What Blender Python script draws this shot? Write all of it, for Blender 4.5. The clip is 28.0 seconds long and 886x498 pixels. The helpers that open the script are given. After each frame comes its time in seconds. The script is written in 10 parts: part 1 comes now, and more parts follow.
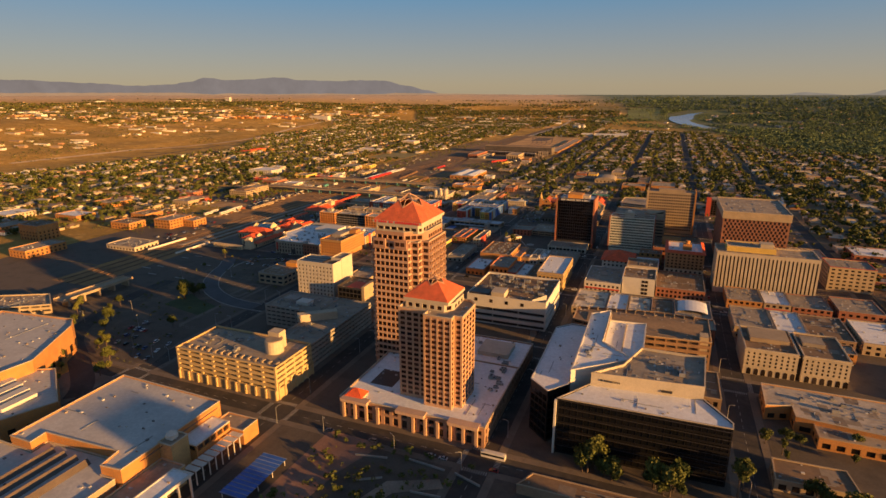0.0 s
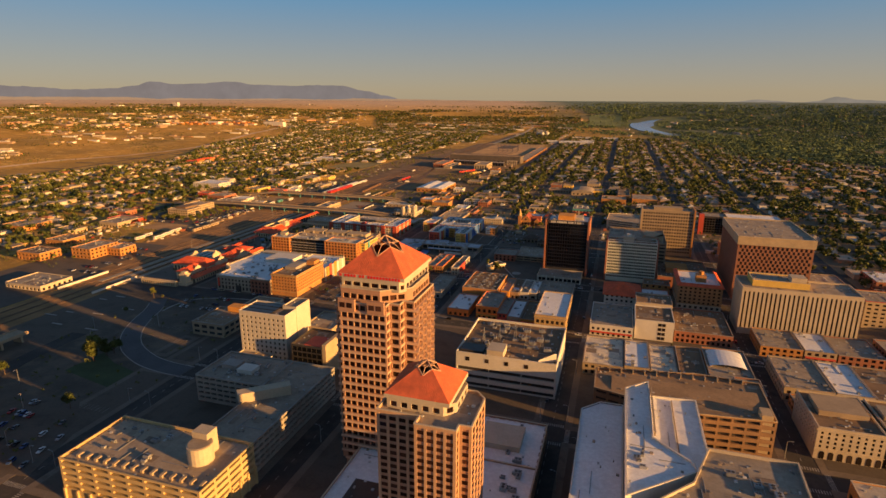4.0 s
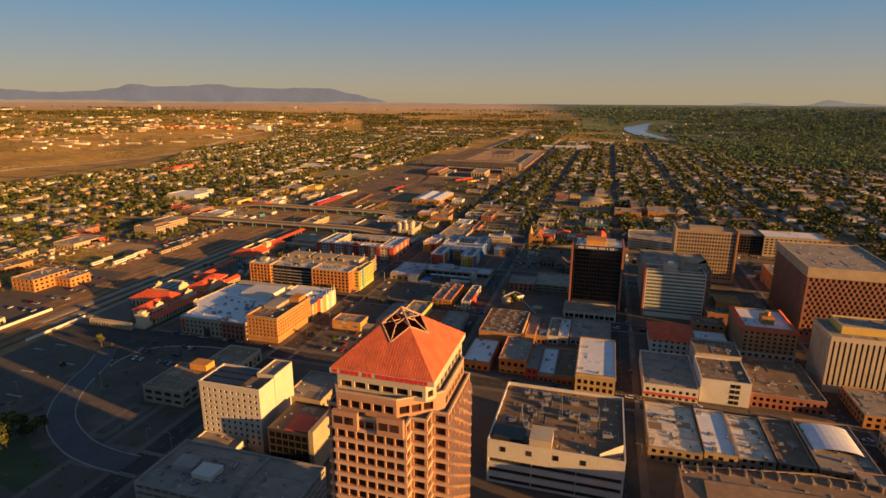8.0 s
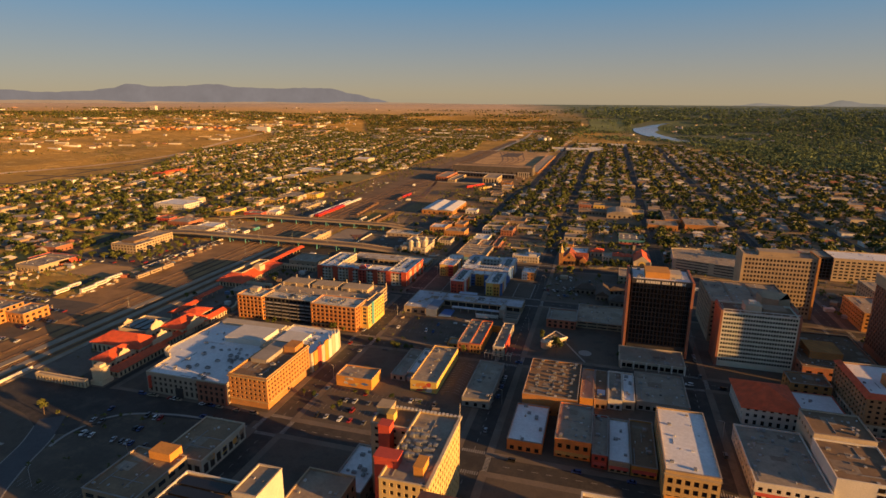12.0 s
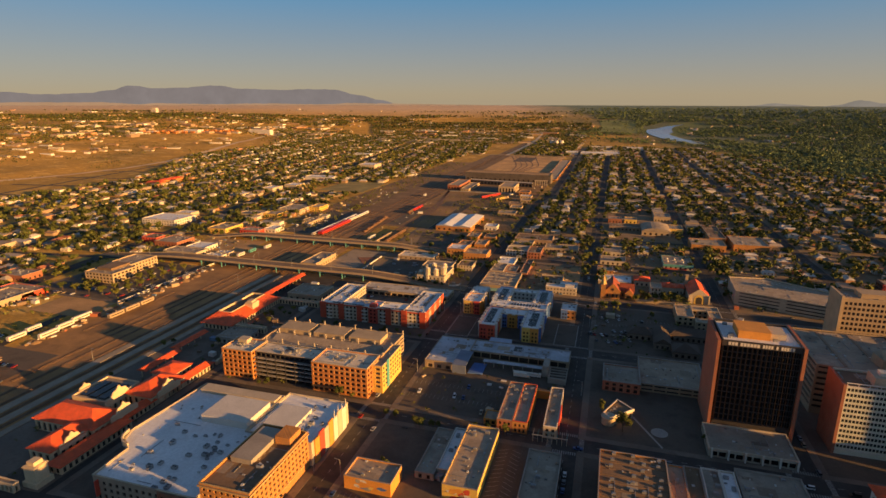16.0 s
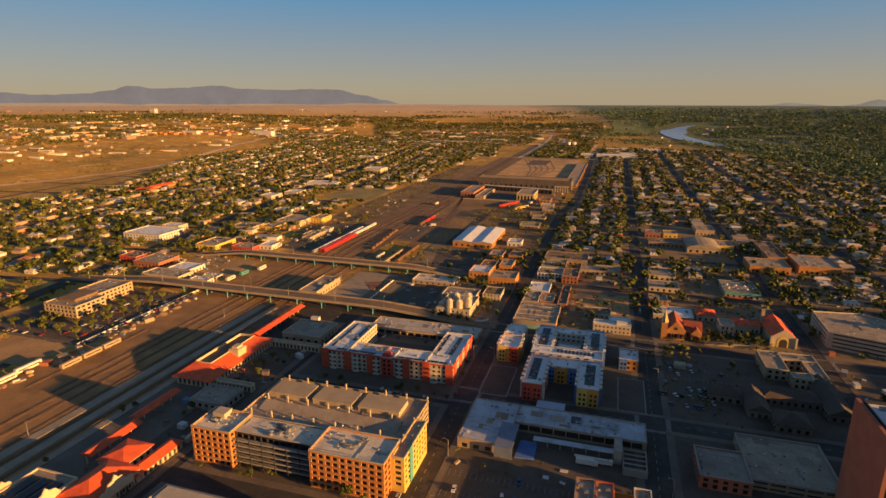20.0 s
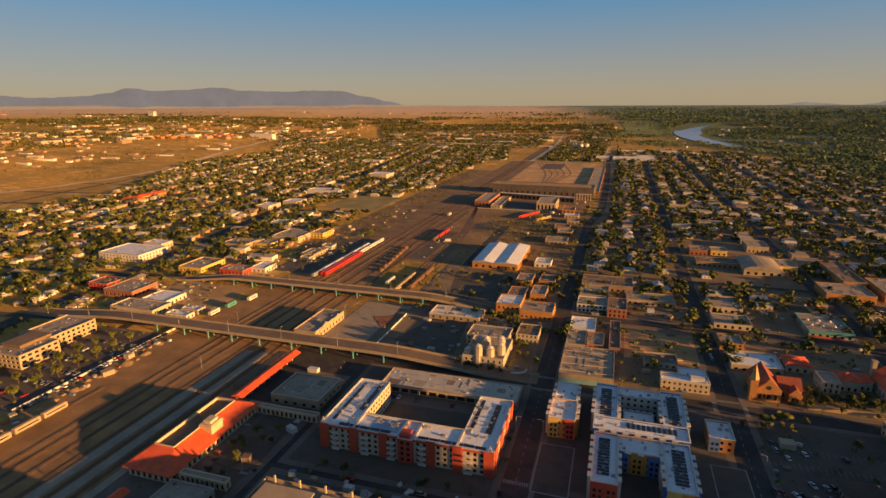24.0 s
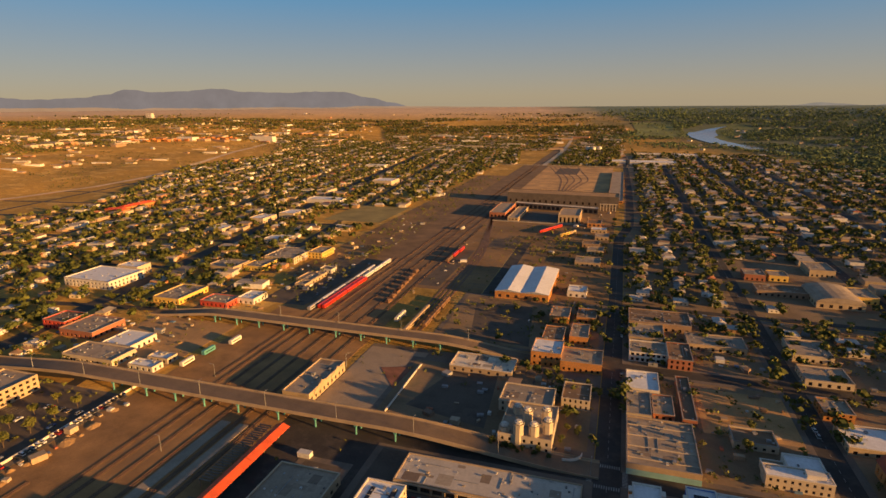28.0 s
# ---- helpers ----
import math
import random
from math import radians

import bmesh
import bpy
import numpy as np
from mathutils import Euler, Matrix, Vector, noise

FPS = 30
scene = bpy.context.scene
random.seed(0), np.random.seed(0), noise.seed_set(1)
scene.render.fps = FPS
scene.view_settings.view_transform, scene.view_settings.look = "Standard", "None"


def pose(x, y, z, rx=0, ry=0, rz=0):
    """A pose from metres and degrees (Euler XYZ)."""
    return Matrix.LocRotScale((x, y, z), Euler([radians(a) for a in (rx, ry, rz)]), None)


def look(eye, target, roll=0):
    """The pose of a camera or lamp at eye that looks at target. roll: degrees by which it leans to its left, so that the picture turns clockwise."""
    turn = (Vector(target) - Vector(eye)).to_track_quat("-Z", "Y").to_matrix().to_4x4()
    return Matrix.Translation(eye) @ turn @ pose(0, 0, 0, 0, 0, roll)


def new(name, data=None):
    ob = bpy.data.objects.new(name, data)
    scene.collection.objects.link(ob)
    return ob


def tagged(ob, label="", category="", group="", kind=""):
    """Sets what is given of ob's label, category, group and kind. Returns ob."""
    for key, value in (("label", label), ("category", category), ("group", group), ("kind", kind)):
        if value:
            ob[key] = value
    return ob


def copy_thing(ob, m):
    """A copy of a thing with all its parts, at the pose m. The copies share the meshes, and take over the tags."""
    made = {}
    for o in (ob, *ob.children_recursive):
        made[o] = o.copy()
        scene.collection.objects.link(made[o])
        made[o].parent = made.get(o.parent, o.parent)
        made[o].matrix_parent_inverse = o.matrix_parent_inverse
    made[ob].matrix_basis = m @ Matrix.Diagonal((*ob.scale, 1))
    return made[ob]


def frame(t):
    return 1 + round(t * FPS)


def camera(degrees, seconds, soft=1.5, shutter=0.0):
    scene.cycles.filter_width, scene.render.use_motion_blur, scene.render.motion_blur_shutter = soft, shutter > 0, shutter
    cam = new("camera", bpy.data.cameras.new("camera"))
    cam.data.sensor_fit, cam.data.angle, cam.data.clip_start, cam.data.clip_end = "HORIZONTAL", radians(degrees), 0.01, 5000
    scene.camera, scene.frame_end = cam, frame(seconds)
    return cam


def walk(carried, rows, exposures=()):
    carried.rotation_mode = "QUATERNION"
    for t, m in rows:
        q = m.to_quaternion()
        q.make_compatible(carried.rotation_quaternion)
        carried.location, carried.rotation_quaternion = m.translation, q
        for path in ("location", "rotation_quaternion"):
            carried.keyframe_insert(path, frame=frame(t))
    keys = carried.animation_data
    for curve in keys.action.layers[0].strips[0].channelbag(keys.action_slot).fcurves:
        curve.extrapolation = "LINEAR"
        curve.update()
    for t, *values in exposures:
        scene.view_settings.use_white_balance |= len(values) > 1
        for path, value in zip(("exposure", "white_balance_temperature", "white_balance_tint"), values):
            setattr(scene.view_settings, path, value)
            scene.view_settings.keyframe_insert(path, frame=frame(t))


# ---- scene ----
DEG = 76.85
# seconds, place, heading to the left of south, pitch and lean
PATH = [
    (0, 0.00, 0.00, 171.00, 21.64, -15.66, -0.06),
    (0.5, -6.02, 10.46, 170.97, 20.90, -15.59, 0.19),
    (1, -12.23, 20.83, 171.13, 20.20, -15.46, 0.35),
    (1.5, -18.03, 30.73, 171.17, 19.57, -15.38, 0.41),
    (2, -23.48, 40.49, 171.53, 18.91, -15.31, 0.42),
    (2.5, -28.93, 50.34, 172.01, 18.45, -15.29, 0.38),
    (3, -34.53, 60.34, 172.31, 18.04, -15.27, 0.29),
    (3.5, -40.17, 70.22, 172.41, 17.70, -15.20, 0.25),
    (5.5, -62.13, 109.71, 172.69, 16.76, -14.96, 0.18),
    (6, -67.55, 119.46, 172.83, 16.61, -14.92, 0.22),
    (6.5, -73.06, 129.08, 173.01, 16.45, -14.91, 0.23),
    (7, -78.50, 138.86, 173.13, 16.29, -14.88, 0.21),
    (7.5, -83.72, 148.99, 173.37, 16.17, -14.86, 0.24),
    (8, -89.19, 159.06, 173.41, 16.11, -14.84, 0.26),
    (8.5, -94.71, 169.00, 173.47, 16.03, -14.84, 0.29),
    (9, -100.20, 178.97, 173.47, 16.00, -14.81, 0.29),
    (9.5, -105.52, 188.91, 173.54, 16.02, -14.82, 0.32),
    (10, -110.91, 198.82, 173.86, 16.05, -14.80, 0.30),
    (10.5, -116.23, 208.70, 173.96, 16.07, -14.81, 0.31),
    (11, -121.83, 218.90, 174.11, 16.12, -14.79, 0.28),
    (11.5, -127.09, 229.08, 174.29, 16.17, -14.82, 0.28),
    (12, -132.41, 239.27, 174.36, 16.19, -14.83, 0.26),
    (12.5, -137.80, 249.23, 174.57, 16.28, -14.84, 0.20),
    (14.5, -157.33, 288.93, 179.35, 16.47, -14.85, -0.04),
    (15, -162.89, 299.16, 180.11, 16.52, -14.84, -0.06),
    (15.5, -168.58, 309.63, 180.34, 16.59, -14.83, -0.02),
    (16, -174.39, 320.22, 180.52, 16.64, -14.81, 0.08),
    (16.5, -180.07, 330.48, 180.67, 16.67, -14.80, 0.21),
    (17, -185.77, 340.99, 180.67, 16.71, -14.82, 0.30),
    (17.5, -191.58, 351.44, 180.57, 16.68, -14.79, 0.31),
    (18, -197.08, 361.88, 180.55, 16.71, -14.78, 0.27),
    (18.5, -202.58, 372.64, 180.39, 16.77, -14.78, 0.20),
    (19, -208.29, 384.06, 180.20, 16.84, -14.82, 0.15),
    (19.5, -213.83, 394.94, 180.16, 16.91, -14.80, 0.08),
    (20, -219.34, 405.28, 180.08, 16.97, -14.80, -0.01),
    (20.5, -224.67, 415.91, 179.88, 17.04, -14.78, -0.06),
    (21, -230.18, 426.61, 179.55, 17.12, -14.77, -0.16),
    (21.5, -235.70, 437.47, 179.49, 17.18, -14.76, -0.20),
    (23.5, -256.93, 479.32, 179.43, 17.33, -14.70, -0.31),
    (24, -262.22, 489.74, 179.51, 17.34, -14.69, -0.32),
    (24.5, -267.48, 500.07, 179.66, 17.38, -14.70, -0.36),
    (25, -272.87, 510.54, 179.85, 17.47, -14.69, -0.39),
    (25.5, -278.17, 521.06, 179.90, 17.52, -14.69, -0.37),
    (26, -283.52, 531.85, 179.95, 17.54, -14.66, -0.34),
    (26.5, -288.82, 542.21, 179.81, 17.61, -14.62, -0.33),
    (27, -293.70, 552.61, 180.39, 17.61, -14.59, -0.30),
    (27.5, -298.59, 563.21, 180.97, 17.60, -14.61, -0.33),
    (28, -303.20, 573.43, 181.55, 17.64, -14.62, -0.44),
]


def aim(x, y, z, yaw, pitch, roll):
    yaw, pitch = radians(yaw), radians(pitch)
    way = Vector((-math.sin(yaw) * math.cos(pitch), math.cos(yaw) * math.cos(pitch), math.sin(pitch)))
    return look((x, y, z), Vector((x, y, z)) + way, roll)


cam = camera(DEG, 28.0, soft=1.5)
walk(cam, [(t, aim(*row)) for t, *row in PATH], [(0, 1.25, 6780, 17), (28, 1.25, 6780, 17)])

# ---- sky and sun: late evening, sun low in the west-north-west ----
SUN_TURN, SUN_UP = radians(102.3), radians(7.8)
world = bpy.data.worlds.new("sky")
scene.world = world
world.use_nodes = True
wt = world.node_tree
sky = wt.nodes.new("ShaderNodeTexSky")
sky.sky_type, sky.sun_disc = "NISHITA", False
sky.sun_elevation, sky.sun_rotation = SUN_UP, SUN_TURN
sky.altitude, sky.air_density, sky.dust_density, sky.ozone_density = 1600, 1.0, 2.0, 2.0
# evening dust over the valley: the sky pales towards the horizon, all the way round
up, split, haze, tint, lift, veil = (wt.nodes.new("ShaderNode" + k) for k in ("TexCoord", "SeparateXYZ", "ValToRGB", "ValToRGB", "VectorMath", "Mix"))
veil.data_type, lift.operation = "RGBA", "SCALE"
lift.inputs["Scale"].default_value = 5.0
wt.links.new(up.outputs["Generated"], split.inputs[0])
wt.links.new(split.outputs["Z"], haze.inputs[0])
wt.links.new(split.outputs["Z"], tint.inputs[0])
haze.color_ramp.interpolation = "EASE"
haze.color_ramp.elements[0].position, haze.color_ramp.elements[0].color = 0.1, (0.85, 0.85, 0.85, 1)
haze.color_ramp.elements[1].position, haze.color_ramp.elements[1].color = 0.5, (0, 0, 0, 1)
tint.color_ramp.elements[0].position, tint.color_ramp.elements[0].color = 0.01, (0.62, 0.525, 0.345, 1)
tint.color_ramp.elements[1].position, tint.color_ramp.elements[1].color = 0.16, (0.15, 0.425, 0.70, 1)
wt.links.new(tint.outputs[0], lift.inputs[0])
wt.links.new(haze.outputs[0], veil.inputs[0])
wt.links.new(sky.outputs[0], veil.inputs[6])
wt.links.new(lift.outputs[0], veil.inputs[7])
wt.links.new(veil.outputs[2], wt.nodes["Background"].inputs[0])
wt.nodes["Background"].inputs[1].default_value = 0.054
sun = new("sun", bpy.data.lights.new("sun", "SUN"))
sun.data.energy, sun.data.angle, sun.data.color = 4.3, radians(0.6), (1.0, 0.53, 0.155)
sun_way = Vector((math.sin(SUN_TURN) * math.cos(SUN_UP), math.cos(SUN_TURN) * math.cos(SUN_UP), math.sin(SUN_UP)))
sun.matrix_world = look(sun_way * 100, (0, 0, 0))


# ---- materials ----
MATS = {}


def nodes_of(name):
    m = bpy.data.materials.new(name)
    m.use_nodes = True
    nt = m.node_tree
    return m, nt, nt.nodes["Principled BSDF"], lambda kind: nt.nodes.new(kind)


def noise_node(nt, scale, detail=4, rough=0.6):
    n = nt.nodes.new("ShaderNodeTexNoise")
    n.inputs["Scale"].default_value, n.inputs["Detail"].default_value, n.inputs["Roughness"].default_value = scale, detail, rough
    nt.links.new(nt.nodes.new("ShaderNodeNewGeometry").outputs["Position"], n.inputs["Vector"])
    return n


def ramp(nt, source, stops):
    r = nt.nodes.new("ShaderNodeValToRGB")
    e = r.color_ramp.elements
    while len(e) < len(stops):
        e.new(0.5)
    for el, (p, c) in zip(e, stops):
        el.position, el.color = p, (*c, 1) if len(c) == 3 else c
    nt.links.new(source, r.inputs[0])
    return r


def mixed(nt, kind, fac, a, b):
    m = nt.nodes.new("ShaderNodeMix")
    m.data_type, m.blend_type = "RGBA", kind
    for socket, value in ((m.inputs[0], fac), (m.inputs[6], a), (m.inputs[7], b)):
        if isinstance(value, bpy.types.NodeSocket):
            nt.links.new(value, socket)
        elif isinstance(value, (int, float)):
            socket.default_value = value
        else:
            socket.default_value = (*value, 1)
    return m.outputs[2]


def paint(name, color, rough=0.85, vary=0.25, big=0.12, small=1.6, bump=0.15, metal=0.0, random_tint=0.0, stain=None):
    """A matt surface with blotches at two sizes, soft grain and, where asked, a tint that differs from piece to piece."""
    if name in MATS:
        return MATS[name]
    m, nt, bsdf, add = nodes_of(name)
    a, b = noise_node(nt, big), noise_node(nt, small, 6, 0.7)
    dark, light = [c * (1 - vary) for c in color], [min(1, c * (1 + vary)) for c in color]
    col = ramp(nt, a.outputs[0], [(0.3, dark), (0.7, light)]).outputs[0]
    grain = ramp(nt, b.outputs[0], [(0.3, (0.72, 0.72, 0.72)), (0.65, (1.0, 1.0, 1.0))]).outputs[0]
    col = mixed(nt, "MULTIPLY", 0.8, col, grain)
    if stain:
        s = noise_node(nt, stain[0], 5, 0.7)
        f = ramp(nt, s.outputs[0], [(0.5, (0, 0, 0)), (0.66, (1, 1, 1))]).outputs[0]
        col = mixed(nt, "MIX", f, col, stain[1])
    if random_tint:
        info = add("ShaderNodeObjectInfo")
        r = ramp(nt, info.outputs["Random"], [(0, (1 - random_tint,) * 3), (1, (1 + random_tint * 0.6,) * 3)]).outputs[0]
        col = mixed(nt, "MULTIPLY", 1.0, col, r)
    nt.links.new(col, bsdf.inputs["Base Color"])
    bsdf.inputs["Roughness"].default_value, bsdf.inputs["Metallic"].default_value = rough, metal
    if bump:
        bp = add("ShaderNodeBump")
        bp.inputs["Strength"].default_value, bp.inputs["Distance"].default_value = min(1, bump), max(0.2, bump)
        nt.links.new(b.outputs[0], bp.inputs["Height"])
        nt.links.new(bp.outputs[0], bsdf.inputs["Normal"])
    MATS[name] = m
    return m


def glass(name, color, rough=0.08, spread=0.5):
    """Window glass seen from outside: dark, glossy, each pane a little different."""
    if name in MATS:
        return MATS[name]
    m, nt, bsdf, add = nodes_of(name)
    info = add("ShaderNodeObjectInfo")
    lo, hi = [c * (1 - spread) for c in color], [c * (1 + 2 * spread) for c in color]
    r = ramp(nt, info.outputs["Random"], [(0, lo), (0.7, color), (1, hi)])
    nt.links.new(r.outputs[0], bsdf.inputs["Base Color"])
    bsdf.inputs["Roughness"].default_value = rough
    bsdf.inputs["Specular IOR Level"].default_value = 0.35
    MATS[name] = m
    return m


def ribbed(name, color, axis, width, rough=0.5, metal=0.0, deep=0.5):
    """Sheet metal or tile with ribs across the given axis."""
    if name in MATS:
        return MATS[name]
    m, nt, bsdf, add = nodes_of(name)
    pos = add("ShaderNodeNewGeometry")
    sep = add("ShaderNodeSeparateXYZ")
    nt.links.new(pos.outputs["Position"], sep.inputs[0])
    mul = add("ShaderNodeMath")
    mul.operation = "MULTIPLY"
    mul.inputs[1].default_value = 2 * math.pi / width
    nt.links.new(sep.outputs[axis], mul.inputs[0])
    wave = add("ShaderNodeMath")
    wave.operation = "SINE"
    nt.links.new(mul.outputs[0], wave.inputs[0])
    a = noise_node(nt, 0.25, 5)
    col = ramp(nt, a.outputs[0], [(0.3, [c * 0.75 for c in color]), (0.7, [min(1, c * 1.2) for c in color])]).outputs[0]
    # troughs between the ribs are darkened in the colour, as shade
    groove = ramp(nt, wave.outputs[0], [(0.0, (1 - 0.56 * deep,) * 3), (0.25, (1, 1, 1))]).outputs[0]
    nt.links.new(mixed(nt, "MULTIPLY", 0.8, col, groove), bsdf.inputs["Base Color"])
    bp = add("ShaderNodeBump")
    bp.inputs["Strength"].default_value, bp.inputs["Distance"].default_value = deep, 0.1
    nt.links.new(wave.outputs[0], bp.inputs["Height"])
    nt.links.new(bp.outputs[0], bsdf.inputs["Normal"])
    bsdf.inputs["Roughness"].default_value, bsdf.inputs["Metallic"].default_value = rough, metal
    MATS[name] = m
    return m


def brick(name, color, mortar=(0.30, 0.21, 0.13)):
    if name in MATS:
        return MATS[name]
    m, nt, bsdf, add = nodes_of(name)
    pos, sep, comb = add("ShaderNodeNewGeometry"), add("ShaderNodeSeparateXYZ"), add("ShaderNodeCombineXYZ")
    nt.links.new(pos.outputs["Position"], sep.inputs[0])
    both = add("ShaderNodeMath")
    nt.links.new(sep.outputs[0], both.inputs[0])
    nt.links.new(sep.outputs[1], both.inputs[1])
    nt.links.new(both.outputs[0], comb.inputs[0])
    nt.links.new(sep.outputs[2], comb.inputs[1])
    t = add("ShaderNodeTexBrick")
    nt.links.new(comb.outputs[0], t.inputs["Vector"])
    t.inputs["Scale"].default_value = 1.0
    t.inputs["Brick Width"].default_value, t.inputs["Row Height"].default_value, t.inputs["Mortar Size"].default_value = 0.4, 0.13, 0.012
    t.inputs["Color1"].default_value = (*[c * 0.8 for c in color], 1)
    t.inputs["Color2"].default_value = (*[min(1, c * 1.2) for c in color], 1)
    t.inputs["Mortar"].default_value = (*mortar, 1)
    a = noise_node(nt, 0.15, 5)
    g = ramp(nt, a.outputs[0], [(0.3, (0.78, 0.78, 0.78)), (0.7, (1.05, 1.05, 1.05))]).outputs[0]
    nt.links.new(mixed(nt, "MULTIPLY", 1.0, t.outputs[0], g), bsdf.inputs["Base Color"])
    bsdf.inputs["Roughness"].default_value = 0.9
    MATS[name] = m
    return m


def leafy(name, color):
    if name in MATS:
        return MATS[name]
    m, nt, bsdf, add = nodes_of(name)
    geo, info = add("ShaderNodeNewGeometry"), add("ShaderNodeObjectInfo")
    a = ramp(nt, geo.outputs["Random Per Island"], [(0, [c * 0.7 for c in color]), (0.6, color), (1, [c * 1.4 for c in color])]).outputs[0]
    b = ramp(nt, info.outputs["Random"], [(0, (0.75, 0.8, 0.7)), (1, (1.25, 1.15, 0.9))]).outputs[0]
    big = ramp(nt, noise_node(nt, 0.02, 3).outputs[0], [(0.35, (0.7, 0.75, 0.75)), (0.65, (1.25, 1.15, 0.95))]).outputs[0]
    col = mixed(nt, "MULTIPLY", 1.0, mixed(nt, "MULTIPLY", 1.0, a, b), big)
    nt.links.new(col, bsdf.inputs["Base Color"])
    bsdf.inputs["Roughness"].default_value = 0.75
    bsdf.inputs["Specular IOR Level"].default_value = 0.15
    MATS[name] = m
    return m


def islands(name, stops, rough=0.85):
    """One surface whose separate pieces differ in colour."""
    if name in MATS:
        return MATS[name]
    m, nt, bsdf, add = nodes_of(name)
    geo = add("ShaderNodeNewGeometry")
    r = ramp(nt, geo.outputs["Random Per Island"], stops)
    r.color_ramp.interpolation = "CONSTANT"
    g = ramp(nt, noise_node(nt, 0.6, 5).outputs[0], [(0.3, (0.75, 0.75, 0.75)), (0.7, (1.05, 1.05, 1.05))]).outputs[0]
    nt.links.new(mixed(nt, "MULTIPLY", 1.0, r.outputs[0], g), bsdf.inputs["Base Color"])
    bsdf.inputs["Roughness"].default_value = rough
    MATS[name] = m
    return m


ASPHALT = paint("asphalt", (0.054, 0.046, 0.039), 0.9, 0.3, 0.05, 0.7, 0.2, stain=(0.08, (0.085, 0.07, 0.055)))
LOT = paint("lot_asphalt", (0.125, 0.097, 0.070), 0.9, 0.35, 0.06, 0.8, 0.2, stain=(0.06, (0.085, 0.066, 0.05)))
CONCRETE = paint("concrete", (0.36, 0.33, 0.29), 0.85, 0.2, 0.1, 1.2)
PAVING = paint("paving", (0.19, 0.15, 0.112), 0.88, 0.3, 0.06, 0.8, stain=(0.12, (0.13, 0.102, 0.076)))
DIRT = paint("dirt", (0.46, 0.275, 0.115), 0.95, 0.3, 0.03, 0.5, 0.25, stain=(0.04, (0.36, 0.23, 0.10)))
LAWN = paint("lawn", (0.06, 0.085, 0.03), 0.95, 0.3, 0.06, 0.9)
STRIPE = paint("road_paint", (0.36, 0.34, 0.30), 0.7, 0.3, 0.3, 2.0)
CREAM = paint("cream_stucco", (0.56, 0.465, 0.33), 0.85, 0.12)
TAN = paint("tan_concrete", (0.42, 0.315, 0.20), 0.85, 0.14)
SAND = paint("sand_stucco", (0.48, 0.365, 0.225), 0.85, 0.14)
WHITE = paint("white_paint", (0.70, 0.65, 0.56), 0.75, 0.08)
BEIGE = paint("beige_panel", (0.54, 0.46, 0.345), 0.8, 0.1)
GREYW = paint("grey_wall", (0.37, 0.325, 0.265), 0.85, 0.15)
BROWN = paint("brown_concrete", (0.33, 0.22, 0.14), 0.85, 0.16)
DARKP = paint("dark_panel", (0.05, 0.045, 0.042), 0.5, 0.2)
BLUEP = paint("blue_panel", (0.09, 0.19, 0.46), 0.7, 0.12)
ORANGEP = paint("orange_stucco", (0.70, 0.31, 0.06), 0.8, 0.12)
YELLOWP = paint("yellow_stucco", (0.74, 0.50, 0.12), 0.8, 0.12)
REDP = paint("red_stucco", (0.58, 0.08, 0.045), 0.75, 0.12)
TEAL = paint("teal_paint", (0.10, 0.34, 0.31), 0.7, 0.15)
R_WHITE = paint("white_roof", (0.86, 0.86, 0.85), 0.8, 0.1, 0.06, 0.6, stain=(0.12, (0.70, 0.69, 0.67)))
R_GREY = paint("grey_roof", (0.35, 0.295, 0.225), 0.9, 0.2, 0.07, 0.7, stain=(0.15, (0.25, 0.205, 0.155)))
R_TAN = paint("tan_roof", (0.40, 0.32, 0.23), 0.9, 0.2, 0.07, 0.7, stain=(0.15, (0.28, 0.22, 0.16)))
R_BROWN = paint("brown_roof", (0.235, 0.15, 0.085), 0.9, 0.2, 0.07, 0.7, stain=(0.15, (0.165, 0.11, 0.068)))
BRICK_O = brick("orange_brick", (0.56, 0.235, 0.055))
BRICK_R = brick("red_brick", (0.38, 0.12, 0.065))
BRICK_Y = brick("yellow_brick", (0.58, 0.38, 0.15))
TILE_X = ribbed("red_tile_x", (0.82, 0.125, 0.035), 0, 0.5, 0.7)
TILE_Y = ribbed("red_tile_y", (0.82, 0.125, 0.035), 1, 0.5, 0.7)
TILE_D = ribbed("brown_red_tile", (0.36, 0.085, 0.04), 1, 0.5, 0.75)
METAL_X = ribbed("red_metal_x", (0.66, 0.15, 0.055), 0, 0.45, 0.5, 0.0, 0.12)
METAL_Y = ribbed("red_metal_y", (0.66, 0.15, 0.055), 1, 0.45, 0.5, 0.0, 0.12)
SHEET = ribbed("grey_sheet_metal", (0.46, 0.46, 0.45), 0, 0.8, 0.5, 0.2)
STEEL = paint("galvanised_steel", (0.42, 0.42, 0.41), 0.5, 0.15, 0.8, 4.0, metal=0.4, random_tint=0.25)
RUST = paint("rusty_steel", (0.20, 0.11, 0.06), 0.8, 0.25, 0.4, 3.0)
WOODP = paint("grey_timber", (0.20, 0.15, 0.11), 0.9, 0.2, 0.4, 3.0)
GLASS = glass("dark_glass", (0.035, 0.026, 0.022))
GLASS_B = glass("blue_glass", (0.035, 0.045, 0.055), 0.06)
BLACKG = glass("black_glass", (0.008, 0.009, 0.011), 0.08, 0.3)
# dark sheet behind open decks and arches, their inner shade as a colour
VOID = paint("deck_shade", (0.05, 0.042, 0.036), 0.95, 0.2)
BARK = paint("bark", (0.12, 0.085, 0.06), 0.95, 0.2)
LEAF = leafy("leaves", (0.108, 0.124, 0.042))
LEAF_D = leafy("dark_leaves", (0.078, 0.096, 0.034))
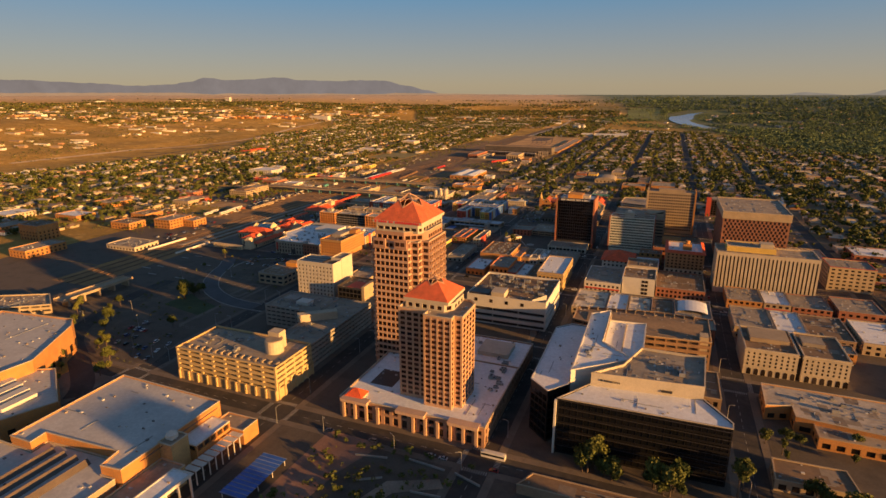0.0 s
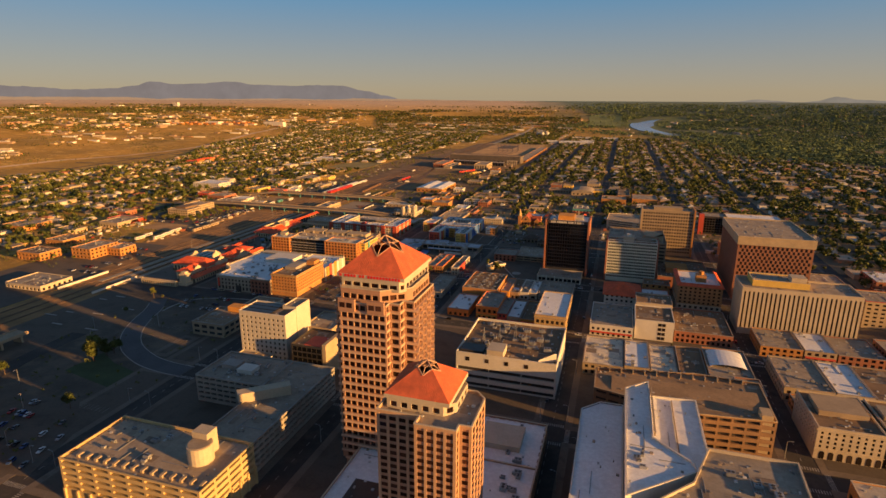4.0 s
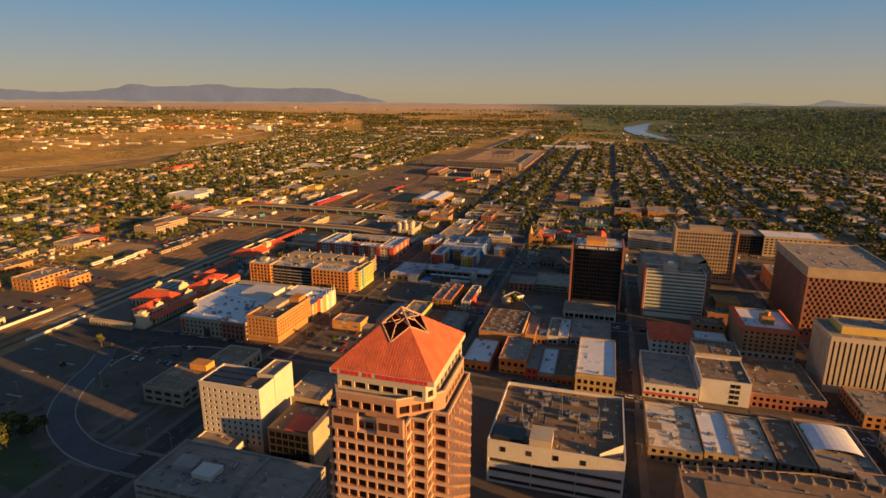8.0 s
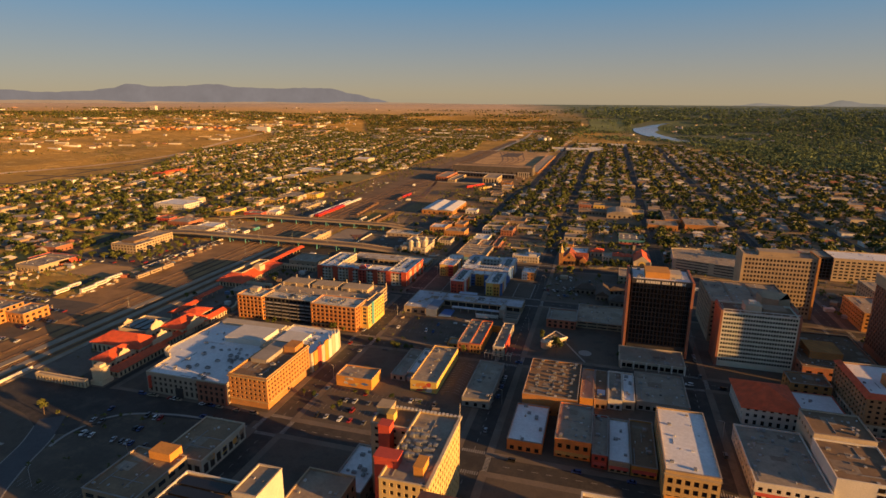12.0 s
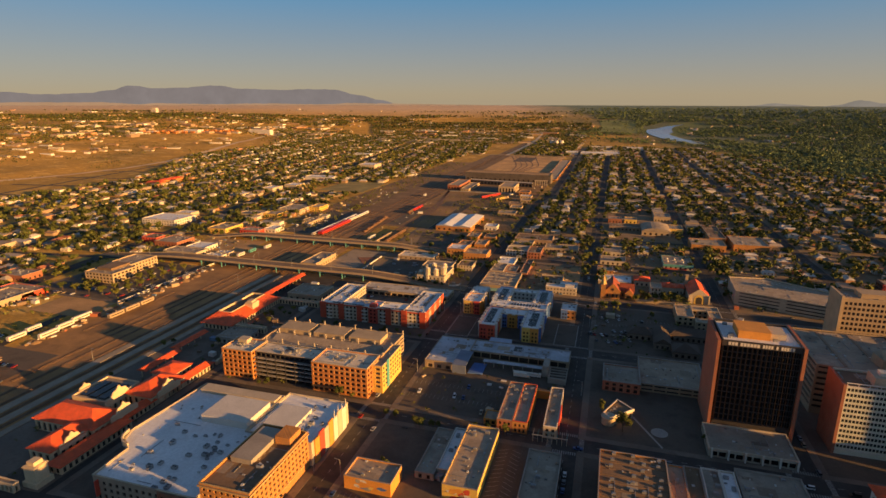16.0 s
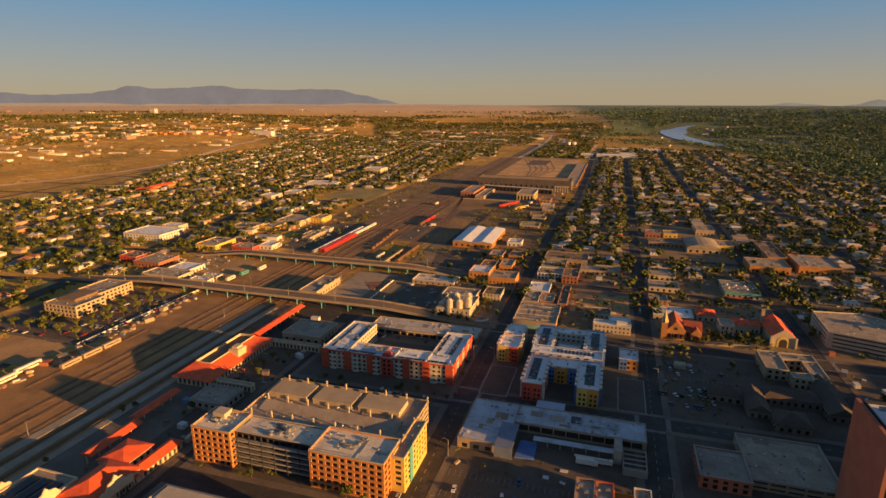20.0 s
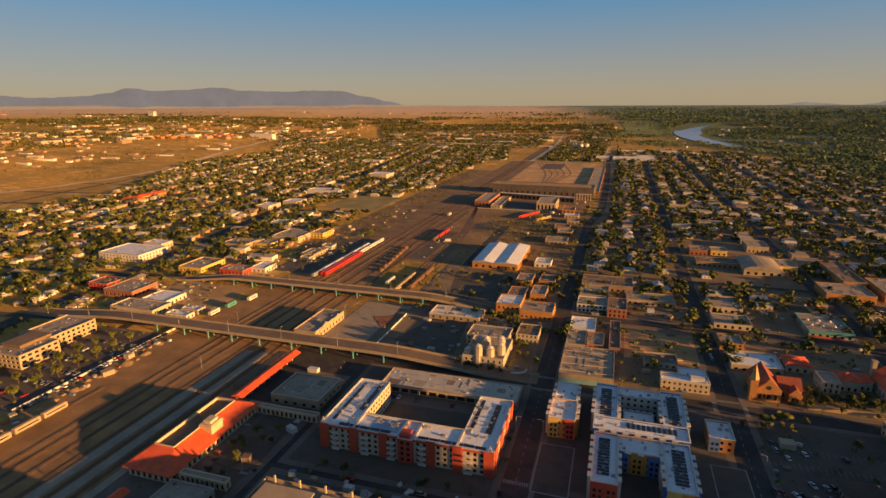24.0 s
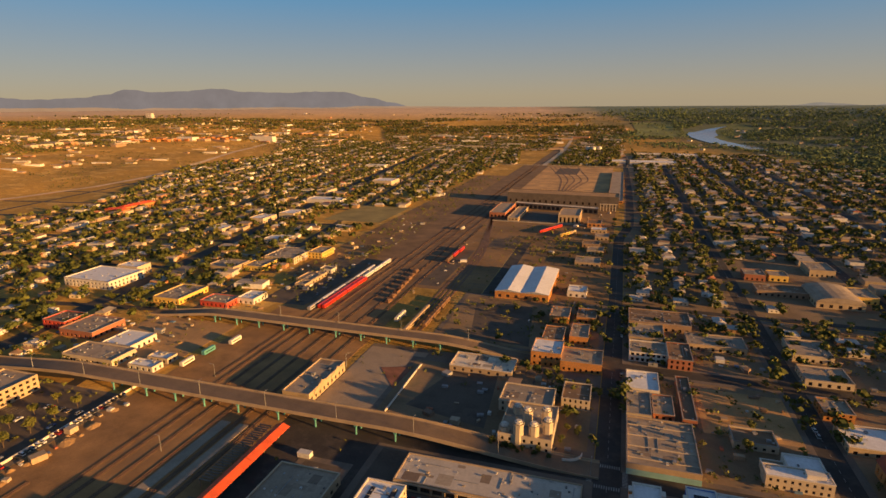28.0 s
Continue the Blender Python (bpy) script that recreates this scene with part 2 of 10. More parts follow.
LEAF_G = leafy("dusty_leaves", (0.132, 0.138, 0.052))
# paler than the other leaves: far haze is put into this colour
LEAF_F = leafy("hazed_cottonwood_leaves", (0.185, 0.240, 0.135))
YARD = paint("yard_earth", (0.265, 0.18, 0.10), 0.95, 0.35, 0.025, 0.5, 0.25, stain=(0.05, (0.20, 0.155, 0.08)))
# dark soil, with the shade over the yards put into its colour
SOIL = paint("shade_toned_soil", (0.115, 0.092, 0.068), 0.95, 0.35, 0.03, 0.5, 0.25, stain=(0.06, (0.17, 0.125, 0.08)))


# ---- mesh helpers ----
class Shape:
    """Collects corners and faces of one mesh."""

    def __init__(self):
        self.v, self.f = [], []

    def face(self, *points):
        n = len(self.v)
        self.v.extend(tuple(p) for p in points)
        self.f.append(tuple(range(n, n + len(points))))
        return self

    def box(self, x0, x1, y0, y1, z0, z1):
        n = len(self.v)
        self.v += [(x, y, z) for z in (z0, z1) for x, y in ((x0, y0), (x1, y0), (x1, y1), (x0, y1))]
        self.f += [tuple(n + i for i in q) for q in ((3, 2, 1, 0), (4, 5, 6, 7), (0, 1, 5, 4), (1, 2, 6, 5), (2, 3, 7, 6), (3, 0, 4, 7))]
        return self

    def prism(self, poly, z0, z1, bottom=True):
        n, k = len(self.v), len(poly)
        self.v += [(x, y, z0) for x, y in poly] + [(x, y, z1) for x, y in poly]
        self.f += [(n + i, n + (i + 1) % k, n + k + (i + 1) % k, n + k + i) for i in range(k)]
        self.f.append(tuple(n + k + i for i in range(k)))
        if bottom:
            self.f.append(tuple(n + i for i in reversed(range(k))))
        return self

    def tube(self, a, b, r0, r1=None, sides=8):
        a, b = Vector(a), Vector(b)
        r1 = r0 if r1 is None else r1
        side = (b - a).to_track_quat("Z", "Y").to_matrix()
        n = len(self.v)
        for p, r in ((a, r0), (b, r1)):
            self.v += [tuple(p + side @ Vector((r * math.cos(w), r * math.sin(w), 0))) for w in (2 * math.pi * i / sides for i in range(sides))]
        self.f += [(n + i, n + (i + 1) % sides, n + sides + (i + 1) % sides, n + sides + i) for i in range(sides)]
        self.f += [tuple(n + i for i in reversed(range(sides))), tuple(n + sides + i for i in range(sides))]
        return self

    def mesh(self, name, *materials):
        me = bpy.data.meshes.new(name)
        me.from_pydata(self.v, [], self.f)
        for m in materials:
            me.materials.append(m)
        return me


def thing(name, x, y, z=0.0, label="", category="", group="", kind=""):
    ob = new(name)
    ob.location = (x, y, z)
    ob.empty_display_size = 0.5
    return tagged(ob, label, category, group, kind)


def part(name, shape, material, parent, label=""):
    me = shape if isinstance(shape, bpy.types.Mesh) else shape.mesh(name, material)
    ob = new(name, me)
    ob.parent = parent
    if label:
        ob["label"] = label
    return ob


def single(name, shape, material, label, category, kind="", place=(0, 0, 0), group=""):
    ob = new(name, shape.mesh(name, material))
    ob.location = place
    return tagged(ob, label, category, group, kind)


def inset(poly, d):
    """The polygon (interior on the left) moved inwards by d."""
    out, k = [], len(poly)
    for i in range(k):
        a, b, c = Vector(poly[i - 1]), Vector(poly[i]), Vector(poly[(i + 1) % k])
        u, w = (b - a).normalized(), (c - b).normalized()
        n1, n2 = Vector((-u.y, u.x)), Vector((-w.y, w.x))
        m = n1 + n2
        m = m / max(0.3, m.dot(n1)) if m.length > 1e-6 else n1
        out.append((b.x + d * m.x, b.y + d * m.y))
    return out


PANES, PANE_SHAPE = [0], Shape().box(0, 1, 0, 0.12, 0, 1)
PANE_MESHES = {}
PANE_MAX = 1150


def pane_mesh(material):
    if material.name not in PANE_MESHES:
        PANE_MESHES[material.name] = PANE_SHAPE.mesh("window", material)
    return PANE_MESHES[material.name]


def facade(shape, out, a, b, z0, z1, rows, bay, wide, margin=0.6, depth=0.3, skip=(), stagger=False):
    """One wall from a to b (outside on the right) with window openings. rows: heights (low, high) of the openings; bay: the wanted bay width;
    wide: the opening's share of its bay. The reveals go into shape; out collects (place, turn, width, height) of the panes."""
    a, b = Vector(a), Vector(b)
    length = (b - a).length
    u = (b - a) / length
    n = Vector((u.y, -u.x))
    turn = math.atan2(u.y, u.x)

    def at(s, z, d=0.0):
        p = a + u * s - n * d
        return (p.x, p.y, z)

    count = int((length - 2 * margin) / bay + 0.5) if bay else 0
    if count < 1 or not rows:
        shape.face(at(0, z0), at(length, z0), at(length, z1), at(0, z1))
        return
    step = (length - 2 * margin) / count
    spans = [(margin + (i + 0.5 - wide / 2) * step, margin + (i + 0.5 + wide / 2) * step) for i in range(count) if i not in skip]
    z = z0
    even = spans
    odd = [(s0 + step / 2, s1 + step / 2) for s0, s1 in spans[:-1]] if stagger else spans
    for level, (lo, hi) in enumerate(rows):
        spans = odd if level % 2 else even
        if lo > z + 1e-4:
            shape.face(at(0, z), at(length, z), at(length, lo), at(0, lo))
        s = 0.0
        for s0, s1 in spans:
            if s0 > s + 1e-4:
                shape.face(at(s, lo), at(s0, lo), at(s0, hi), at(s, hi))
            shape.face(at(s0, lo), at(s1, lo), at(s1, lo, depth), at(s0, lo, depth))
            shape.face(at(s0, hi, depth), at(s1, hi, depth), at(s1, hi), at(s0, hi))
            shape.face(at(s0, lo), at(s0, lo, depth), at(s0, hi, depth), at(s0, hi))
            shape.face(at(s1, lo, depth), at(s1, lo), at(s1, hi), at(s1, hi, depth))
            out.append((at(s0, lo, depth), turn, s1 - s0, hi - lo))
            s = s1
        shape.face(at(s, lo), at(length, lo), at(length, hi), at(s, hi))
        z = hi
    shape.face(at(0, z), at(length, z), at(length, z1), at(0, z1))


def floors(z0, z1, count, low=0.3, high=0.85):
    step = (z1 - z0) / count
    return [(z0 + (i + low) * step, z0 + (i + high) * step) for i in range(count)]


BITS, PIPES, PATCHES = Shape(), Shape(), Shape()
bit_random = random.Random(404)


def inside(poly, x, y):
    hit = False
    for (ax, ay), (bx, by) in zip(poly, poly[1:] + poly[:1]):
        if (ay > y) != (by > y) and x < (bx - ax) * (y - ay) / (by - ay) + ax:
            hit = not hit
    return hit


def roof_bits(poly, z, busy=1.0):
    """Vents, hatches, pipes and patches on a flat roof."""
    r = bit_random
    xs, ys = [p[0] for p in poly], [p[1] for p in poly]
    x0, x1, y0, y1 = min(xs), max(xs), min(ys), max(ys)
    area = (x1 - x0) * (y1 - y0)
    if area < 60 or z > 80 or y0 > 1400:
        return

    def spot(a, b):
        for _ in range(8):
            x, y = r.uniform(x0 + 1, x1 - 1), r.uniform(y0 + 1, y1 - 1)
            if all(inside(poly, x + i * a, y + j * b) for i in (-1, 1) for j in (-1, 1)):
                return x, y
        return None

    for _ in range(min(60, int(busy * area / 55))):
        a, b, h = r.uniform(0.2, 0.7), r.uniform(0.2, 0.7), r.uniform(0.2, 0.7)
        p = spot(a + 0.5, b + 0.5)
        if p:
            BITS.box(p[0] - a, p[0] + a, p[1] - b, p[1] + b, z, z + h)
    for _ in range(min(14, int(busy * area / 220))):
        a, b = (r.uniform(2, 9), 0.14) if r.random() < 0.5 else (0.14, r.uniform(2, 9))
        p = spot(a, b)
        if p:
            PIPES.box(p[0] - a, p[0] + a, p[1] - b, p[1] + b, z + 0.02, z + 0.22)
    for _ in range(min(9, int((busy > 0.5) * area / 260))):
        a, b = r.uniform(0.8, 4.5), r.uniform(0.8, 4.5)
        p = spot(a, b)
        if p:
            w = r.uniform(0.004, 0.03)
            PATCHES.box(p[0] - a, p[0] + a, p[1] - b, p[1] + b, z - 0.1, z + w)


def volume(parent, poly, z0, z1, wall, roof, rows=(), bay=3.5, wide=0.55, depth=0.3, parapet=0.9, cap=None, pane=None, plain=(), bays=None, margin=0.6, most=300, cap_w=0.45, stagger=False):
    """Walls with openings, roof deck, parapet and coping, and a pane in every opening; a VOID pane is a dark sheet for
    shade. plain: edges with no windows; bays: edge -> bay width.
    """
    ox, oy = parent.location.x, parent.location.y
    poly = [(x - ox, y - oy) for x, y in poly]
    shape, found, rear = Shape(), [], []
    k = len(poly)
    for i in range(k):
        a, b = poly[i], poly[(i + 1) % k]
        back = b[0] < a[0] - 0.5 and abs(b[1] - a[1]) < abs(b[0] - a[0])
        facade(shape, rear if back else found, a, b, z0, z1, () if i in plain else rows, (bays or {}).get(i, bay), wide, margin, depth, (), stagger)
    inner = inset(poly, cap_w)
    deck = z1 - parapet
    for i in range(k):
        (ax, ay), (bx, by) = inner[i], inner[(i + 1) % k]
        shape.face((bx, by, deck), (ax, ay, deck), (ax, ay, z1), (bx, by, z1))
        (cx, cy), (dx, dy) = poly[i], poly[(i + 1) % k]
        shape.face((cx, cy, z1), (dx, dy, z1), (bx, by, z1), (ax, ay, z1))
    w = part("wall", shape, wall, parent)
    if roof:
        roof_bits([(x + ox, y + oy) for x, y in inner], deck + parent.location.z, 0.3 if roof.name in ("white_roof", "hall_roof") else 1.0)
        part("roof", Shape().prism(inner, deck - 0.3, deck), roof, parent)
    if cap:
        ring, wide_poly, thin = Shape(), inset(poly, -0.12), inset(poly, cap_w + 0.08)
        for i in range(k):
            j = (i + 1) % k
            for p, q, za, zb in ((wide_poly, wide_poly, z1 - 0.25, z1 + 0.12), (thin, thin, z1 + 0.12, z1 - 0.1)):
                ring.face((*p[i], za), (*p[j], za), (*q[j], zb), (*q[i], zb))
            ring.face((*wide_poly[i], z1 + 0.12), (*wide_poly[j], z1 + 0.12), (*thin[j], z1 + 0.12), (*thin[i], z1 + 0.12))
            ring.face((*poly[i], z1 - 0.25), (*poly[j], z1 - 0.25), (*wide_poly[j], z1 - 0.25), (*wide_poly[i], z1 - 0.25))
        part("coping", ring, cap, w)
    pane = pane or GLASS
    room = min(most, max(0, PANE_MAX - PANES[0]))
    singles, rest = found[:room], found[room:] + rear
    me = pane_mesh(pane)
    # open decks and arches get dark shade sheets here instead of glass
    for place, turn, width, height in singles:
        ob = new("window", me)
        ob.parent = parent
        ob.matrix_basis = Matrix.Translation(place) @ Matrix.Rotation(turn, 4, "Z") @ Matrix.Diagonal((width, 1, height, 1))
    PANES[0] += len(singles)
    if rest:
        joined = Shape()
        for (x, y, z), turn, width, height in rest:
            c, s = math.cos(turn), math.sin(turn)
            joined.face((x, y, z), (x + c * width, y + s * width, z), (x + c * width, y + s * width, z + height), (x, y, z + height))
        tagged(part("glazing", joined, pane, parent), kind="stuff")
    return w


def rect(x0, x1, y0, y1):
    return [(x0, y0), (x1, y0), (x1, y1), (x0, y1)]


WALL_OF = {}


def hip(parent, x0, x1, y0, y1, z0, z1, along, mx, my, over=0.6, gable=False):
    """A pitched roof over the box, its ridge along x or y. mx covers slopes that fall along y, my those that fall along x."""
    ox, oy = parent.location.x, parent.location.y
    x0, x1, y0, y1 = x0 - ox - over, x1 - ox + over, y0 - oy - over, y1 - oy + over
    t = 0.25
    if along == "x":
        ym, e = (y0 + y1) / 2, 0 if gable else min((y1 - y0) / 2, (x1 - x0) / 2)
        p, q = (x0 + e, ym, z1), (x1 - e, ym, z1)
    else:
        xm, e = (x0 + x1) / 2, 0 if gable else min((y1 - y0) / 2, (x1 - x0) / 2)
        p, q = (xm, y0 + e, z1), (xm, y1 - e, z1)
    a, b, c, d = (x0, y0, z0), (x1, y0, z0), (x1, y1, z0), (x0, y1, z0)
    if along == "x":
        falls_y, falls_x = [(a, b, q, p), (c, d, p, q)], [(b, c, q), (d, a, p)]
    else:
        falls_x, falls_y = [(b, c, q, p), (d, a, p, q)], [(a, b, p), (c, d, q)]
    for faces, m in ((falls_y, mx), (falls_x, my)):
        for f in faces:
            s = Shape().face(*f)
            low = [pt for pt in f if pt[2] == z0]
            if len(low) == 2:
                s.face((*low[0][:2], z0 - t), (*low[1][:2], z0 - t), low[1], low[0])
            if not (gable and len(f) == 3):
                part("roof", s, m, parent)
            else:
                part("gable_end", s, WALL_OF.get(parent.name, m), parent)
    soffit = Shape().face((*d[:2], z0 - t), (*c[:2], z0 - t), (*b[:2], z0 - t), (*a[:2], z0 - t))
    part("eaves", soffit, WOODP, parent)


# ---- small things used many times ----
def make_unit():
    body = Shape().box(-1.1, 1.1, -0.8, 0.8, 0.15, 1.25).box(-1.15, 1.15, -0.85, 0.85, 1.2, 1.3).box(-0.9, 0.9, -0.6, 0.6, 0.0, 0.15).box(1.1, 1.7, -0.35, 0.35, 0.0, 0.75)
    fan = Shape()
    for x in (-0.5, 0.5):
        ring = [(x + 0.4 * math.cos(i * math.pi / 5), 0.4 * math.sin(i * math.pi / 5)) for i in range(10)]
        fan.prism(ring, 1.3, 1.42, False)
    return body.mesh("cabinet", STEEL), fan.mesh("fan", DARKP)


UNIT_BODY, UNIT_FAN = make_unit()
UNITS, UNIT_REST = [0], Shape()
UNIT_MAX = 150


def roof_unit(x, y, z, turn=0.0, size=1.0):
    UNITS[0] += 1
    if UNITS[0] > UNIT_MAX:
        a, b = (1.1, 0.8) if turn in (0, math.pi) else (0.8, 1.1)
        UNIT_REST.box(x - a * size, x + a * size, y - b * size, y + b * size, z, z + 1.25 * size)
        UNIT_REST.box(x - 0.5 * size, x + 0.5 * size, y - 0.5 * size, y + 0.5 * size, z + 1.25 * size, z + 1.4 * size)
        return
    ob = thing("air_conditioner", x, y, z, "grey steel air-conditioning unit standing on a flat roof", "air conditioner", "rooftop units")
    ob.rotation_euler[2] = turn
    ob.scale = (size, size, size)
    cabinet = part("cabinet", UNIT_BODY, None, ob)
    part("fan", UNIT_FAN, None, cabinet)


def scatter_units(x0, x1, y0, y1, z, count, seed, size=1.3):
    r = random.Random(seed)
    for _ in range(count):
        roof_unit(r.uniform(x0 + 2, x1 - 2), r.uniform(y0 + 2, y1 - 2), z, r.choice((0, math.pi / 2, math.pi)), size * r.uniform(0.7, 1.3))


def penthouse(parent, x0, x1, y0, y1, z0, z1, wall, roof=None, name="penthouse"):
    ox, oy = parent.location.x, parent.location.y
    part(name, Shape().box(x0 - ox, x1 - ox, y0 - oy, y1 - oy, z0, z1).box(x0 - ox - 0.15, x1 - ox + 0.15, y0 - oy - 0.15, y1 - oy + 0.15, z1 - 0.3, z1 + 0.1), wall, parent)


CAR_PAINTS = [paint("car_" + n, c, 0.3, 0.05, 0.5, 2.0, 0.0) for n, c in (("white", (0.75, 0.75, 0.74)), ("silver", (0.42, 0.43, 0.44)), ("black", (0.02, 0.02, 0.022)), ("red", (0.35, 0.03, 0.025)), ("blue", (0.04, 0.08, 0.22)), ("grey", (0.14, 0.14, 0.15)), ("tan", (0.38, 0.31, 0.22)))]
CAR_NAMES = ["white", "silver", "black", "red", "blue", "grey", "tan"]
TYRE = paint("tyre", (0.02, 0.02, 0.02), 0.9, 0.2)


def car_mesh(kind):
    """Body and glass of a saloon, a van or a pickup, 1.8 m wide, nose along +y."""
    body, pane = Shape(), Shape()
    prof = {"saloon": [(-2.2, 0.35), (2.2, 0.35), (2.25, 0.7), (1.0, 0.95), (-1.5, 1.0), (-2.25, 0.95)],
            "van": [(-2.4, 0.35), (2.4, 0.35), (2.45, 0.85), (1.4, 1.1), (-2.4, 1.1)],
            "pickup": [(-2.6, 0.4), (2.6, 0.4), (2.65, 0.95), (1.2, 1.1), (-2.6, 1.05)]}[kind]
    top = {"saloon": (1.0, 0.35, -1.0, -1.7, 1.45), "van": (1.4, 0.6, -2.2, -2.4, 1.85), "pickup": (1.2, 0.6, -0.7, -0.9, 1.75)}[kind]
    n = len(prof)
    for s in (-0.9, 0.9):
        pts = [(s, y, z) for y, z in prof]
        body.face(*(pts if s > 0 else reversed(pts)))
    for i in range(n):
        (ya, za), (yb, zb) = prof[i], prof[(i + 1) % n]
        body.face((-0.9, ya, za), (0.9, ya, za), (0.9, yb, zb), (-0.9, yb, zb))
    f0, f1, b1, b0, h = top
    base = prof[-2][1] if kind != "saloon" else 0.98
    lo = [(-0.82, f0, base), (0.82, f0, base), (0.82, b0, base), (-0.82, b0, base)]
    hi = [(-0.68, f1, h), (0.68, f1, h), (0.68, b1, h), (-0.68, b1, h)]
    body.face(*reversed(hi))
    for i in range(4):
        j = (i + 1) % 4
        pane.face(lo[j], lo[i], hi[i], hi[j])
    return body, pane


WHEEL = Shape().tube((-0.1, 0, 0), (0.1, 0, 0), 0.33, sides=10).mesh("wheel", TYRE)
CAR_BODIES = {k: {n: car_mesh(k)[0].mesh("body", m) for n, m in zip(CAR_NAMES, CAR_PAINTS)} for k in ("saloon", "van", "pickup")}
CAR_GLASS = {k: car_mesh(k)[1].mesh("windows", BLACKG) for k in ("saloon", "van", "pickup")}
CAR_UNDER = Shape()
for sx in (-0.85, 0.85):
    for sy in (-1.4, 1.45):
        CAR_UNDER.tube((sx - 0.1, sy, 0.33), (sx + 0.1, sy, 0.33), 0.33, sides=8)
CAR_UNDER = CAR_UNDER.box(-0.7, 0.7, -1.9, 1.9, 0.2, 0.4).mesh("undercarriage", TYRE)


def car(x, y, turn, r, z=0.2, where="parked on the asphalt"):
    kind, tone = r.choice(("saloon", "saloon", "van", "pickup")), r.choice(["white", "white", "silver", "silver", "black", "grey", "red", "blue", "tan", "grey"])
    ob = thing("car", x, y, z, f"{tone} {'pickup truck' if kind == 'pickup' else kind + ' car'} {where}", "car", "parked cars")
    ob.rotation_euler[2] = turn
    body = part("body", CAR_BODIES[kind][tone], None, ob)
    part("glazing", CAR_GLASS[kind], None, body)
    part("undercarriage", CAR_UNDER, None, ob)


POLE = Shape().tube((0, 0, 0), (0, 0, 9.5), 0.17, 0.11).tube((0, 0, 0), (0, 0, 0.5), 0.22).mesh("pole", STEEL)
ARM = Shape().tube((0, 0, 9.4), (1.2, 0, 9.9), 0.09).tube((1.2, 0, 9.9), (2.3, 0, 9.95), 0.08).mesh("arm", STEEL)
HEAD = Shape().box(2.0, 2.9, -0.18, 0.18, 9.86, 10.02).box(2.15, 2.75, -0.13, 0.13, 9.8, 9.86).mesh("lamp_head", STEEL)


def street_lamp(x, y, turn, z=0.15):
    ob = thing("street_lamp", x, y, z, "grey steel street lamp with one arm over the road", "street lamp", "street lamps")
    ob.rotation_euler[2] = turn
    part("pole", POLE, None, ob)
    arm = part("arm", ARM, None, ob)
    part("lamp_head", HEAD, None, arm)


def tree_meshes(seed, height, spread, leaves, size, material):
    """A tapered trunk with limbs, and a crown of loose leaf clumps in several lobes."""
    r = random.Random(seed)
    trunk, crown = Shape(), Shape()
    trunk.tube((0, 0, 0), (0.1, 0.05, height * 0.45), 0.05 * height * 0.55, 0.018 * height, 7)
    lobes = []
    for i in range(7):
        w, d, z = r.uniform(0, 6.3), spread * r.uniform(0.25, 0.62), height * r.uniform(0.45, 0.85)
        c = Vector((d * math.cos(w), d * math.sin(w), z))
        lobes.append((c, spread * r.uniform(0.32, 0.5)))
        trunk.tube((0.1, 0.05, height * r.uniform(0.25, 0.42)), c, 0.014 * height, 0.004 * height, 5)
    lobes.append((Vector((0, 0, height * 0.78)), spread * 0.5))
    for _ in range(leaves):
        c, rad = r.choice(lobes)
        d = Vector((r.gauss(0, 1), r.gauss(0, 1), r.gauss(0, 0.8))).normalized()
        p = c + d * rad * r.uniform(0.55, 1.05)
        n = (d + Vector((r.gauss(0, 0.5), r.gauss(0, 0.5), r.gauss(0, 0.5)))).normalized()
        u = n.orthogonal().normalized()
        w = n.cross(u)
        s = size * r.uniform(0.6, 1.4)
        crown.face(p + u * s, p + w * s * 0.8 + n * 0.15 * s, p - u * s * 0.9, p - w * s * 0.7 - n * 0.1 * s)
    return trunk.mesh("trunk", BARK), crown.mesh("crown", material)


TREES = [tree_meshes(s, h, w, n, z, m) for s, h, w, n, z, m in ((1, 9, 4.2, 760, 0.42, LEAF), (2, 7, 3.6, 640, 0.38, LEAF_D), (3, 11, 4.6, 860, 0.46, LEAF_D), (4, 6, 2.8, 520, 0.33, LEAF), (5, 12, 3.2, 760, 0.4, LEAF))]


def tree(x, y, kind, size, turn, z=0.1, label="green leafy tree with a thin trunk", group="street trees"):
    ob = thing("tree", x, y, z, label, "tree", group)
    ob.rotation_euler[2] = turn
    ob.scale = (size, size, size)
    part("trunk", TREES[kind][0], None, ob)
    part("crown", TREES[kind][1], None, ob)


# ---- ground, far land, river and hills ----
def smooth(a, b, v):
    t = min(1.0, max(0.0, (v - a) / (b - a)))
    return t * t * (3 - 2 * t)


def land(x, y):
    """The height of the land: level in the valley, rising slowly to the mesas."""
    d = math.hypot(x + 150, y - 300)
    climb = smooth(2700, 4700, d)
    mesa = 8 * smooth(-1480, -1620, x) + 58 * smooth(-1560, -2700, x) + 10 * smooth(-1500, -2000, x) * noise.noise(Vector((x / 230, y / 420, 3.3)))
    return 151 * climb + mesa * (1 - climb)


def shrink(x, y):
    """How small things look on the climbing land: as they would out on the level plain behind it."""
    d = math.hypot(x + 150, y - 300)
    return max(0.15, 1 - 151 / 176 * smooth(2700, 4700, d))


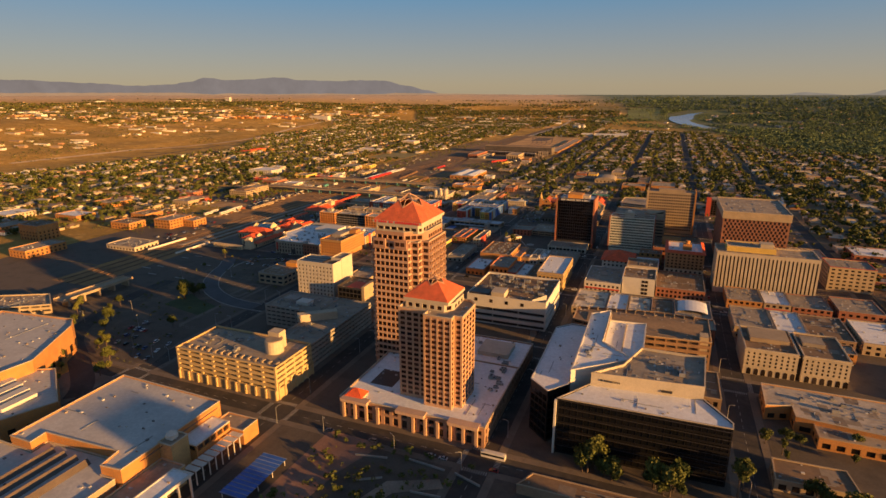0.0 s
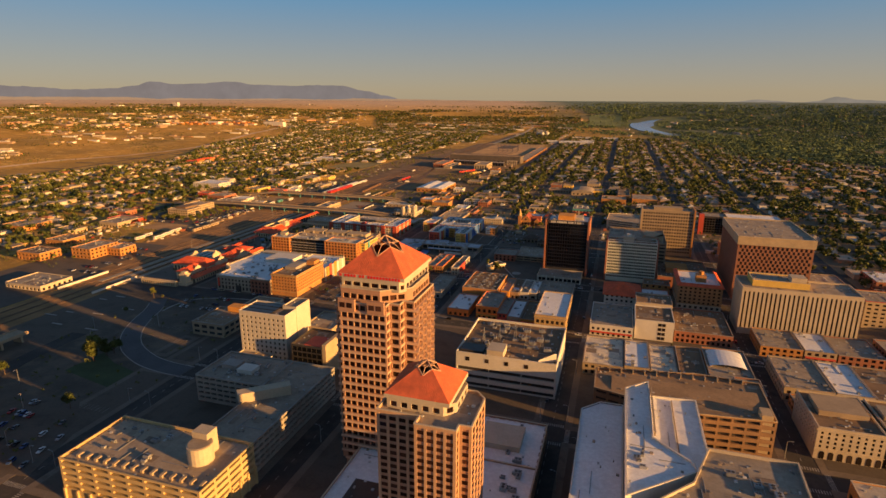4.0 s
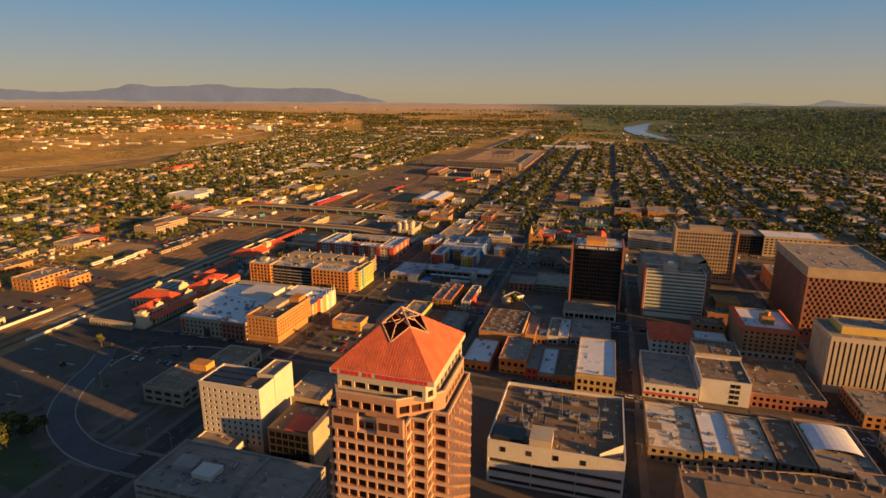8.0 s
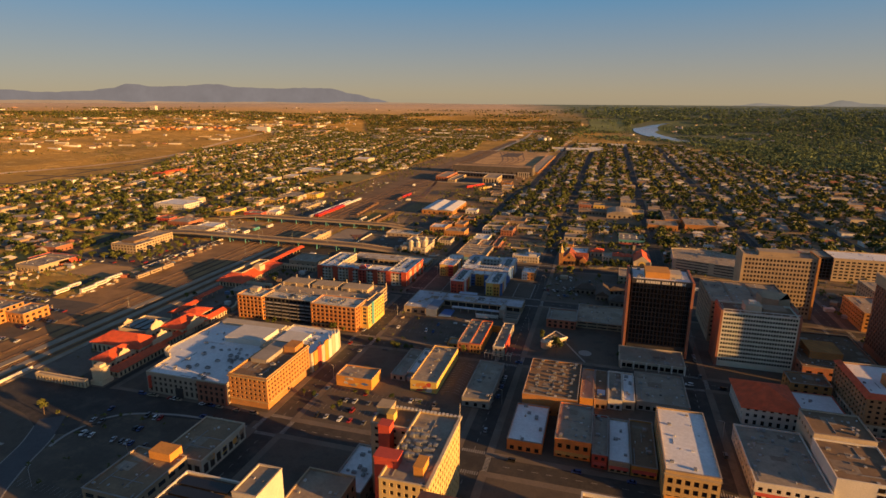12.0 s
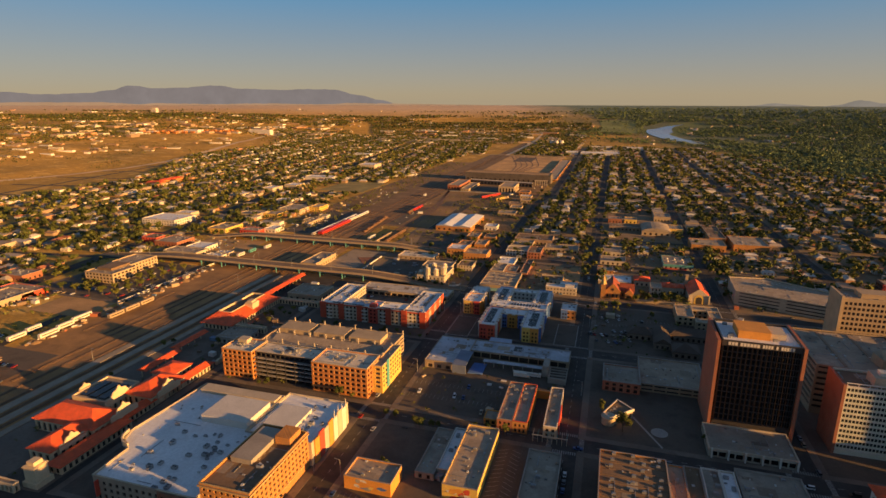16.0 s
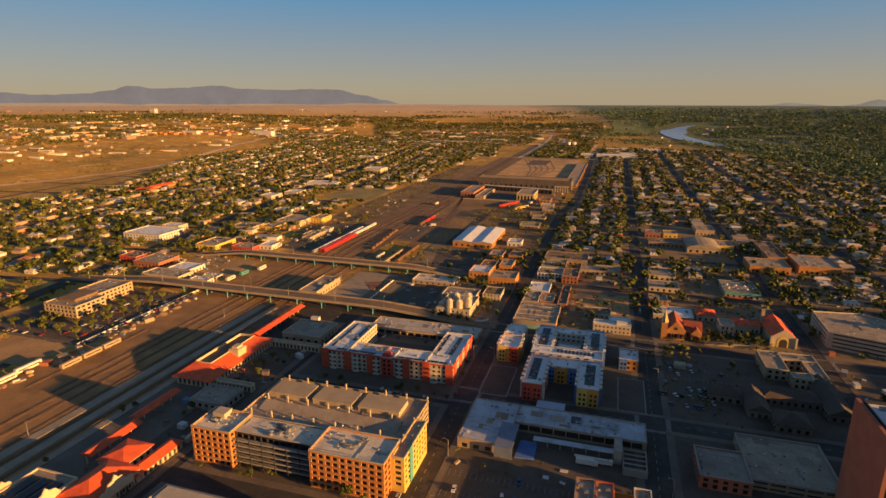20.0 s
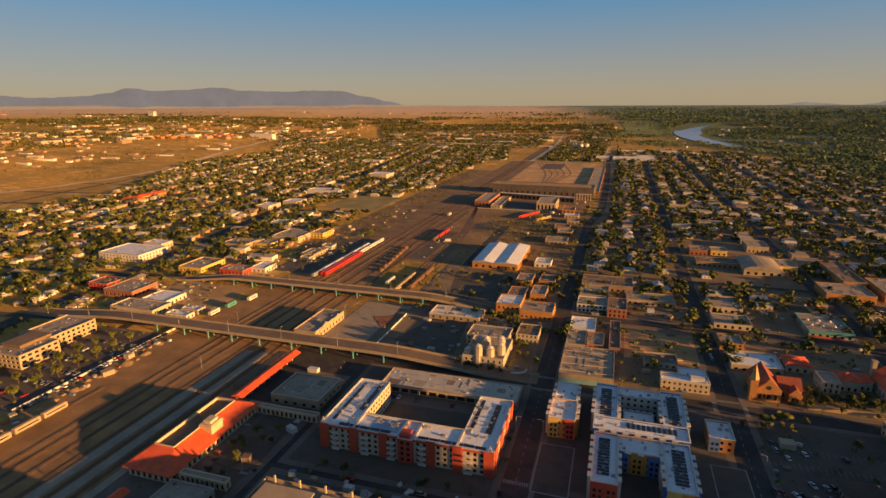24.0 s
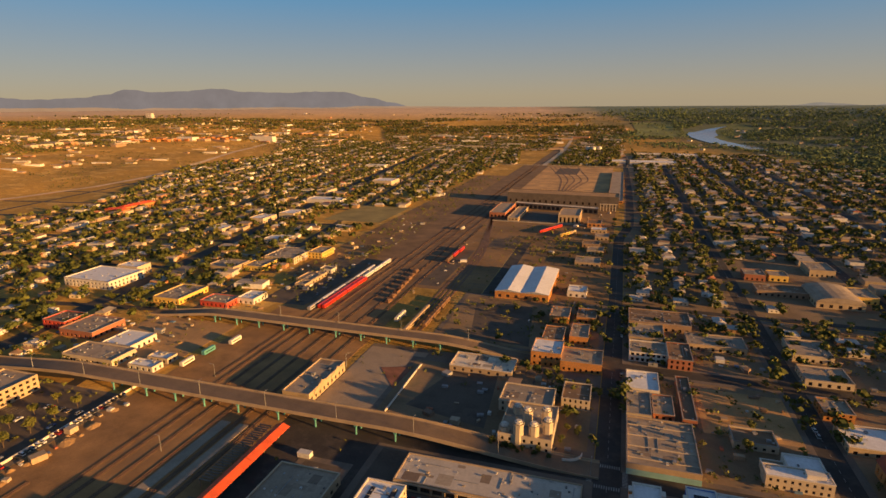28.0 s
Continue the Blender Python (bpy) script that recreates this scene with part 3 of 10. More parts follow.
def ground_material():
    m, nt, bsdf, add = nodes_of("valley_ground")
    pos, sep = add("ShaderNodeNewGeometry"), add("ShaderNodeSeparateXYZ")
    nt.links.new(pos.outputs["Position"], sep.inputs[0])
    big, mid, fine = noise_node(nt, 0.0035, 6), noise_node(nt, 0.02, 6, 0.7), noise_node(nt, 0.3, 5, 0.7)
    earth = ramp(nt, mid.outputs[0], [(0.3, (0.36, 0.21, 0.05)), (0.44, (0.66, 0.39, 0.09)), (0.52, (0.52, 0.30, 0.075)), (0.58, (0.76, 0.47, 0.13)), (0.72, (0.84, 0.55, 0.17))]).outputs[0]
    scrub = ramp(nt, mid.outputs[0], [(0.35, (0.11, 0.10, 0.035)), (0.65, (0.24, 0.19, 0.08))]).outputs[0]
    col = mixed(nt, "MIX", ramp(nt, big.outputs[0], [(0.45, (0, 0, 0)), (0.6, (1, 1, 1))]).outputs[0], earth, mixed(nt, "MIX", 0.35, earth, scrub))
    # woods along the river: further west and south
    along = add("ShaderNodeMath")
    along.operation = "MULTIPLY_ADD"
    nt.links.new(sep.outputs[1], along.inputs[0])
    along.inputs[1].default_value = 0.45
    nt.links.new(sep.outputs[0], along.inputs[2])
    wob = add("ShaderNodeMath")
    wob.operation = "MULTIPLY_ADD"
    nt.links.new(big.outputs[0], wob.inputs[0])
    wob.inputs[1].default_value = 700
    nt.links.new(along.outputs[0], wob.inputs[2])
    scale = add("ShaderNodeMapRange")
    scale.inputs[1].default_value, scale.inputs[2].default_value = 1520, 1980
    nt.links.new(wob.outputs[0], scale.inputs[0])
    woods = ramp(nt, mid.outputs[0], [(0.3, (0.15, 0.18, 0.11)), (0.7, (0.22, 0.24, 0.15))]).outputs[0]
    # farmland patches, which also lift the woods' tone in place of haze
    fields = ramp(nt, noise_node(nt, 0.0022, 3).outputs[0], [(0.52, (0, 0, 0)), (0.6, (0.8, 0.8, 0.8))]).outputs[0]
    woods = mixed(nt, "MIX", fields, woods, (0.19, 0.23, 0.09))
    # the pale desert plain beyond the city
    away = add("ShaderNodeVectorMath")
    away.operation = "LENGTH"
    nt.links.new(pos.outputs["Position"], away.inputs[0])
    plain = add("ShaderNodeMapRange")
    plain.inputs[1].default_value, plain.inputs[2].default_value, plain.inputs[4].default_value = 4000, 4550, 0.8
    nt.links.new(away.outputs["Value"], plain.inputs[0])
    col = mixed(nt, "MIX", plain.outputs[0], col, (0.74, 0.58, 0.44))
    # the woods fade to grey-green with distance, haze put into their colour
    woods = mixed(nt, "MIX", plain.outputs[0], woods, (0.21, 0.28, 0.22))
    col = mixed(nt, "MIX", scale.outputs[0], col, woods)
    bp = add("ShaderNodeBump")
    bp.inputs["Strength"].default_value, bp.inputs["Distance"].default_value = 0.6, 0.9
    nt.links.new(fine.outputs[0], bp.inputs["Height"])
    nt.links.new(bp.outputs[0], bsdf.inputs["Normal"])
    grain = ramp(nt, fine.outputs[0], [(0.3, (0.7, 0.7, 0.7)), (0.7, (1.05, 1.05, 1.05))]).outputs[0]
    nt.links.new(mixed(nt, "MULTIPLY", 1.0, col, grain), bsdf.inputs["Base Color"])
    bsdf.inputs["Roughness"].default_value = 0.95
    bsdf.inputs["Specular IOR Level"].default_value = 0.1
    return m


def build_ground():
    rings = [0, 300, 700, 1100, 1300] + [1400 + 75 * i for i in range(45)]
    sides, v, f = 280, [], []
    for r in rings:
        for i in range(sides):
            w = 2 * math.pi * i / sides
            x, y = -150 + r * math.cos(w), 300 + r * math.sin(w)
            v.append((x, y, land(x, y) if r else 0.0))
    for j in range(len(rings) - 1):
        for i in range(sides):
            k = (i + 1) % sides
            f.append((j * sides + i, (j + 1) * sides + i, (j + 1) * sides + k, j * sides + k))
    s = Shape()
    s.v, s.f = v, f
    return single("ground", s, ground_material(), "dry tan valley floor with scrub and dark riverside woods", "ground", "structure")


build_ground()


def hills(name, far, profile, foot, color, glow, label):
    """A distant range whose evening haze is put in as an even glow. profile: (degrees left of south, degrees over eye
    level).
    """
    m, nt, bsdf, add = nodes_of(name + "_haze_glow")
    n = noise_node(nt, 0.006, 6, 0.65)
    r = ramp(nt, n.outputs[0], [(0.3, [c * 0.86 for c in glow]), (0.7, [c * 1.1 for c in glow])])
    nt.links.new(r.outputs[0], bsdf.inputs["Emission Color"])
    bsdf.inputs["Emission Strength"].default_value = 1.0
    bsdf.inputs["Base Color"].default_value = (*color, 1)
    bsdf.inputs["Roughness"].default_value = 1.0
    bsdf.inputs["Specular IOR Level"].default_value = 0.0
    s, count = Shape(), 260
    base, top, back = [], [], []
    az0, az1 = profile[0][0], profile[-1][0]
    for i in range(count + 1):
        az = az0 + (az1 - az0) * i / count
        for (a, ha), (b, hb) in zip(profile, profile[1:]):
            if min(a, b) <= az <= max(a, b):
                h = ha + (hb - ha) * smooth(0, 1, (az - a) / (b - a))
        h += 0.05 * noise.fractal(Vector((az * 1.6, 1.7, 0)), 1.0, 2.0, 6) * smooth(foot, foot + 0.6, h)
        for store, d, z in ((base, far, 90), (top, far + 60, 179 + math.tan(radians(h)) * (far + 60)), (back, far + 90, 90)):
            w = radians(az)
            store.append((-150 - d * math.sin(w), 300 + d * math.cos(w), z))
    for i in range(count):
        s.face(base[i + 1], base[i], top[i], top[i + 1])
        s.face(top[i + 1], top[i], back[i], back[i + 1])
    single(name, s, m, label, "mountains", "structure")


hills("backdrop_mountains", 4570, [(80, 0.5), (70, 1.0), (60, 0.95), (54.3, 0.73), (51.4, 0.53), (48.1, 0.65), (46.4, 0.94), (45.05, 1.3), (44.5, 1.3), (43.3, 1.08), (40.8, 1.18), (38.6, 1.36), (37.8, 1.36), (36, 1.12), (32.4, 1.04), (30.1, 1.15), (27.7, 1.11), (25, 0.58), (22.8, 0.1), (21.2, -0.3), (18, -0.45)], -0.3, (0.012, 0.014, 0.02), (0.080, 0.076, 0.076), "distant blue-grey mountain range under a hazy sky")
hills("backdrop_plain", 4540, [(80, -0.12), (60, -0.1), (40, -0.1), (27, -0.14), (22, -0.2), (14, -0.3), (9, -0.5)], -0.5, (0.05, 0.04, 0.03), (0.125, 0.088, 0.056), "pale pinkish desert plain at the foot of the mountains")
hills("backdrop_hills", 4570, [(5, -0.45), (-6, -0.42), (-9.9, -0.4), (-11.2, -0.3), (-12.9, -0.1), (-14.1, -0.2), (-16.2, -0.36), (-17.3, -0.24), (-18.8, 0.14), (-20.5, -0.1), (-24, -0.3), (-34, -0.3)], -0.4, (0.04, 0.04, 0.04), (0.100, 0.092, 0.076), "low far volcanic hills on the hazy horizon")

WATER, wnt, wb, wadd = nodes_of("river_water")
# pale base: muddy water, with the sky's reflection put into the colour
wb.inputs["Base Color"].default_value = (0.34, 0.31, 0.26, 1)
wb.inputs["Roughness"].default_value = 0.12
wbump = wadd("ShaderNodeBump")
wbump.inputs["Strength"].default_value = 0.08
wnt.links.new(noise_node(wnt, 0.15, 4).outputs[0], wbump.inputs["Height"])
wnt.links.new(wbump.outputs[0], wb.inputs["Normal"])


def river():
    """A broad shallow bend between the woods."""
    knots = [(640, 2430, 14), (540, 2500, 20), (470, 2560, 24), (380, 2660, 30), (290, 2800, 40), (215, 2990, 62), (150, 3160, 98), (95, 3330, 128), (62, 3480, 134), (66, 3610, 120), (115, 3720, 70), (200, 3810, 34)]
    s, pts = Shape(), []
    for i in range(len(knots) - 1):
        p0, p1, p2, p3 = (Vector(knots[max(0, min(len(knots) - 1, i + k))]) for k in (-1, 0, 1, 2))
        for j in range(8):
            t = j / 8
            pts.append(0.5 * (2 * p1 + (p2 - p0) * t + (2 * p0 - 5 * p1 + 4 * p2 - p3) * t * t + (3 * p1 - p0 - 3 * p2 + p3) * t**3))
    edge = []
    for i, p in enumerate(pts):
        d = (pts[min(i + 1, len(pts) - 1)] - pts[max(i - 1, 0)]).xy.normalized()
        n = Vector((-d.y, d.x)) * p.z / 2
        z = land(p.x, p.y) + 0.8
        edge.append(((p.x + n.x, p.y + n.y, z), (p.x - n.x, p.y - n.y, z)))
    for (a, b), (c, d) in zip(edge, edge[1:]):
        s.face(b, d, c, a)
    single("water", s, WATER, "pale shallow river bending between green woods", "river", "structure")


river()

RIVER = ((640, 2430), (540, 2500), (470, 2560), (380, 2660), (290, 2800), (215, 2990), (150, 3160), (95, 3330), (62, 3480), (60, 3610), (95, 3720), (170, 3800))


def by_river(x, y, margin):
    best = 1e9
    for (ax, ay), (bx, by) in zip(RIVER, RIVER[1:]):
        t = min(1, max(0, ((x - ax) * (bx - ax) + (y - ay) * (by - ay)) / ((bx - ax) ** 2 + (by - ay) ** 2)))
        best = min(best, math.hypot(x - ax - t * (bx - ax), y - ay - t * (by - ay)))
    return best < margin


# ---- roads, blocks, pavements ----
NS = [-299, -187, -69, 52, 172]
EW = [222, 347, 477, 596, 715, 828, 955]


def strip(name, x0, x1, y0, y1, z, material, label, cat="road"):
    return single(name, Shape().box(x0, x1, y0, y1, -0.3, z), material, label, cat, "structure")


for i, x in enumerate(NS):
    strip(f"road_{i + 1}", x - 6.5, x + 6.5, -250, (1330, 2600, 2600, 2600, 1600)[i], 0.05, ASPHALT, "long straight asphalt street running south through the blocks")
for i, y in enumerate(EW):
    strip(f"road_{i + 8}", -330 if i not in (5, 6) else -306, 420, y - 6, y + 6, 0.06, ASPHALT, "asphalt cross street between the blocks")
for i in range(13):
    y = 1085 + 117 * i
    strip(f"road_{i + 60}", -440 if i < 4 else -300, 660, y - 4.5, y + 4.5, 0.06, ASPHALT, "narrow asphalt side street among houses")
EAST_TURN = -0.152


def east(x, y):
    """The grid east of the railway is turned a little against the downtown one."""
    return x + EAST_TURN * (y - 1100), y - EAST_TURN * (x + 800) * 0.9


EAST_ROADS = (-690, -793, -925, -1060, -1195, -1330)
for i in range(12):
    y = 820 + 125 * i
    single(f"road_{i + 30}", Shape().prism([(*east(-1420, y - 4.5),), (*east(-668, y - 4.5),), (*east(-668, y + 4.5),), (*east(-1420, y + 4.5),)], -0.3, 0.06), ASPHALT, "narrow asphalt side street among houses", "road", "structure")
for i, x in enumerate(EAST_ROADS):
    w = 9 if i == 1 else 4.5
    single(f"road_{i + 90}", Shape().prism([(*east(x - w, 540),), (*east(x + w, 540),), (*east(x + w, 2500),), (*east(x - w, 2500),)], -0.3, 0.05), ASPHALT, "asphalt street running south through the houses", "road", "structure")

for i in range(4):
    strip(f"road_{i + 100}", 291 + 117 * i - 5, 291 + 117 * i + 5, 480, 2000, 0.05, ASPHALT, "asphalt street running south through the houses")
marks = Shape()
for x in NS[:4]:
    for k in range(0, 190):
        y = 60 + k * 7
        if all(abs(y - e) > 9 for e in EW):
            marks.box(x - 0.1, x + 0.1, y, y + 3, 0.05, 0.075)
for y in EW[:5]:
    for k in range(0, 60):
        x = -296 + k * 7
        if all(abs(x - e) > 10 for e in NS):
            marks.box(x, x + 3, y - 0.1, y + 0.1, 0.06, 0.085)
for x in NS[:4]:
    for y in EW[:6]:
        for k in range(-5, 6):
            for d in (-8.6, 8.6):
                marks.box(x + k * 1.15 - 0.25, x + k * 1.15 + 0.25, y + d - 1.3, y + d + 1.3, 0.05, 0.075)
                marks.box(x + d - 1.3, x + d + 1.3, y + k * 1.1 - 0.25, y + k * 1.1 + 0.25, 0.06, 0.085)
tagged(single("road_marking", marks, STRIPE, "worn white lane lines and crosswalk bars on asphalt", "road marking", "stuff"))


def block(name, x0, x1, y0, y1, inner=LOT, rim=4.0):
    s = single(name, Shape().box(x0, x1, y0, y1, -0.3, 0.15), PAVING, "raised concrete pavement and kerb round a city block", "pavement", "structure")
    if inner:
        part("yard", Shape().box(x0 + rim, x1 - rim, y0 + rim, y1 - rim, 0.1, 0.19), inner, s, "worn dark asphalt yard")


n_block = 0
edges_x, edges_y = NS, [120] + EW + [1085]
for i in range(len(edges_x) - 1):
    for j in range(len(edges_y) - 1):
        n_block += 1
        y0 = edges_y[j] + (6 if j else -30)
        block(f"pavement_{n_block}", edges_x[i] + 6.5, edges_x[i + 1] - 6.5, y0, edges_y[j + 1] - 6, YARD if j >= 6 else LOT)
for k, (x0, x1, y0, y1, m) in enumerate(((-420, -305.5, 483, 590, LOT), (-420, -305.5, 602, 700, LOT), (-420, -305.5, 704, 822, LOT), (-330, -305.5, 353, 471, LOT), (-340, -305.5, 120, 216, PAVING),
                                         (-335, -305.5, 228, 341, LOT), (-455, -425, 480, 800, LOT), (-440, -306, 842, 930, YARD), (-440, -306, 962, 1080, YARD), (-715, -596, 700, 822, LOT), (-346, -332, 358, 392, LOT))):
    block(f"pavement_{60 + k}", x0, x1, y0, y1, m)


def ribbon(name, points, width, z, material, label, cat="road", kerb=None):
    """A curved strip along a few plan points."""
    pts = [Vector(p) for p in points]
    line = []
    for i in range(len(pts) - 1):
        p0, p1, p2, p3 = (pts[max(0, min(len(pts) - 1, i + k))] for k in (-1, 0, 1, 2))
        for j in range(10):
            t = j / 10
            line.append(0.5 * (2 * p1 + (p2 - p0) * t + (2 * p0 - 5 * p1 + 4 * p2 - p3) * t * t + (3 * p1 - p0 - 3 * p2 + p3) * t**3))
    line.append(pts[-1])
    s, prev = Shape(), None
    for i, p in enumerate(line):
        d = (line[min(i + 1, len(line) - 1)] - line[max(i - 1, 0)]).normalized()
        n = Vector((-d.y, d.x)) * width / 2
        now = ((p.x + n.x, p.y + n.y), (p.x - n.x, p.y - n.y))
        if prev:
            (a, b), (c, e) = prev, now
            s.face((*b, z), (*e, z), (*c, z), (*a, z))
            s.face((*a, z), (*c, z), (*c, 0), (*a, 0))
            s.face((*e, z), (*b, z), (*b, 0), (*e, 0))
        prev = now
    return single(name, s, material, label, cat, "structure")


CURVE = [(-303, 345), (-322, 346), (-343, 351), (-368, 364), (-387, 383), (-400, 405), (-410, 428), (-423, 448)]
ribbon("pavement_curve", CURVE, 14.4, 0.2, CONCRETE, "pale kerbed edge of the curving road", "pavement")
ribbon("road_curve", CURVE, 13, 0.24, paint("grey_asphalt", (0.095, 0.095, 0.098), 0.85, 0.2, 0.06, 0.8, 0.4), "wide curving asphalt road round a dark lawn")

ribbon("kerb_curve", [(-399, 426), (-400, 438), (-396, 452), (-386, 462), (-368, 468), (-346, 471), (-312, 471)], 1.6, 0.3, CONCRETE, "pale kerb round a dusty lot", "kerb")
single("station_crossing", Shape().prism([(-486, 456), (-440, 446), (-412, 432), (-398, 440), (-386, 464), (-312, 473), (-312, 484), (-410, 484), (-486, 478)], -0.1, 0.22), ASPHALT, "wide asphalt crossing before the station", "road", "structure")
for pts in ([(-418, 372), (-408, 392), (-398, 383), (-394, 368), (-404, 362)], [(-404, 455), (-396, 458), (-392, 452), (-400, 446)]):
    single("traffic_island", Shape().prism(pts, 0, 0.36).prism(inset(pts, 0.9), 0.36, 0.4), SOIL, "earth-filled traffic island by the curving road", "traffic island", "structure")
for x0, x1, y0, y1 in ((-486, -474, 391, 391.5), (-474, -466, 400, 400.5), (-474, -466, 432, 432.5), (-466, -456, 442, 442.5), (-436, -424, 420, 420.5), (-428, -416, 378, 378.5), (-450, -440, 404, 404.5), (-462, -452, 378, 378.5)):
    single("kerb_island", Shape().box(x0, x1, y0, y1 + 0.9, 0, 0.34), CONCRETE, "short pale kerb strip in an empty asphalt lot", "kerb", "structure")
strip("station_lot", -484, -416, 340, 452, 0.1, LOT, "empty worn asphalt car park before the station", "car park")
strip("yard_east", -484, -306, 226, 478, 0.08, SOIL, "bare earth and scrub beside the halls, darkened for shade", "yard")
strip("yard_far_east", -652, -484, 226, 379, 0.08, LOT, "worn asphalt lots beside the tracks", "yard")
ribbon("road_drive", [(-306, 190), (-318, 204), (-352, 226), (-384, 246), (-406, 276), (-420, 320), (-424, 370)], 13, 0.2, ASPHALT, "curving asphalt drive between rows of trees")
single("car_park", Shape().prism([(-322, 233), (-299, 237), (-309, 268), (-338, 298), (-374, 291), (-358, 256)], -0.2, 0.16), LOT, "dark asphalt car park in the shade", "car park", "structure")
single("lawn_patch", Shape().prism([(-380, 322), (-328, 312), (-307, 328), (-307, 331), (-330, 333), (-358, 340), (-378, 350)], -0.2, 0.14), LAWN, "dark green lawn beside the curving road", "lawn", "structure")
strip("field_east", -760, -660, 1365, 1500, 0.08, paint("dry_grass", (0.30, 0.24, 0.08), 0.95, 0.3, 0.03, 0.5), "dry yellow-green grass field", "field")
strip("field_west", 350, 480, 1235, 1420, 0.08, LAWN, "mown green sports field", "field")

strip("station_yard", -490, -424, 479, 755, 0.135, PAVING, "grey paved yard round the station", "yard")
strip("bare_lot_north", -664, -602, 662, 699, 0.2, DIRT, "bare tan earth lot beside the rail yard", "yard")
strip("dirt_lot", -248, -197, 884, 938, 0.22, DIRT, "bare brown earth lot", "yard")
strip("bare_lot_east", -690, -604, 838, 944, 0.1, DIRT, "bare tan earth beside the road bridges", "yard")
strip("house_lots", -292, 168, 1086, 2650, 0.03, YARD, "dusty house lots between trees", "yard")
strip("house_lots_west", 179, 1000, 480, 2400, 0.03, YARD, "dusty house lots between trees", "yard")
def far_road(name, points, width, material, label):
    """A road that follows the rise of the land."""
    s = Shape()
    dense = []
    for (ax, ay), (bx, by) in zip(points, points[1:]):
        dense += [(ax + (bx - ax) * k / 12, ay + (by - ay) * k / 12) for k in range(12)]
    dense.append(points[-1])
    edge = []
    for i, (x, y) in enumerate(dense):
        (ax, ay), (bx, by) = dense[max(0, i - 1)], dense[min(len(dense) - 1, i + 1)]
        n = Vector((by - ay, ax - bx)).normalized() * width / 2
        edge.append([(x + n.x * q, y + n.y * q, land(x + n.x * q, y + n.y * q) + 1.0) for q in (-1, 1)])
    for (a, b), (c, d) in zip(edge, edge[1:]):
        s.face(b, d, c, a)
    single(name, s, material, label, "road", "structure")


PALE_ROAD = paint("pale_concrete_road", (0.72, 0.54, 0.33), 0.9, 0.2, 0.02, 0.4)
far_road("road_highway", [(-1515, 900), (-1520, 1250), (-1478, 1400), (-1460, 1560), (-1480, 1720), (-1515, 1850), (-1590, 2100), (-1692, 2365), (-1760, 2620), (-1816, 2888), (-1850, 3200)], 17, PALE_ROAD, "pale highway curving along the foot of the open slopes")
far_road("meadow", [(-150, 3460), (-135, 3620), (-150, 3780), (-160, 3940)], 200, paint("green_meadow", (0.20, 0.235, 0.075), 0.95, 0.3, 0.01, 0.2), "bright green meadow beside the river")
far_road("road_south", [(-521, 2262), (-519, 2500), (-519, 2720), (-530, 3200), (-552, 3900)], 14, PALE_ROAD, "pale straight road beside the far railway")
strip("turntable_yard", -506, -322.5, 1652, 2246, 0.12, paint("tan_yard_earth", (0.60, 0.35, 0.135), 0.95, 0.35, 0.02, 0.4, 0.2, stain=(0.03, (0.36, 0.22, 0.10))), "bare tan earth yard behind the rail workshop", "yard")
for k, (a, b, c) in enumerate(((-420, -440, -500), (-416, -424, -488), (-412, -408, -474), (-408, -392, -452), (-404, -376, -420))):
    ribbon(f"siding_{k + 1}", [(a, 1668), (a - 2, 1720), ((a + b) / 2, 1850), (b, 1960), ((b + c) / 2, 2100), (c, 2230)], 2.4, 0.3, RUST, "rusty siding curving through the bare yard", "railway track")
strip("far_car_lot", -468, -410, 2056, 2196, 0.2, LOT, "grey lot with parked cars behind the workshop", "car park")
strip("road_works", -425, -410, 955, 1300, 0.12, ASPHALT, "dark asphalt road through the works yards", "road")
single("edge_line", Shape().box(-425.2, -424.6, 955, 1300, 0.1, 0.14), paint("yellow_line", (0.55, 0.38, 0.12), 0.8, 0.2), "worn yellow line along a works road", "road marking", "structure")
# the big shadow beside the trains, laid down as a dark asphalt patch
strip("train_apron", -624, -576, 1002, 1160, 0.13, LOT, "dark asphalt apron standing for the shadow beside the trains", "yard")
strip("works_apron", -500, -472, 1090, 1240, 0.13, LOT, "dark cinder apron between tracks", "yard")
strip("cross_apron", -462, -426, 1262, 1312, 0.13, LOT, "dark asphalt apron across the works yard", "yard")
far_road("road_far_bridge", [(-700, 2256), (-480, 2258), (-240, 2258)], 9, PALE_ROAD, "far road crossing the railway")
ribbon("road_bend", [(-299, 1326), (-297.5, 1360), (-289, 1415), (-284, 1480), (-283, 1700), (-285, 1950), (-290, 2250), (-294, 2600)], 13, 0.05, ASPHALT, "asphalt street bending past the rail workshops")
WORKS = paint("works_earth", (0.29, 0.165, 0.062), 0.95, 0.4, 0.02, 0.5, 0.25, stain=(0.04, (0.17, 0.115, 0.065)))
strip("works_yard", -650, -306, 1081, 1990, 0.07, WORKS, "brown dusty works yards beside the railway", "yard")
for x0, x1, y0, y1 in ((-291, -274, 720, 760), (-206, -190.5, 724, 766)):
    single("pale_kerb", Shape().box(x0 - 0.6, x1 + 0.6, y0 - 0.6, y1 + 0.6, -0.2, 0.24), CONCRETE, "pale concrete kerb round an empty pad", "kerb", "structure")
    single("asphalt_pad", Shape().box(x0, x1, y0, y1, -0.2, 0.28), LOT, "empty dark asphalt pad", "car park", "structure")
single("asphalt_pad", Shape().prism([(-421, 864), (-368, 852), (-374, 922), (-404, 919)], -0.2, 0.2), LOT, "empty dark asphalt yard beside a bridge", "car park", "structure")
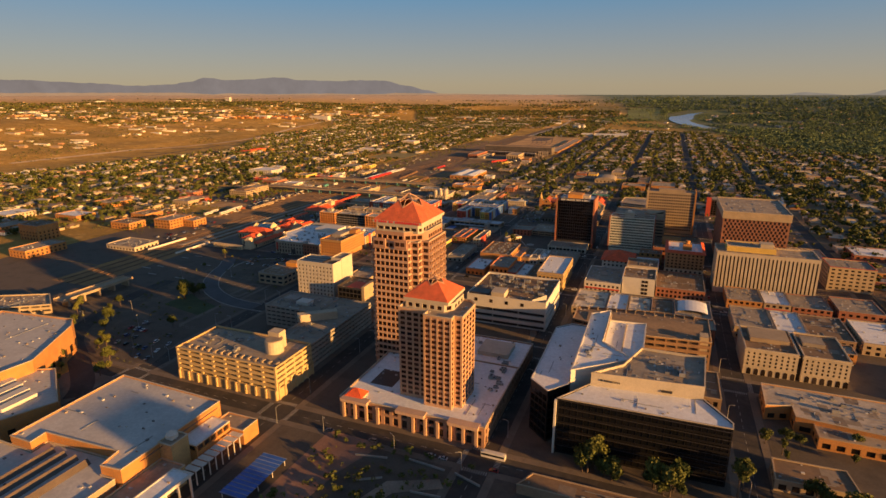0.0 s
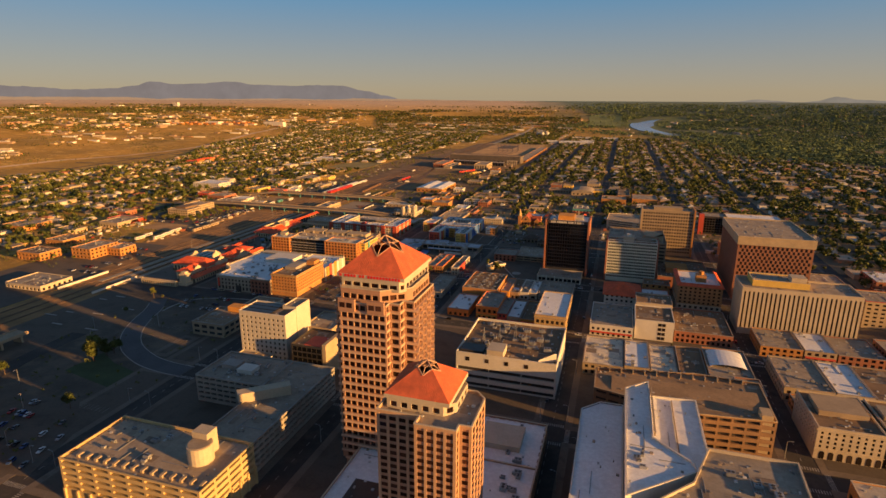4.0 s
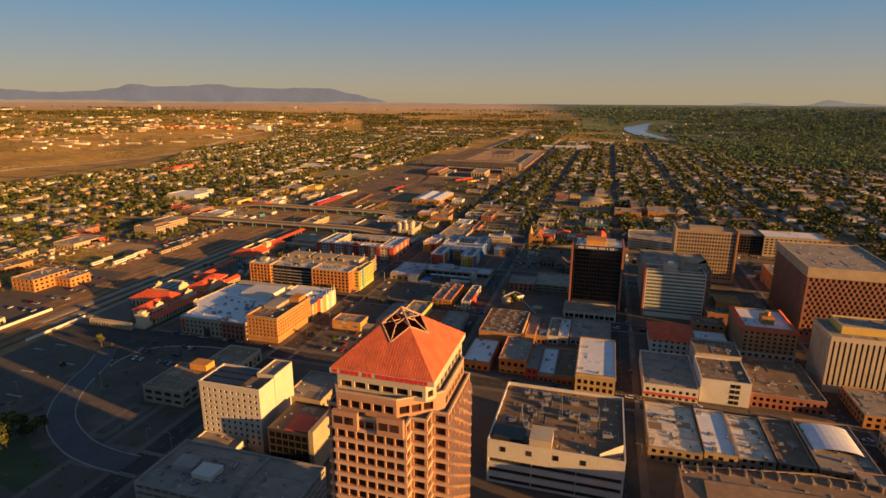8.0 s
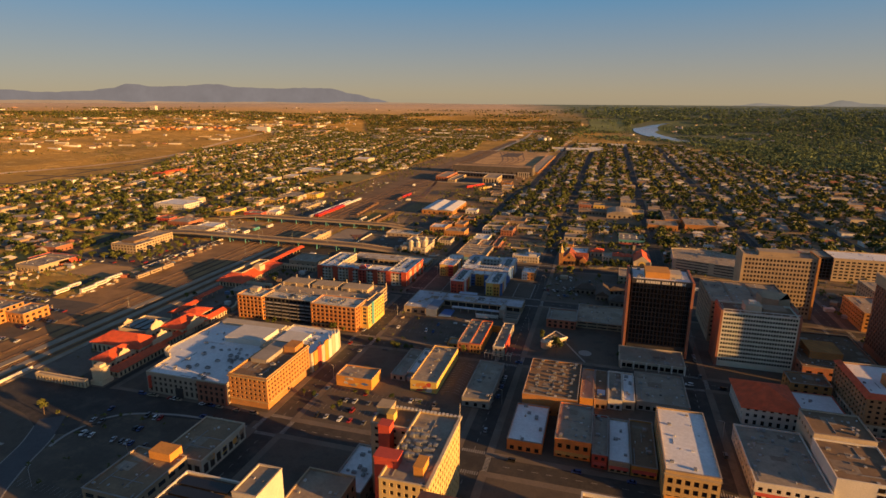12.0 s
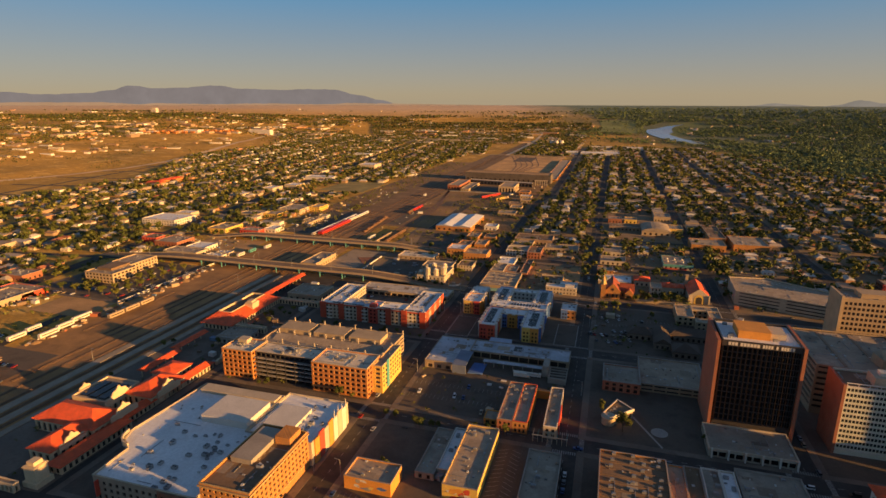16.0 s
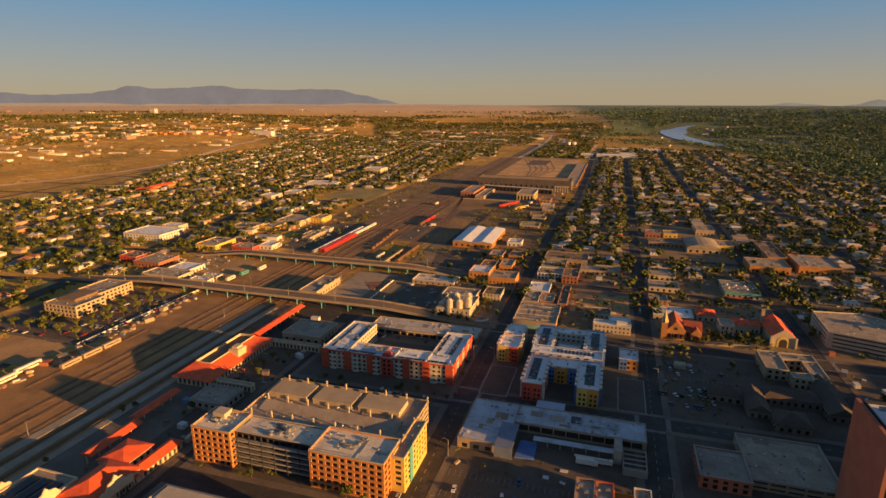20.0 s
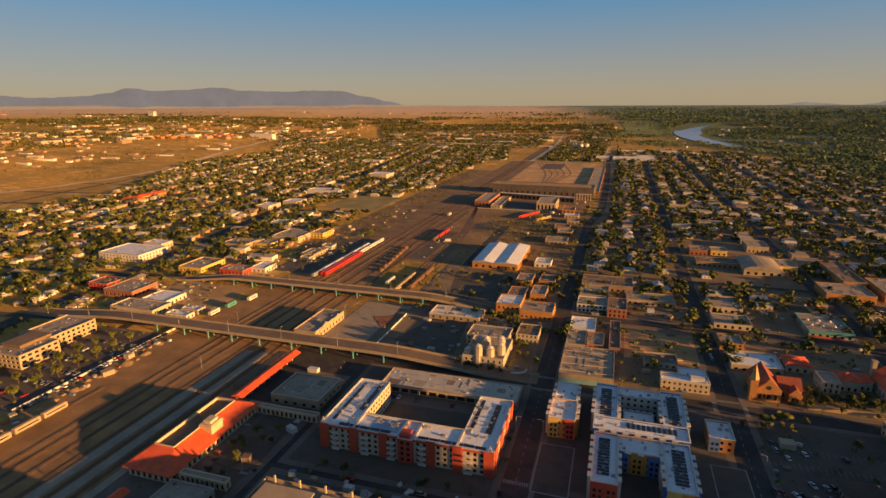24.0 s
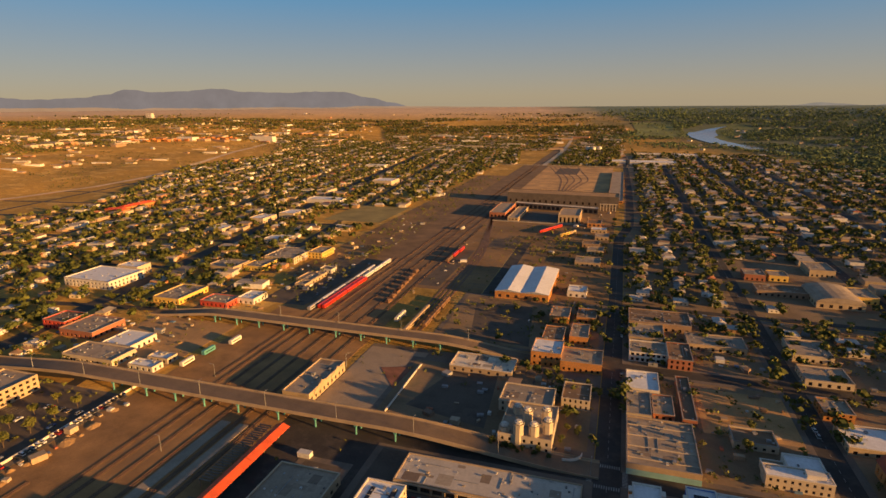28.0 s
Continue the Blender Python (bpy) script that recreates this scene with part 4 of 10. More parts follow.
single("asphalt_pad", Shape().prism([(-409, 975), (-361, 970), (-371, 1056), (-423, 1053)], -0.2, 0.2), LOT, "large worn asphalt yard by a warehouse", "car park", "structure")
single("plaza_disc", Shape().tube((-137, 621, -0.1), (-137, 621, 0.26), 4.6, 4.6, 24), CONCRETE, "round pale plaza paving", "paving", "structure")
single("plaza_path", Shape().prism([(-151.5, 634), (-136.8, 605.6), (-136, 606.6), (-150.5, 634.8)], -0.1, 0.24), CONCRETE, "pale diagonal plaza path", "paving", "structure")
strip("station_street", -500, -300, 460, 836, 0.03, ASPHALT, "worn asphalt streets between the station blocks", "road")
strip("mission_lot", -477, -431, 844, 938, 0.08, paint("worn_concrete", (0.38, 0.30, 0.21), 0.9, 0.25, 0.05, 0.7, stain=(0.05, (0.27, 0.21, 0.15))), "pale worn concrete lot beside a mission-style station", "yard")
strip("bridge_lot", -478, -306, 839, 944, 0.04, PAVING, "grey worn paving between the road bridges", "yard")
# parking stalls
stalls = Shape()
for x0, x1, y0 in ((-180, -80, 790), (-180, -80, 775), (-292, -200, 500), (-292, -215, 520), (-290, -200, 620), (-290, -200, 636), (-410, -330, 380), (-410, -330, 398), (-330, -310, 290), (-700, -640, 745), (-700, -640, 765), (-700, -640, 785)):
    for k in range(int((x1 - x0) / 2.8)):
        stalls.box(x0 + 2.8 * k, x0 + 2.8 * k + 0.12, y0, y0 + 5, 0.19, 0.215)
for k in range(13):
    for x, d in ((-220.5, 1), (-208.5, -1)):
        y = 538 + 3.4 * k
        stalls.prism([(x, y), (x + 5 * d, y + 2.6), (x + 5 * d, y + 2.8), (x, y + 0.2)][::d], 0.19, 0.215)
single("parking_line", stalls, STRIPE, "faded white parking bay lines on asphalt", "road marking", "stuff")

# ---- railway ----
single("fence_wall", Shape().box(-601.5, -600.9, 700, 836, 0, 1.7), WHITE, "long low white wall along the rail yard", "wall")
for x, y0, y1 in ((-491, 440, 490), (-532, 440, 495)):
    single("retaining_wall", Shape().box(x - 0.4, x + 0.4, y0, y1, -0.1, 1.9).box(x - 0.6, x + 0.6, y0, y1, 1.9, 2.1), WHITE, "long white retaining wall beside the tracks", "wall")
strip("east_lots", -640, -533, 380, 600, 0.09, LOT, "worn asphalt lots with parked cars east of the tracks", "car park")
for k, x in enumerate((-466, -461.5, -457, -452)):
    ribbon(f"siding_{k + 11}", [(x, 958), (x, 1040), (x - 1, 1110), (x * 0.7 - 142, 1230), (x * 0.35 - 323, 1370), (-503 + k, 1480)], 2.4, 0.2, RUST, "rusty siding between the works yards", "railway track")
BALLAST = paint("ballast", (0.34, 0.185, 0.068), 0.95, 0.35, 0.05, 0.9, 0.3, stain=(0.02, (0.26, 0.15, 0.065)))
CINDER = paint("dark_cinders", (0.215, 0.13, 0.062), 0.95, 0.35, 0.04, 0.8, 0.3, stain=(0.03, (0.15, 0.095, 0.055)))
for x0, x1, y0, y1, top in ((-531, -484, 330, 500, 0.12), (-552, -484, 500, 600, 0.12), (-595.5, -484, 600, 1010, 0.12), (-600, -500, 1010, 1600, 0.12), (-580, -507, 1600, 2250, 0.2), (-556, -528, 2250, 3000, 0.3)):
    single("rail_bed", Shape().box(x0, x1, y0, y1, -0.3, top), BALLAST if y0 < 1000 else CINDER, "brown gravel bed of a wide rail yard", "gravel", "structure")
TRACK_X = [-574, -560, -553, -545, -534, -522, -509, -497]
RAILS = [Shape().box(-0.04, 0.04, 0, 1, 0.32, 0.48).mesh("rail", RUST)]
for k, x in enumerate(TRACK_X):
    y0 = {-574: 640, -560: 860, -553: 640, -545: 560, -534: 500}.get(x, 330)
    t = thing("railway_track", x, y0, 0, "pair of rusty rails on dark timber sleepers", "railway track", "rail yard tracks")
    y1 = 2300 if x in (-545, -534) else 1590 if x in (-522, -509) else 740 if x == -574 else 1180 if x < -550 else 1390
    for s in (-0.75, 0.75):
        r = part("rail", RAILS[0], None, t)
        r.location, r.scale = (s, 0, 0), (1.6, y1 - y0, 1)
    bed = Shape().box(-1.5, 1.5, 0, y1 - y0, 0.1, 0.2)
    part("ballast_bed", bed, paint("dark_ballast", (0.15, 0.09, 0.045), 0.95, 0.3, 0.3, 2.0), t)
    ties = Shape()
    for i in range(int(min(620, y1 - y0) / 0.9)):
        ties.box(-1.3, 1.3, 0.9 * i, 0.9 * i + 0.35, 0.2, 0.33)
    tagged(part("sleeper", ties, paint("sleeper_timber", (0.24, 0.165, 0.11), 0.9, 0.3), t), kind="stuff")
for x, y0, y1, w in ((-515.5, 470, 815, 6.5), (-503, 470, 815, 6.0), (-490, 470, 700, 5.0)):
    single("platform", Shape().box(x - w / 2, x + w / 2, y0, y1, -0.1, 0.5), paint("platform_slab", (0.36, 0.295, 0.215), 0.88, 0.2, 0.08, 0.8), "long grey concrete platform between tracks", "platform", "structure")


def bridge(name, y, x0, up0, up1, x1, width, top, label, piers):
    t = thing(name, (x0 + x1) / 2, y, 0, label, "bridge")
    ox, h = t.location.x, width / 2

    def z_at(x):
        return top * smooth(x0, up0, x) * (1 - smooth(up1, x1, x)) + 0.1

    deck, edge, asph = Shape(), {-1: Shape(), 1: Shape()}, Shape()
    n = 60
    xs = [x0 + (x1 - x0) * i / n for i in range(n + 1)]
    for a, b in zip(xs, xs[1:]):
        za, zb, A, B = z_at(a), z_at(b), a - ox, b - ox
        th = 1.3
        la, lb = max(za - th, -0.3), max(zb - th, -0.3)
        deck.face((A, -h, la), (B, -h, lb), (B, -h, zb), (A, -h, za)).face((B, h, lb), (A, h, la), (A, h, za), (B, h, zb))
        deck.face((A, -h, za), (B, -h, zb), (B, h, zb), (A, h, za)).face((A, h, la), (B, h, lb), (B, -h, lb), (A, -h, la))
        asph.face((A, -h + 1.6, za + 0.03), (B, -h + 1.6, zb + 0.03), (B, h - 1.6, zb + 0.03), (A, h - 1.6, za + 0.03))
        for s in (-1, 1):
            p, q = s * h, s * (h - 0.35)
            e = edge[s]
            lo, hi = min(p, q), max(p, q)
            e.face((A, lo, za), (B, lo, zb), (B, lo, zb + 0.95), (A, lo, za + 0.95)).face((B, hi, zb), (A, hi, za), (A, hi, za + 0.95), (B, hi, zb + 0.95))
            e.face((A, lo, za + 0.95), (B, lo, zb + 0.95), (B, hi, zb + 0.95), (A, hi, za + 0.95))
    part("deck", deck, TAN, t)
    part("carriageway", asph, paint("bridge_asphalt", (0.21, 0.145, 0.09), 0.9, 0.2, 0.06, 0.8), t)
    for s in (-1, 1):
        part("parapet", edge[s], TAN, t)
    for x in piers:
        z = z_at(x) - 1.3
        p = Shape().box(x - ox - 0.9, x - ox + 0.9, -h + 0.5, h - 0.5, z - 1.3, z)
        for s in (-h + 1.2, 0, h - 1.2):
            p.tube((x - ox, s, 0), (x - ox, s, z - 1.2), 0.55, sides=10)
        part("pier", p, TEAL, t, "teal-painted concrete pier")
    return z_at


lead_z = bridge("road_bridge", 832, -760, -640, -420, -303, 15, 7.5, "tan concrete road bridge over the rail yard on teal piers", (-612, -585, -562, -540, -515, -487, -462, -436, -412))
coal_z = bridge("road_bridge", 950, -700, -620, -430, -340, 14, 7.5, "second tan road bridge over the tracks with teal piers", (-628, -606, -584, -560, -536, -512, -490, -468, -446, -424))
for x in range(-730, -300, 47):
    street_lamp(x, 825.5, math.pi / 2, lead_z(x))
for x in range(-680, -350, 55):
    street_lamp(x, 956, -math.pi / 2, coal_z(x))


# ---- downtown: the two towers and their podium ----
def bars(parent, x0, z0, z1, y, lengths, gap, material, facing="n", name="lettering", thick=0.12):
    """Sign lettering that is not spelled out: plain upright blocks on a wall. lengths: block widths; a negative one is a space."""
    ox, oy = parent.location.x, parent.location.y
    x = x0
    for w in lengths:
        if w > 0:
            s = Shape()
            if facing == "n":
                s.box(x - ox, x + w - ox, y - oy - thick, y - oy + 0.02, z0, z1)
            else:
                s.box(y - ox - 0.02, y - ox + thick, x - oy, x + w - oy, z0, z1)
            part(name, s, material, parent)
        x += abs(w) + gap


def lattice_pyramid(parent, x0, x1, y0, y1, z0, z1, cut_hip, cut_mid):
    """A red standing-seam pyramid whose top is an open frame of beams."""
    ox, oy = parent.location.x, parent.location.y
    cx, cy = (x0 + x1) / 2 - ox, (y0 + y1) / 2 - oy
    corner = [Vector((x - ox, y - oy, z0)) for x, y in rect(x0, x1, y0, y1)]
    apex = Vector((cx, cy, z1))
    hips = [c.lerp(apex, cut_hip) for c in corner]
    beams = Shape()
    for i in range(4):
        a, b = corner[i], corner[(i + 1) % 4]
        low = ((a + b) / 2).lerp(apex, cut_mid)
        face = Shape().face(a, b, hips[(i + 1) % 4], low, hips[i])
        part("roof", face, METAL_X if i % 2 == 0 else METAL_Y, parent)
        # standing seams
        n = (b - a).cross(apex - a).normalized()
        seams, count = Shape(), 38
        for k in range(1, count):
            u = k / count
            p = a.lerp(b, u)
            t = min(1 - abs(2 * u - 1), cut_mid + (cut_hip - cut_mid) * abs(2 * u - 1) ** 1.0)
            mid = (a + b) / 2
            up = (apex - mid)
            q = p + up * min(t, 1 - abs(2 * u - 1))
            seams.tube(p + n * 0.03, q + n * 0.03, 0.035, sides=4)
        tagged(part("seam", seams, METAL_X if i % 2 == 0 else METAL_Y, parent), kind="stuff")
        for p, q, r in ((hips[i], apex, 0.32), (low, hips[i], 0.25), (low, hips[(i + 1) % 4], 0.25), (low, low.lerp(apex, 0.55) , 0.2)):
            beams.tube(p, q, r, sides=6)
        inner = low.lerp(apex, 0.5)
        beams.tube(inner, hips[i].lerp(apex, 0.45), 0.2, sides=6).tube(inner, hips[(i + 1) % 4].lerp(apex, 0.45), 0.2, sides=6)
        beams.tube(hips[i], hips[i].lerp(hips[(i + 2) % 4], 0.5), 0.2, sides=6)
    part("frame", beams, paint("rose_beam", (0.50, 0.30, 0.20), 0.7, 0.12), parent, "open lattice of pinkish beams")
    part("attic_floor", Shape().box(cx - 6, cx + 6, cy - 6, cy + 6, z0 + 1.5, z0 + 2), DARKP, parent)
    fascia = Shape()
    for i in range(4):
        a, b = corner[i], corner[(i + 1) % 4]
        fascia.face(Vector((a.x, a.y, z0 - 1.6)), Vector((b.x, b.y, z0 - 1.6)), b, a)
    fascia.face(*[Vector((c.x, c.y, z0 - 1.6)) for c in reversed(corner)])
    part("fascia", fascia, BEIGE, parent, "pale fascia band under the red roof")


PINK2 = paint("pink_granite", (0.45, 0.255, 0.165), 0.75, 0.1, 0.2, 2.0)
t = thing("office_tower", -146, 312, 0, "tall pink precast office tower with a red metal pyramid roof", "office tower")
core = [(-160.5, 291), (-138, 291), (-138, 295), (-133, 295), (-133, 300), (-128, 300), (-128, 327), (-133, 327), (-133, 332), (-160.5, 332), (-160.5, 328), (-165, 328), (-165, 296), (-160.5, 296)]
volume(t, core, 0, 84.5, PINK2, R_BROWN, floors(4, 84.2, 20, 0.2, 0.82), 3.3, 0.84, 0.6, 1.0, BEIGE, glass("bronze_glass", (0.042, 0.018, 0.012)), margin=0.5, most=560)
tier = [(-161, 294), (-142, 294), (-132, 301), (-130, 303), (-130, 326), (-134, 331), (-158, 331), (-163.5, 327), (-163.5, 298)]
volume(t, tier, 83, 90.2, PINK2, R_BROWN, [(85.2, 87.6)], 3.6, 0.8, 0.6, 0.8, BEIGE, MATS["bronze_glass"])
upper = [(-162, 297), (-134, 297), (-132, 300), (-132, 331), (-162, 331)]
volume(t, upper, 89, 94.2, BEIGE, R_BROWN, [(90.2, 92.2)], 4.5, 0.8, 0.5, 0.3, None, MATS["bronze_glass"])
lattice_pyramid(t, -164.5, -131.5, 297, 334, 95.7, 110.2, 0.72, 0.46)
SIGN_RED = paint("sign_red", (0.75, 0.03, 0.02), 0.5, 0.05)
bars(t, -163.2, 94.35, 95.55, 297, [1.3, -0.5, 1.1, 1.1, 1.1, 1.1, -0.7, 1.1, 1.1, -0.7] + [1.05] * 11, 0.42, SIGN_RED, "n")
# precast ledges at every floor, sawtoothed along the west face
PINKL = paint("pale_pink_precast", (0.62, 0.41, 0.28), 0.8, 0.1, 0.2, 2.0)
ledge = [(x + 146, y - 312) for x, y in inset(core, -0.4)]
ledge[5:7] = [q for i in range(5) for q in ((-125.9 + 146, 299.6 - 312 + 5.56 * i), (-127.5 + 146, 299.6 - 312 + 5.56 * i + 5.5))]
for k in range(20):
    part("ledge", Shape().prism(ledge, 3.55 + 4.01 * k, 4.6 + 4.01 * k), PINKL, t, "pale pink precast ledge")
# bay projections on the north face
for x in (-160.6, -146.5):
    part("bay", Shape().box(x + 146, x + 146 + 8, 291 - 312 - 1.2, 291 - 312 + 0.1, 80.4, 86.2), PINK2, t)
    for k in range(2):
        part("bay_window", Shape().box(x + 146.8 + 3.4 * k, x + 149.4 + 3.4 * k, 291 - 312 - 1.28, 291 - 312 - 1.2, 82.2, 84.6), MATS["bronze_glass"], t)

t = thing("hotel_tower", -105, 256, 0, "pink and tan high-rise hotel with a red pyramid roof", "hotel tower")
hy = [(-123.5, 247), (-107, 247), (-107, 242), (-91.5, 242), (-91.5, 246), (-87, 246), (-87, 266), (-91, 270.5), (-118, 270.5), (-123.5, 265)]
PINK3 = paint("rose_precast", (0.56, 0.345, 0.21), 0.8, 0.1)
SPAN = paint("brown_spandrel", (0.47, 0.26, 0.165), 0.6, 0.12)
volume(t, hy, 0, 62.5, PINK3, R_TAN, [(12.0, 61.0)], 3.9, 0.70, 0.22, 1.2, BEIGE, SPAN, bays={4: 3.9, 5: 5.0}, most=0)
volume(t, [(-121, 251), (-99, 251), (-95, 255), (-95, 270), (-99, 274), (-117, 274), (-121, 270)], 61, 65.5, BEIGE, R_TAN, [(62, 64.2)], 4, 0.6, 0.4, 0.3, None, MATS["bronze_glass"], most=40)
hr = [(x + 105, y - 256) for x, y in inset(hy, 0.16)]
for k in range(17):
    for i in range(len(hr)):
        (ax, ay), (bx, by) = hr[i], hr[(i + 1) % len(hr)]
        length = math.hypot(bx - ax, by - ay)
        if by - ay > 0.3 * length and ax < 0 or bx - ax < -0.7 * length:
            continue
        ux, uy = (bx - ax) / length, (by - ay) / length
        qx, qy = uy * 0.09, -ux * 0.09
        strip_of_glass = Shape().face((ax + qx, ay + qy, 12.6 + 2.87 * k), (bx + qx, by + qy, 12.6 + 2.87 * k), (bx + qx, by + qy, 14.2 + 2.87 * k), (ax + qx, ay + qy, 14.2 + 2.87 * k))
        part("window", strip_of_glass, MATS["bronze_glass"], t)
lattice_pyramid(t, -122, -96.5, 250.5, 276, 67, 76.5, 0.78, 0.58)

t = thing("podium_building", -112, 285, 0, "tan arcaded podium with a wide white roof round the towers", "building")
for poly, h in (([(-153, 232), (-70, 232), (-70, 300), (-153, 300)], 11.5), ([(-127, 300), (-70, 300), (-70, 339), (-127, 339)], 10.0)):
    volume(t, poly, 0, h, paint("rust_stucco", (0.40, 0.23, 0.14), 0.85, 0.14), R_WHITE, [(0.5, 5.2), (6.6, 9.2)], 5.2, 0.6, 1.0, 0.8, CREAM, GLASS, most=90)
part("court", Shape().box(-145 + 112, -131 + 112, 252 - 285, 270 - 285, 10.71, 10.78), DARKP, t, "dark pool court in the roof")
for i in range(12):
    x = -150 + i * 6.9
    if not -128 < x < -112:
        part("column", Shape().box(x + 112 - 0.7, x + 112 + 0.7, 230.6 - 285, 232 - 285, 0.15, 9.6).box(x + 112 - 0.95, x + 112 + 0.95, 230.4 - 285, 232 - 285, 9.2, 10.2), PINK3, t)
for x0 in (-151, -118, -89):
    penthouse(t, x0, x0 + 16, 229.4, 234, 10.2, 11.9, PINKL, name="portal")
hip(t, -150, -140, 233, 241, 12.2, 15.5, "x", TILE_X, TILE_Y, 0.3)
penthouse(t, -150, -140, 233, 241, 10.7, 12.2, CREAM, name="kiosk")
penthouse(t, -100, -80, 312, 330, 9.2, 12, BEIGE)
scatter_units(-86, -73, 262, 300, 10.7, 9, 3)
scatter_units(-120, -75, 302, 337, 9.2, 10, 4)

# ---- convention halls and the garages ----
t = thing("convention_hall", -235, 168, 0, "large pale flat-roofed convention hall with orange brick front", "hall")
HALL_ROOF = paint("hall_roof", (0.58, 0.55, 0.50), 0.85, 0.12, 0.04, 0.5, stain=(0.09, (0.47, 0.44, 0.40)))
volume(t, [(-272, 137), (-258, 137), (-259, 145), (-215, 147), (-213, 137), (-202, 138), (-203, 197), (-274, 199)], 0, 17, BRICK_O, HALL_ROOF, (), 0, 0, 0.4, 0.8, BEIGE, GLASS)
volume(t, [(-281, 92), (-205, 92), (-205, 136.9), (-213.1, 136.9), (-215.1, 146.8), (-258.9, 144.8), (-257.9, 136.9), (-281, 136.9)], 0, 12.5, TAN, HALL_ROOF, (), 0, 0, 0.3, 0.8, CREAM)
part("roof_seam", Shape().box(35 - 0.25, 35 + 0.25, -22, 24, 16.2, 16.35), DARKP, t, "dark joint in the roof membrane")
for k in range(4):
    x = -250 + 7.6 * k
    s = Shape()
    for a, b, za, zb in ((-2.4, 0.6, 11.7, 14.2), (0.6, 2.4, 14.2, 11.7)):
        s.face((x + 235 + a, 98 - 168, za), (x + 235 + b, 98 - 168, zb), (x + 235 + b, 141 - 168, zb), (x + 235 + a, 141 - 168, za))
    s.face((x + 235 - 2.4, 98 - 168, 11.7), (x + 235 + 2.4, 98 - 168, 11.7), (x + 235 + 0.6, 98 - 168, 14.2))
    part("skylight", s, paint("brown_glazing", (0.13, 0.10, 0.075), 0.35, 0.2), t, "long ridged skylight")
volume(t, rect(-201.9, -191, 168, 190), 0, 12, BRICK_O, R_WHITE, [(8.4, 11.2)], 4.4, 0.86, 0.8, 0.2, WHITE, GLASS)
volume(t, rect(-201.9, -183, 190, 201), 0, 8.5, BRICK_O, R_TAN, (), 0, 0, 0.4, 0.6, CREAM)
volume(t, rect(-203, -195, 158, 167.9), 0, 17.5, BRICK_Y, R_TAN, (), 0, 0, 0.4, 0.6, CREAM)
volume(t, rect(-201.9, -188, 118, 157.9), 0, 9.5, BRICK_Y, R_TAN, (), 0, 0, 0.4, 0.6, CREAM)
volume(t, rect(-188, -178, 118, 152), 10.5, 12, WHITE, R_WHITE, (), 0, 0, 0.3, 0.3, WHITE)
for k in range(6):
    for x in (-187.5, -178.6):
        part("portal_post", Shape().box(x + 235, x + 235.7, 119 + 6.4 * k - 168, 119.7 + 6.4 * k - 168, 0.1, 10.5), WHITE, t, "white steel portal post")
part("lantern", Shape().box(-201.5 + 235, -197.5 + 235, 161 - 168, 165 - 168, 17.5, 19.6).tube((-199.5 + 235, 163 - 168, 19.6), (-199.5 + 235, 163 - 168, 21.4), 3.2, 0.2, 4), WHITE, t, "white roof lantern")
for k in range(9):
    y = 154 + 4 * k
    part("canopy_frame", Shape().box(46, 53, y - 168, y - 168 + 3.2, 7.1, 7.35).box(52.6, 53, y - 168, y - 168 + 0.4, 0.1, 7.1), WHITE, t)

t = thing("convention_hall", -375, 205, 0, "angular tan convention hall with a pale gravel roof", "hall")
volume(t, [(-435, 232), (-392, 180), (-336, 171), (-334, 188), (-362, 232), (-372, 240)], 0, 20, BRICK_O, HALL_ROOF, [(3, 8)], 8, 0.6, 0.5, 1.0, CREAM)
volume(t, [(-345, 160), (-298, 146), (-288, 170), (-326, 195), (-336, 190)], 0, 13, BRICK_O, HALL_ROOF, [(3, 6)], 8, 0.4, 0.4, 0.8, CREAM)
for k in range(4):
    penthouse(t, -336 + k * 9, -331 + k * 9, 158 - 2 * k, 176 - 2 * k, 12, 14.5, WHITE, name="roof_monitor")
hwy = thing("elevated_road", -452, 309, 0, "raised concrete ramp on columns beside the hall", "bridge")
part("deck", Shape().box(-6, 6, -26, 40, 5.8, 7.0), TAN, hwy)
for s in (-6, 5.6):
    part("parapet", Shape().box(s, s + 0.4, -26, 40, 7.0, 8.0), TAN, hwy)
for y in range(-20, 40, 14):
    part("pier", Shape().box(-4, 4, y - 0.8, y + 0.8, 0, 5.8), TAN, hwy)


def garage(name, label, poly, h, levels, wall, roof, bay=7.0, z_low=0.35, high=0.85, first=1.0, cap=None, most=120, depth=1.2, t=None):
    cx, cy = sum(p[0] for p in poly) / len(poly), sum(p[1] for p in poly) / len(poly)
    t = t or thing(name, cx, cy, 0, label, "parking garage")
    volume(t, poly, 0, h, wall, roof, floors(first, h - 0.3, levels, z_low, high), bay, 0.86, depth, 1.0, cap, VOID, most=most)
    return t


garage("parking_garage", "low cream parking deck with open strips beside a hall", [(-508, 271), (-478, 252), (-447, 274), (-472, 290)], 8, 2, SAND, R_TAN, 7, 0.4, 0.85, 0.6, CREAM, 30)
GOLDC = paint("golden_concrete", (0.60, 0.43, 0.20), 0.85, 0.14)
t = garage("parking_garage", "tan six-level parking garage with open decks and slender columns", rect(-268, -194, 231, 266), 21, 5, GOLDC, R_TAN, 9.2, 0.42, 0.84, 5.0, GOLDC, 160)
for k in range(11):
    x = -267.2 + 7.25 * k
    part("column", Shape().box(x + 231 - 0.5, x + 231 + 0.5, 230.2 - 248.5, 231.2 - 248.5, 0.1, 6.2), GOLDC, t)
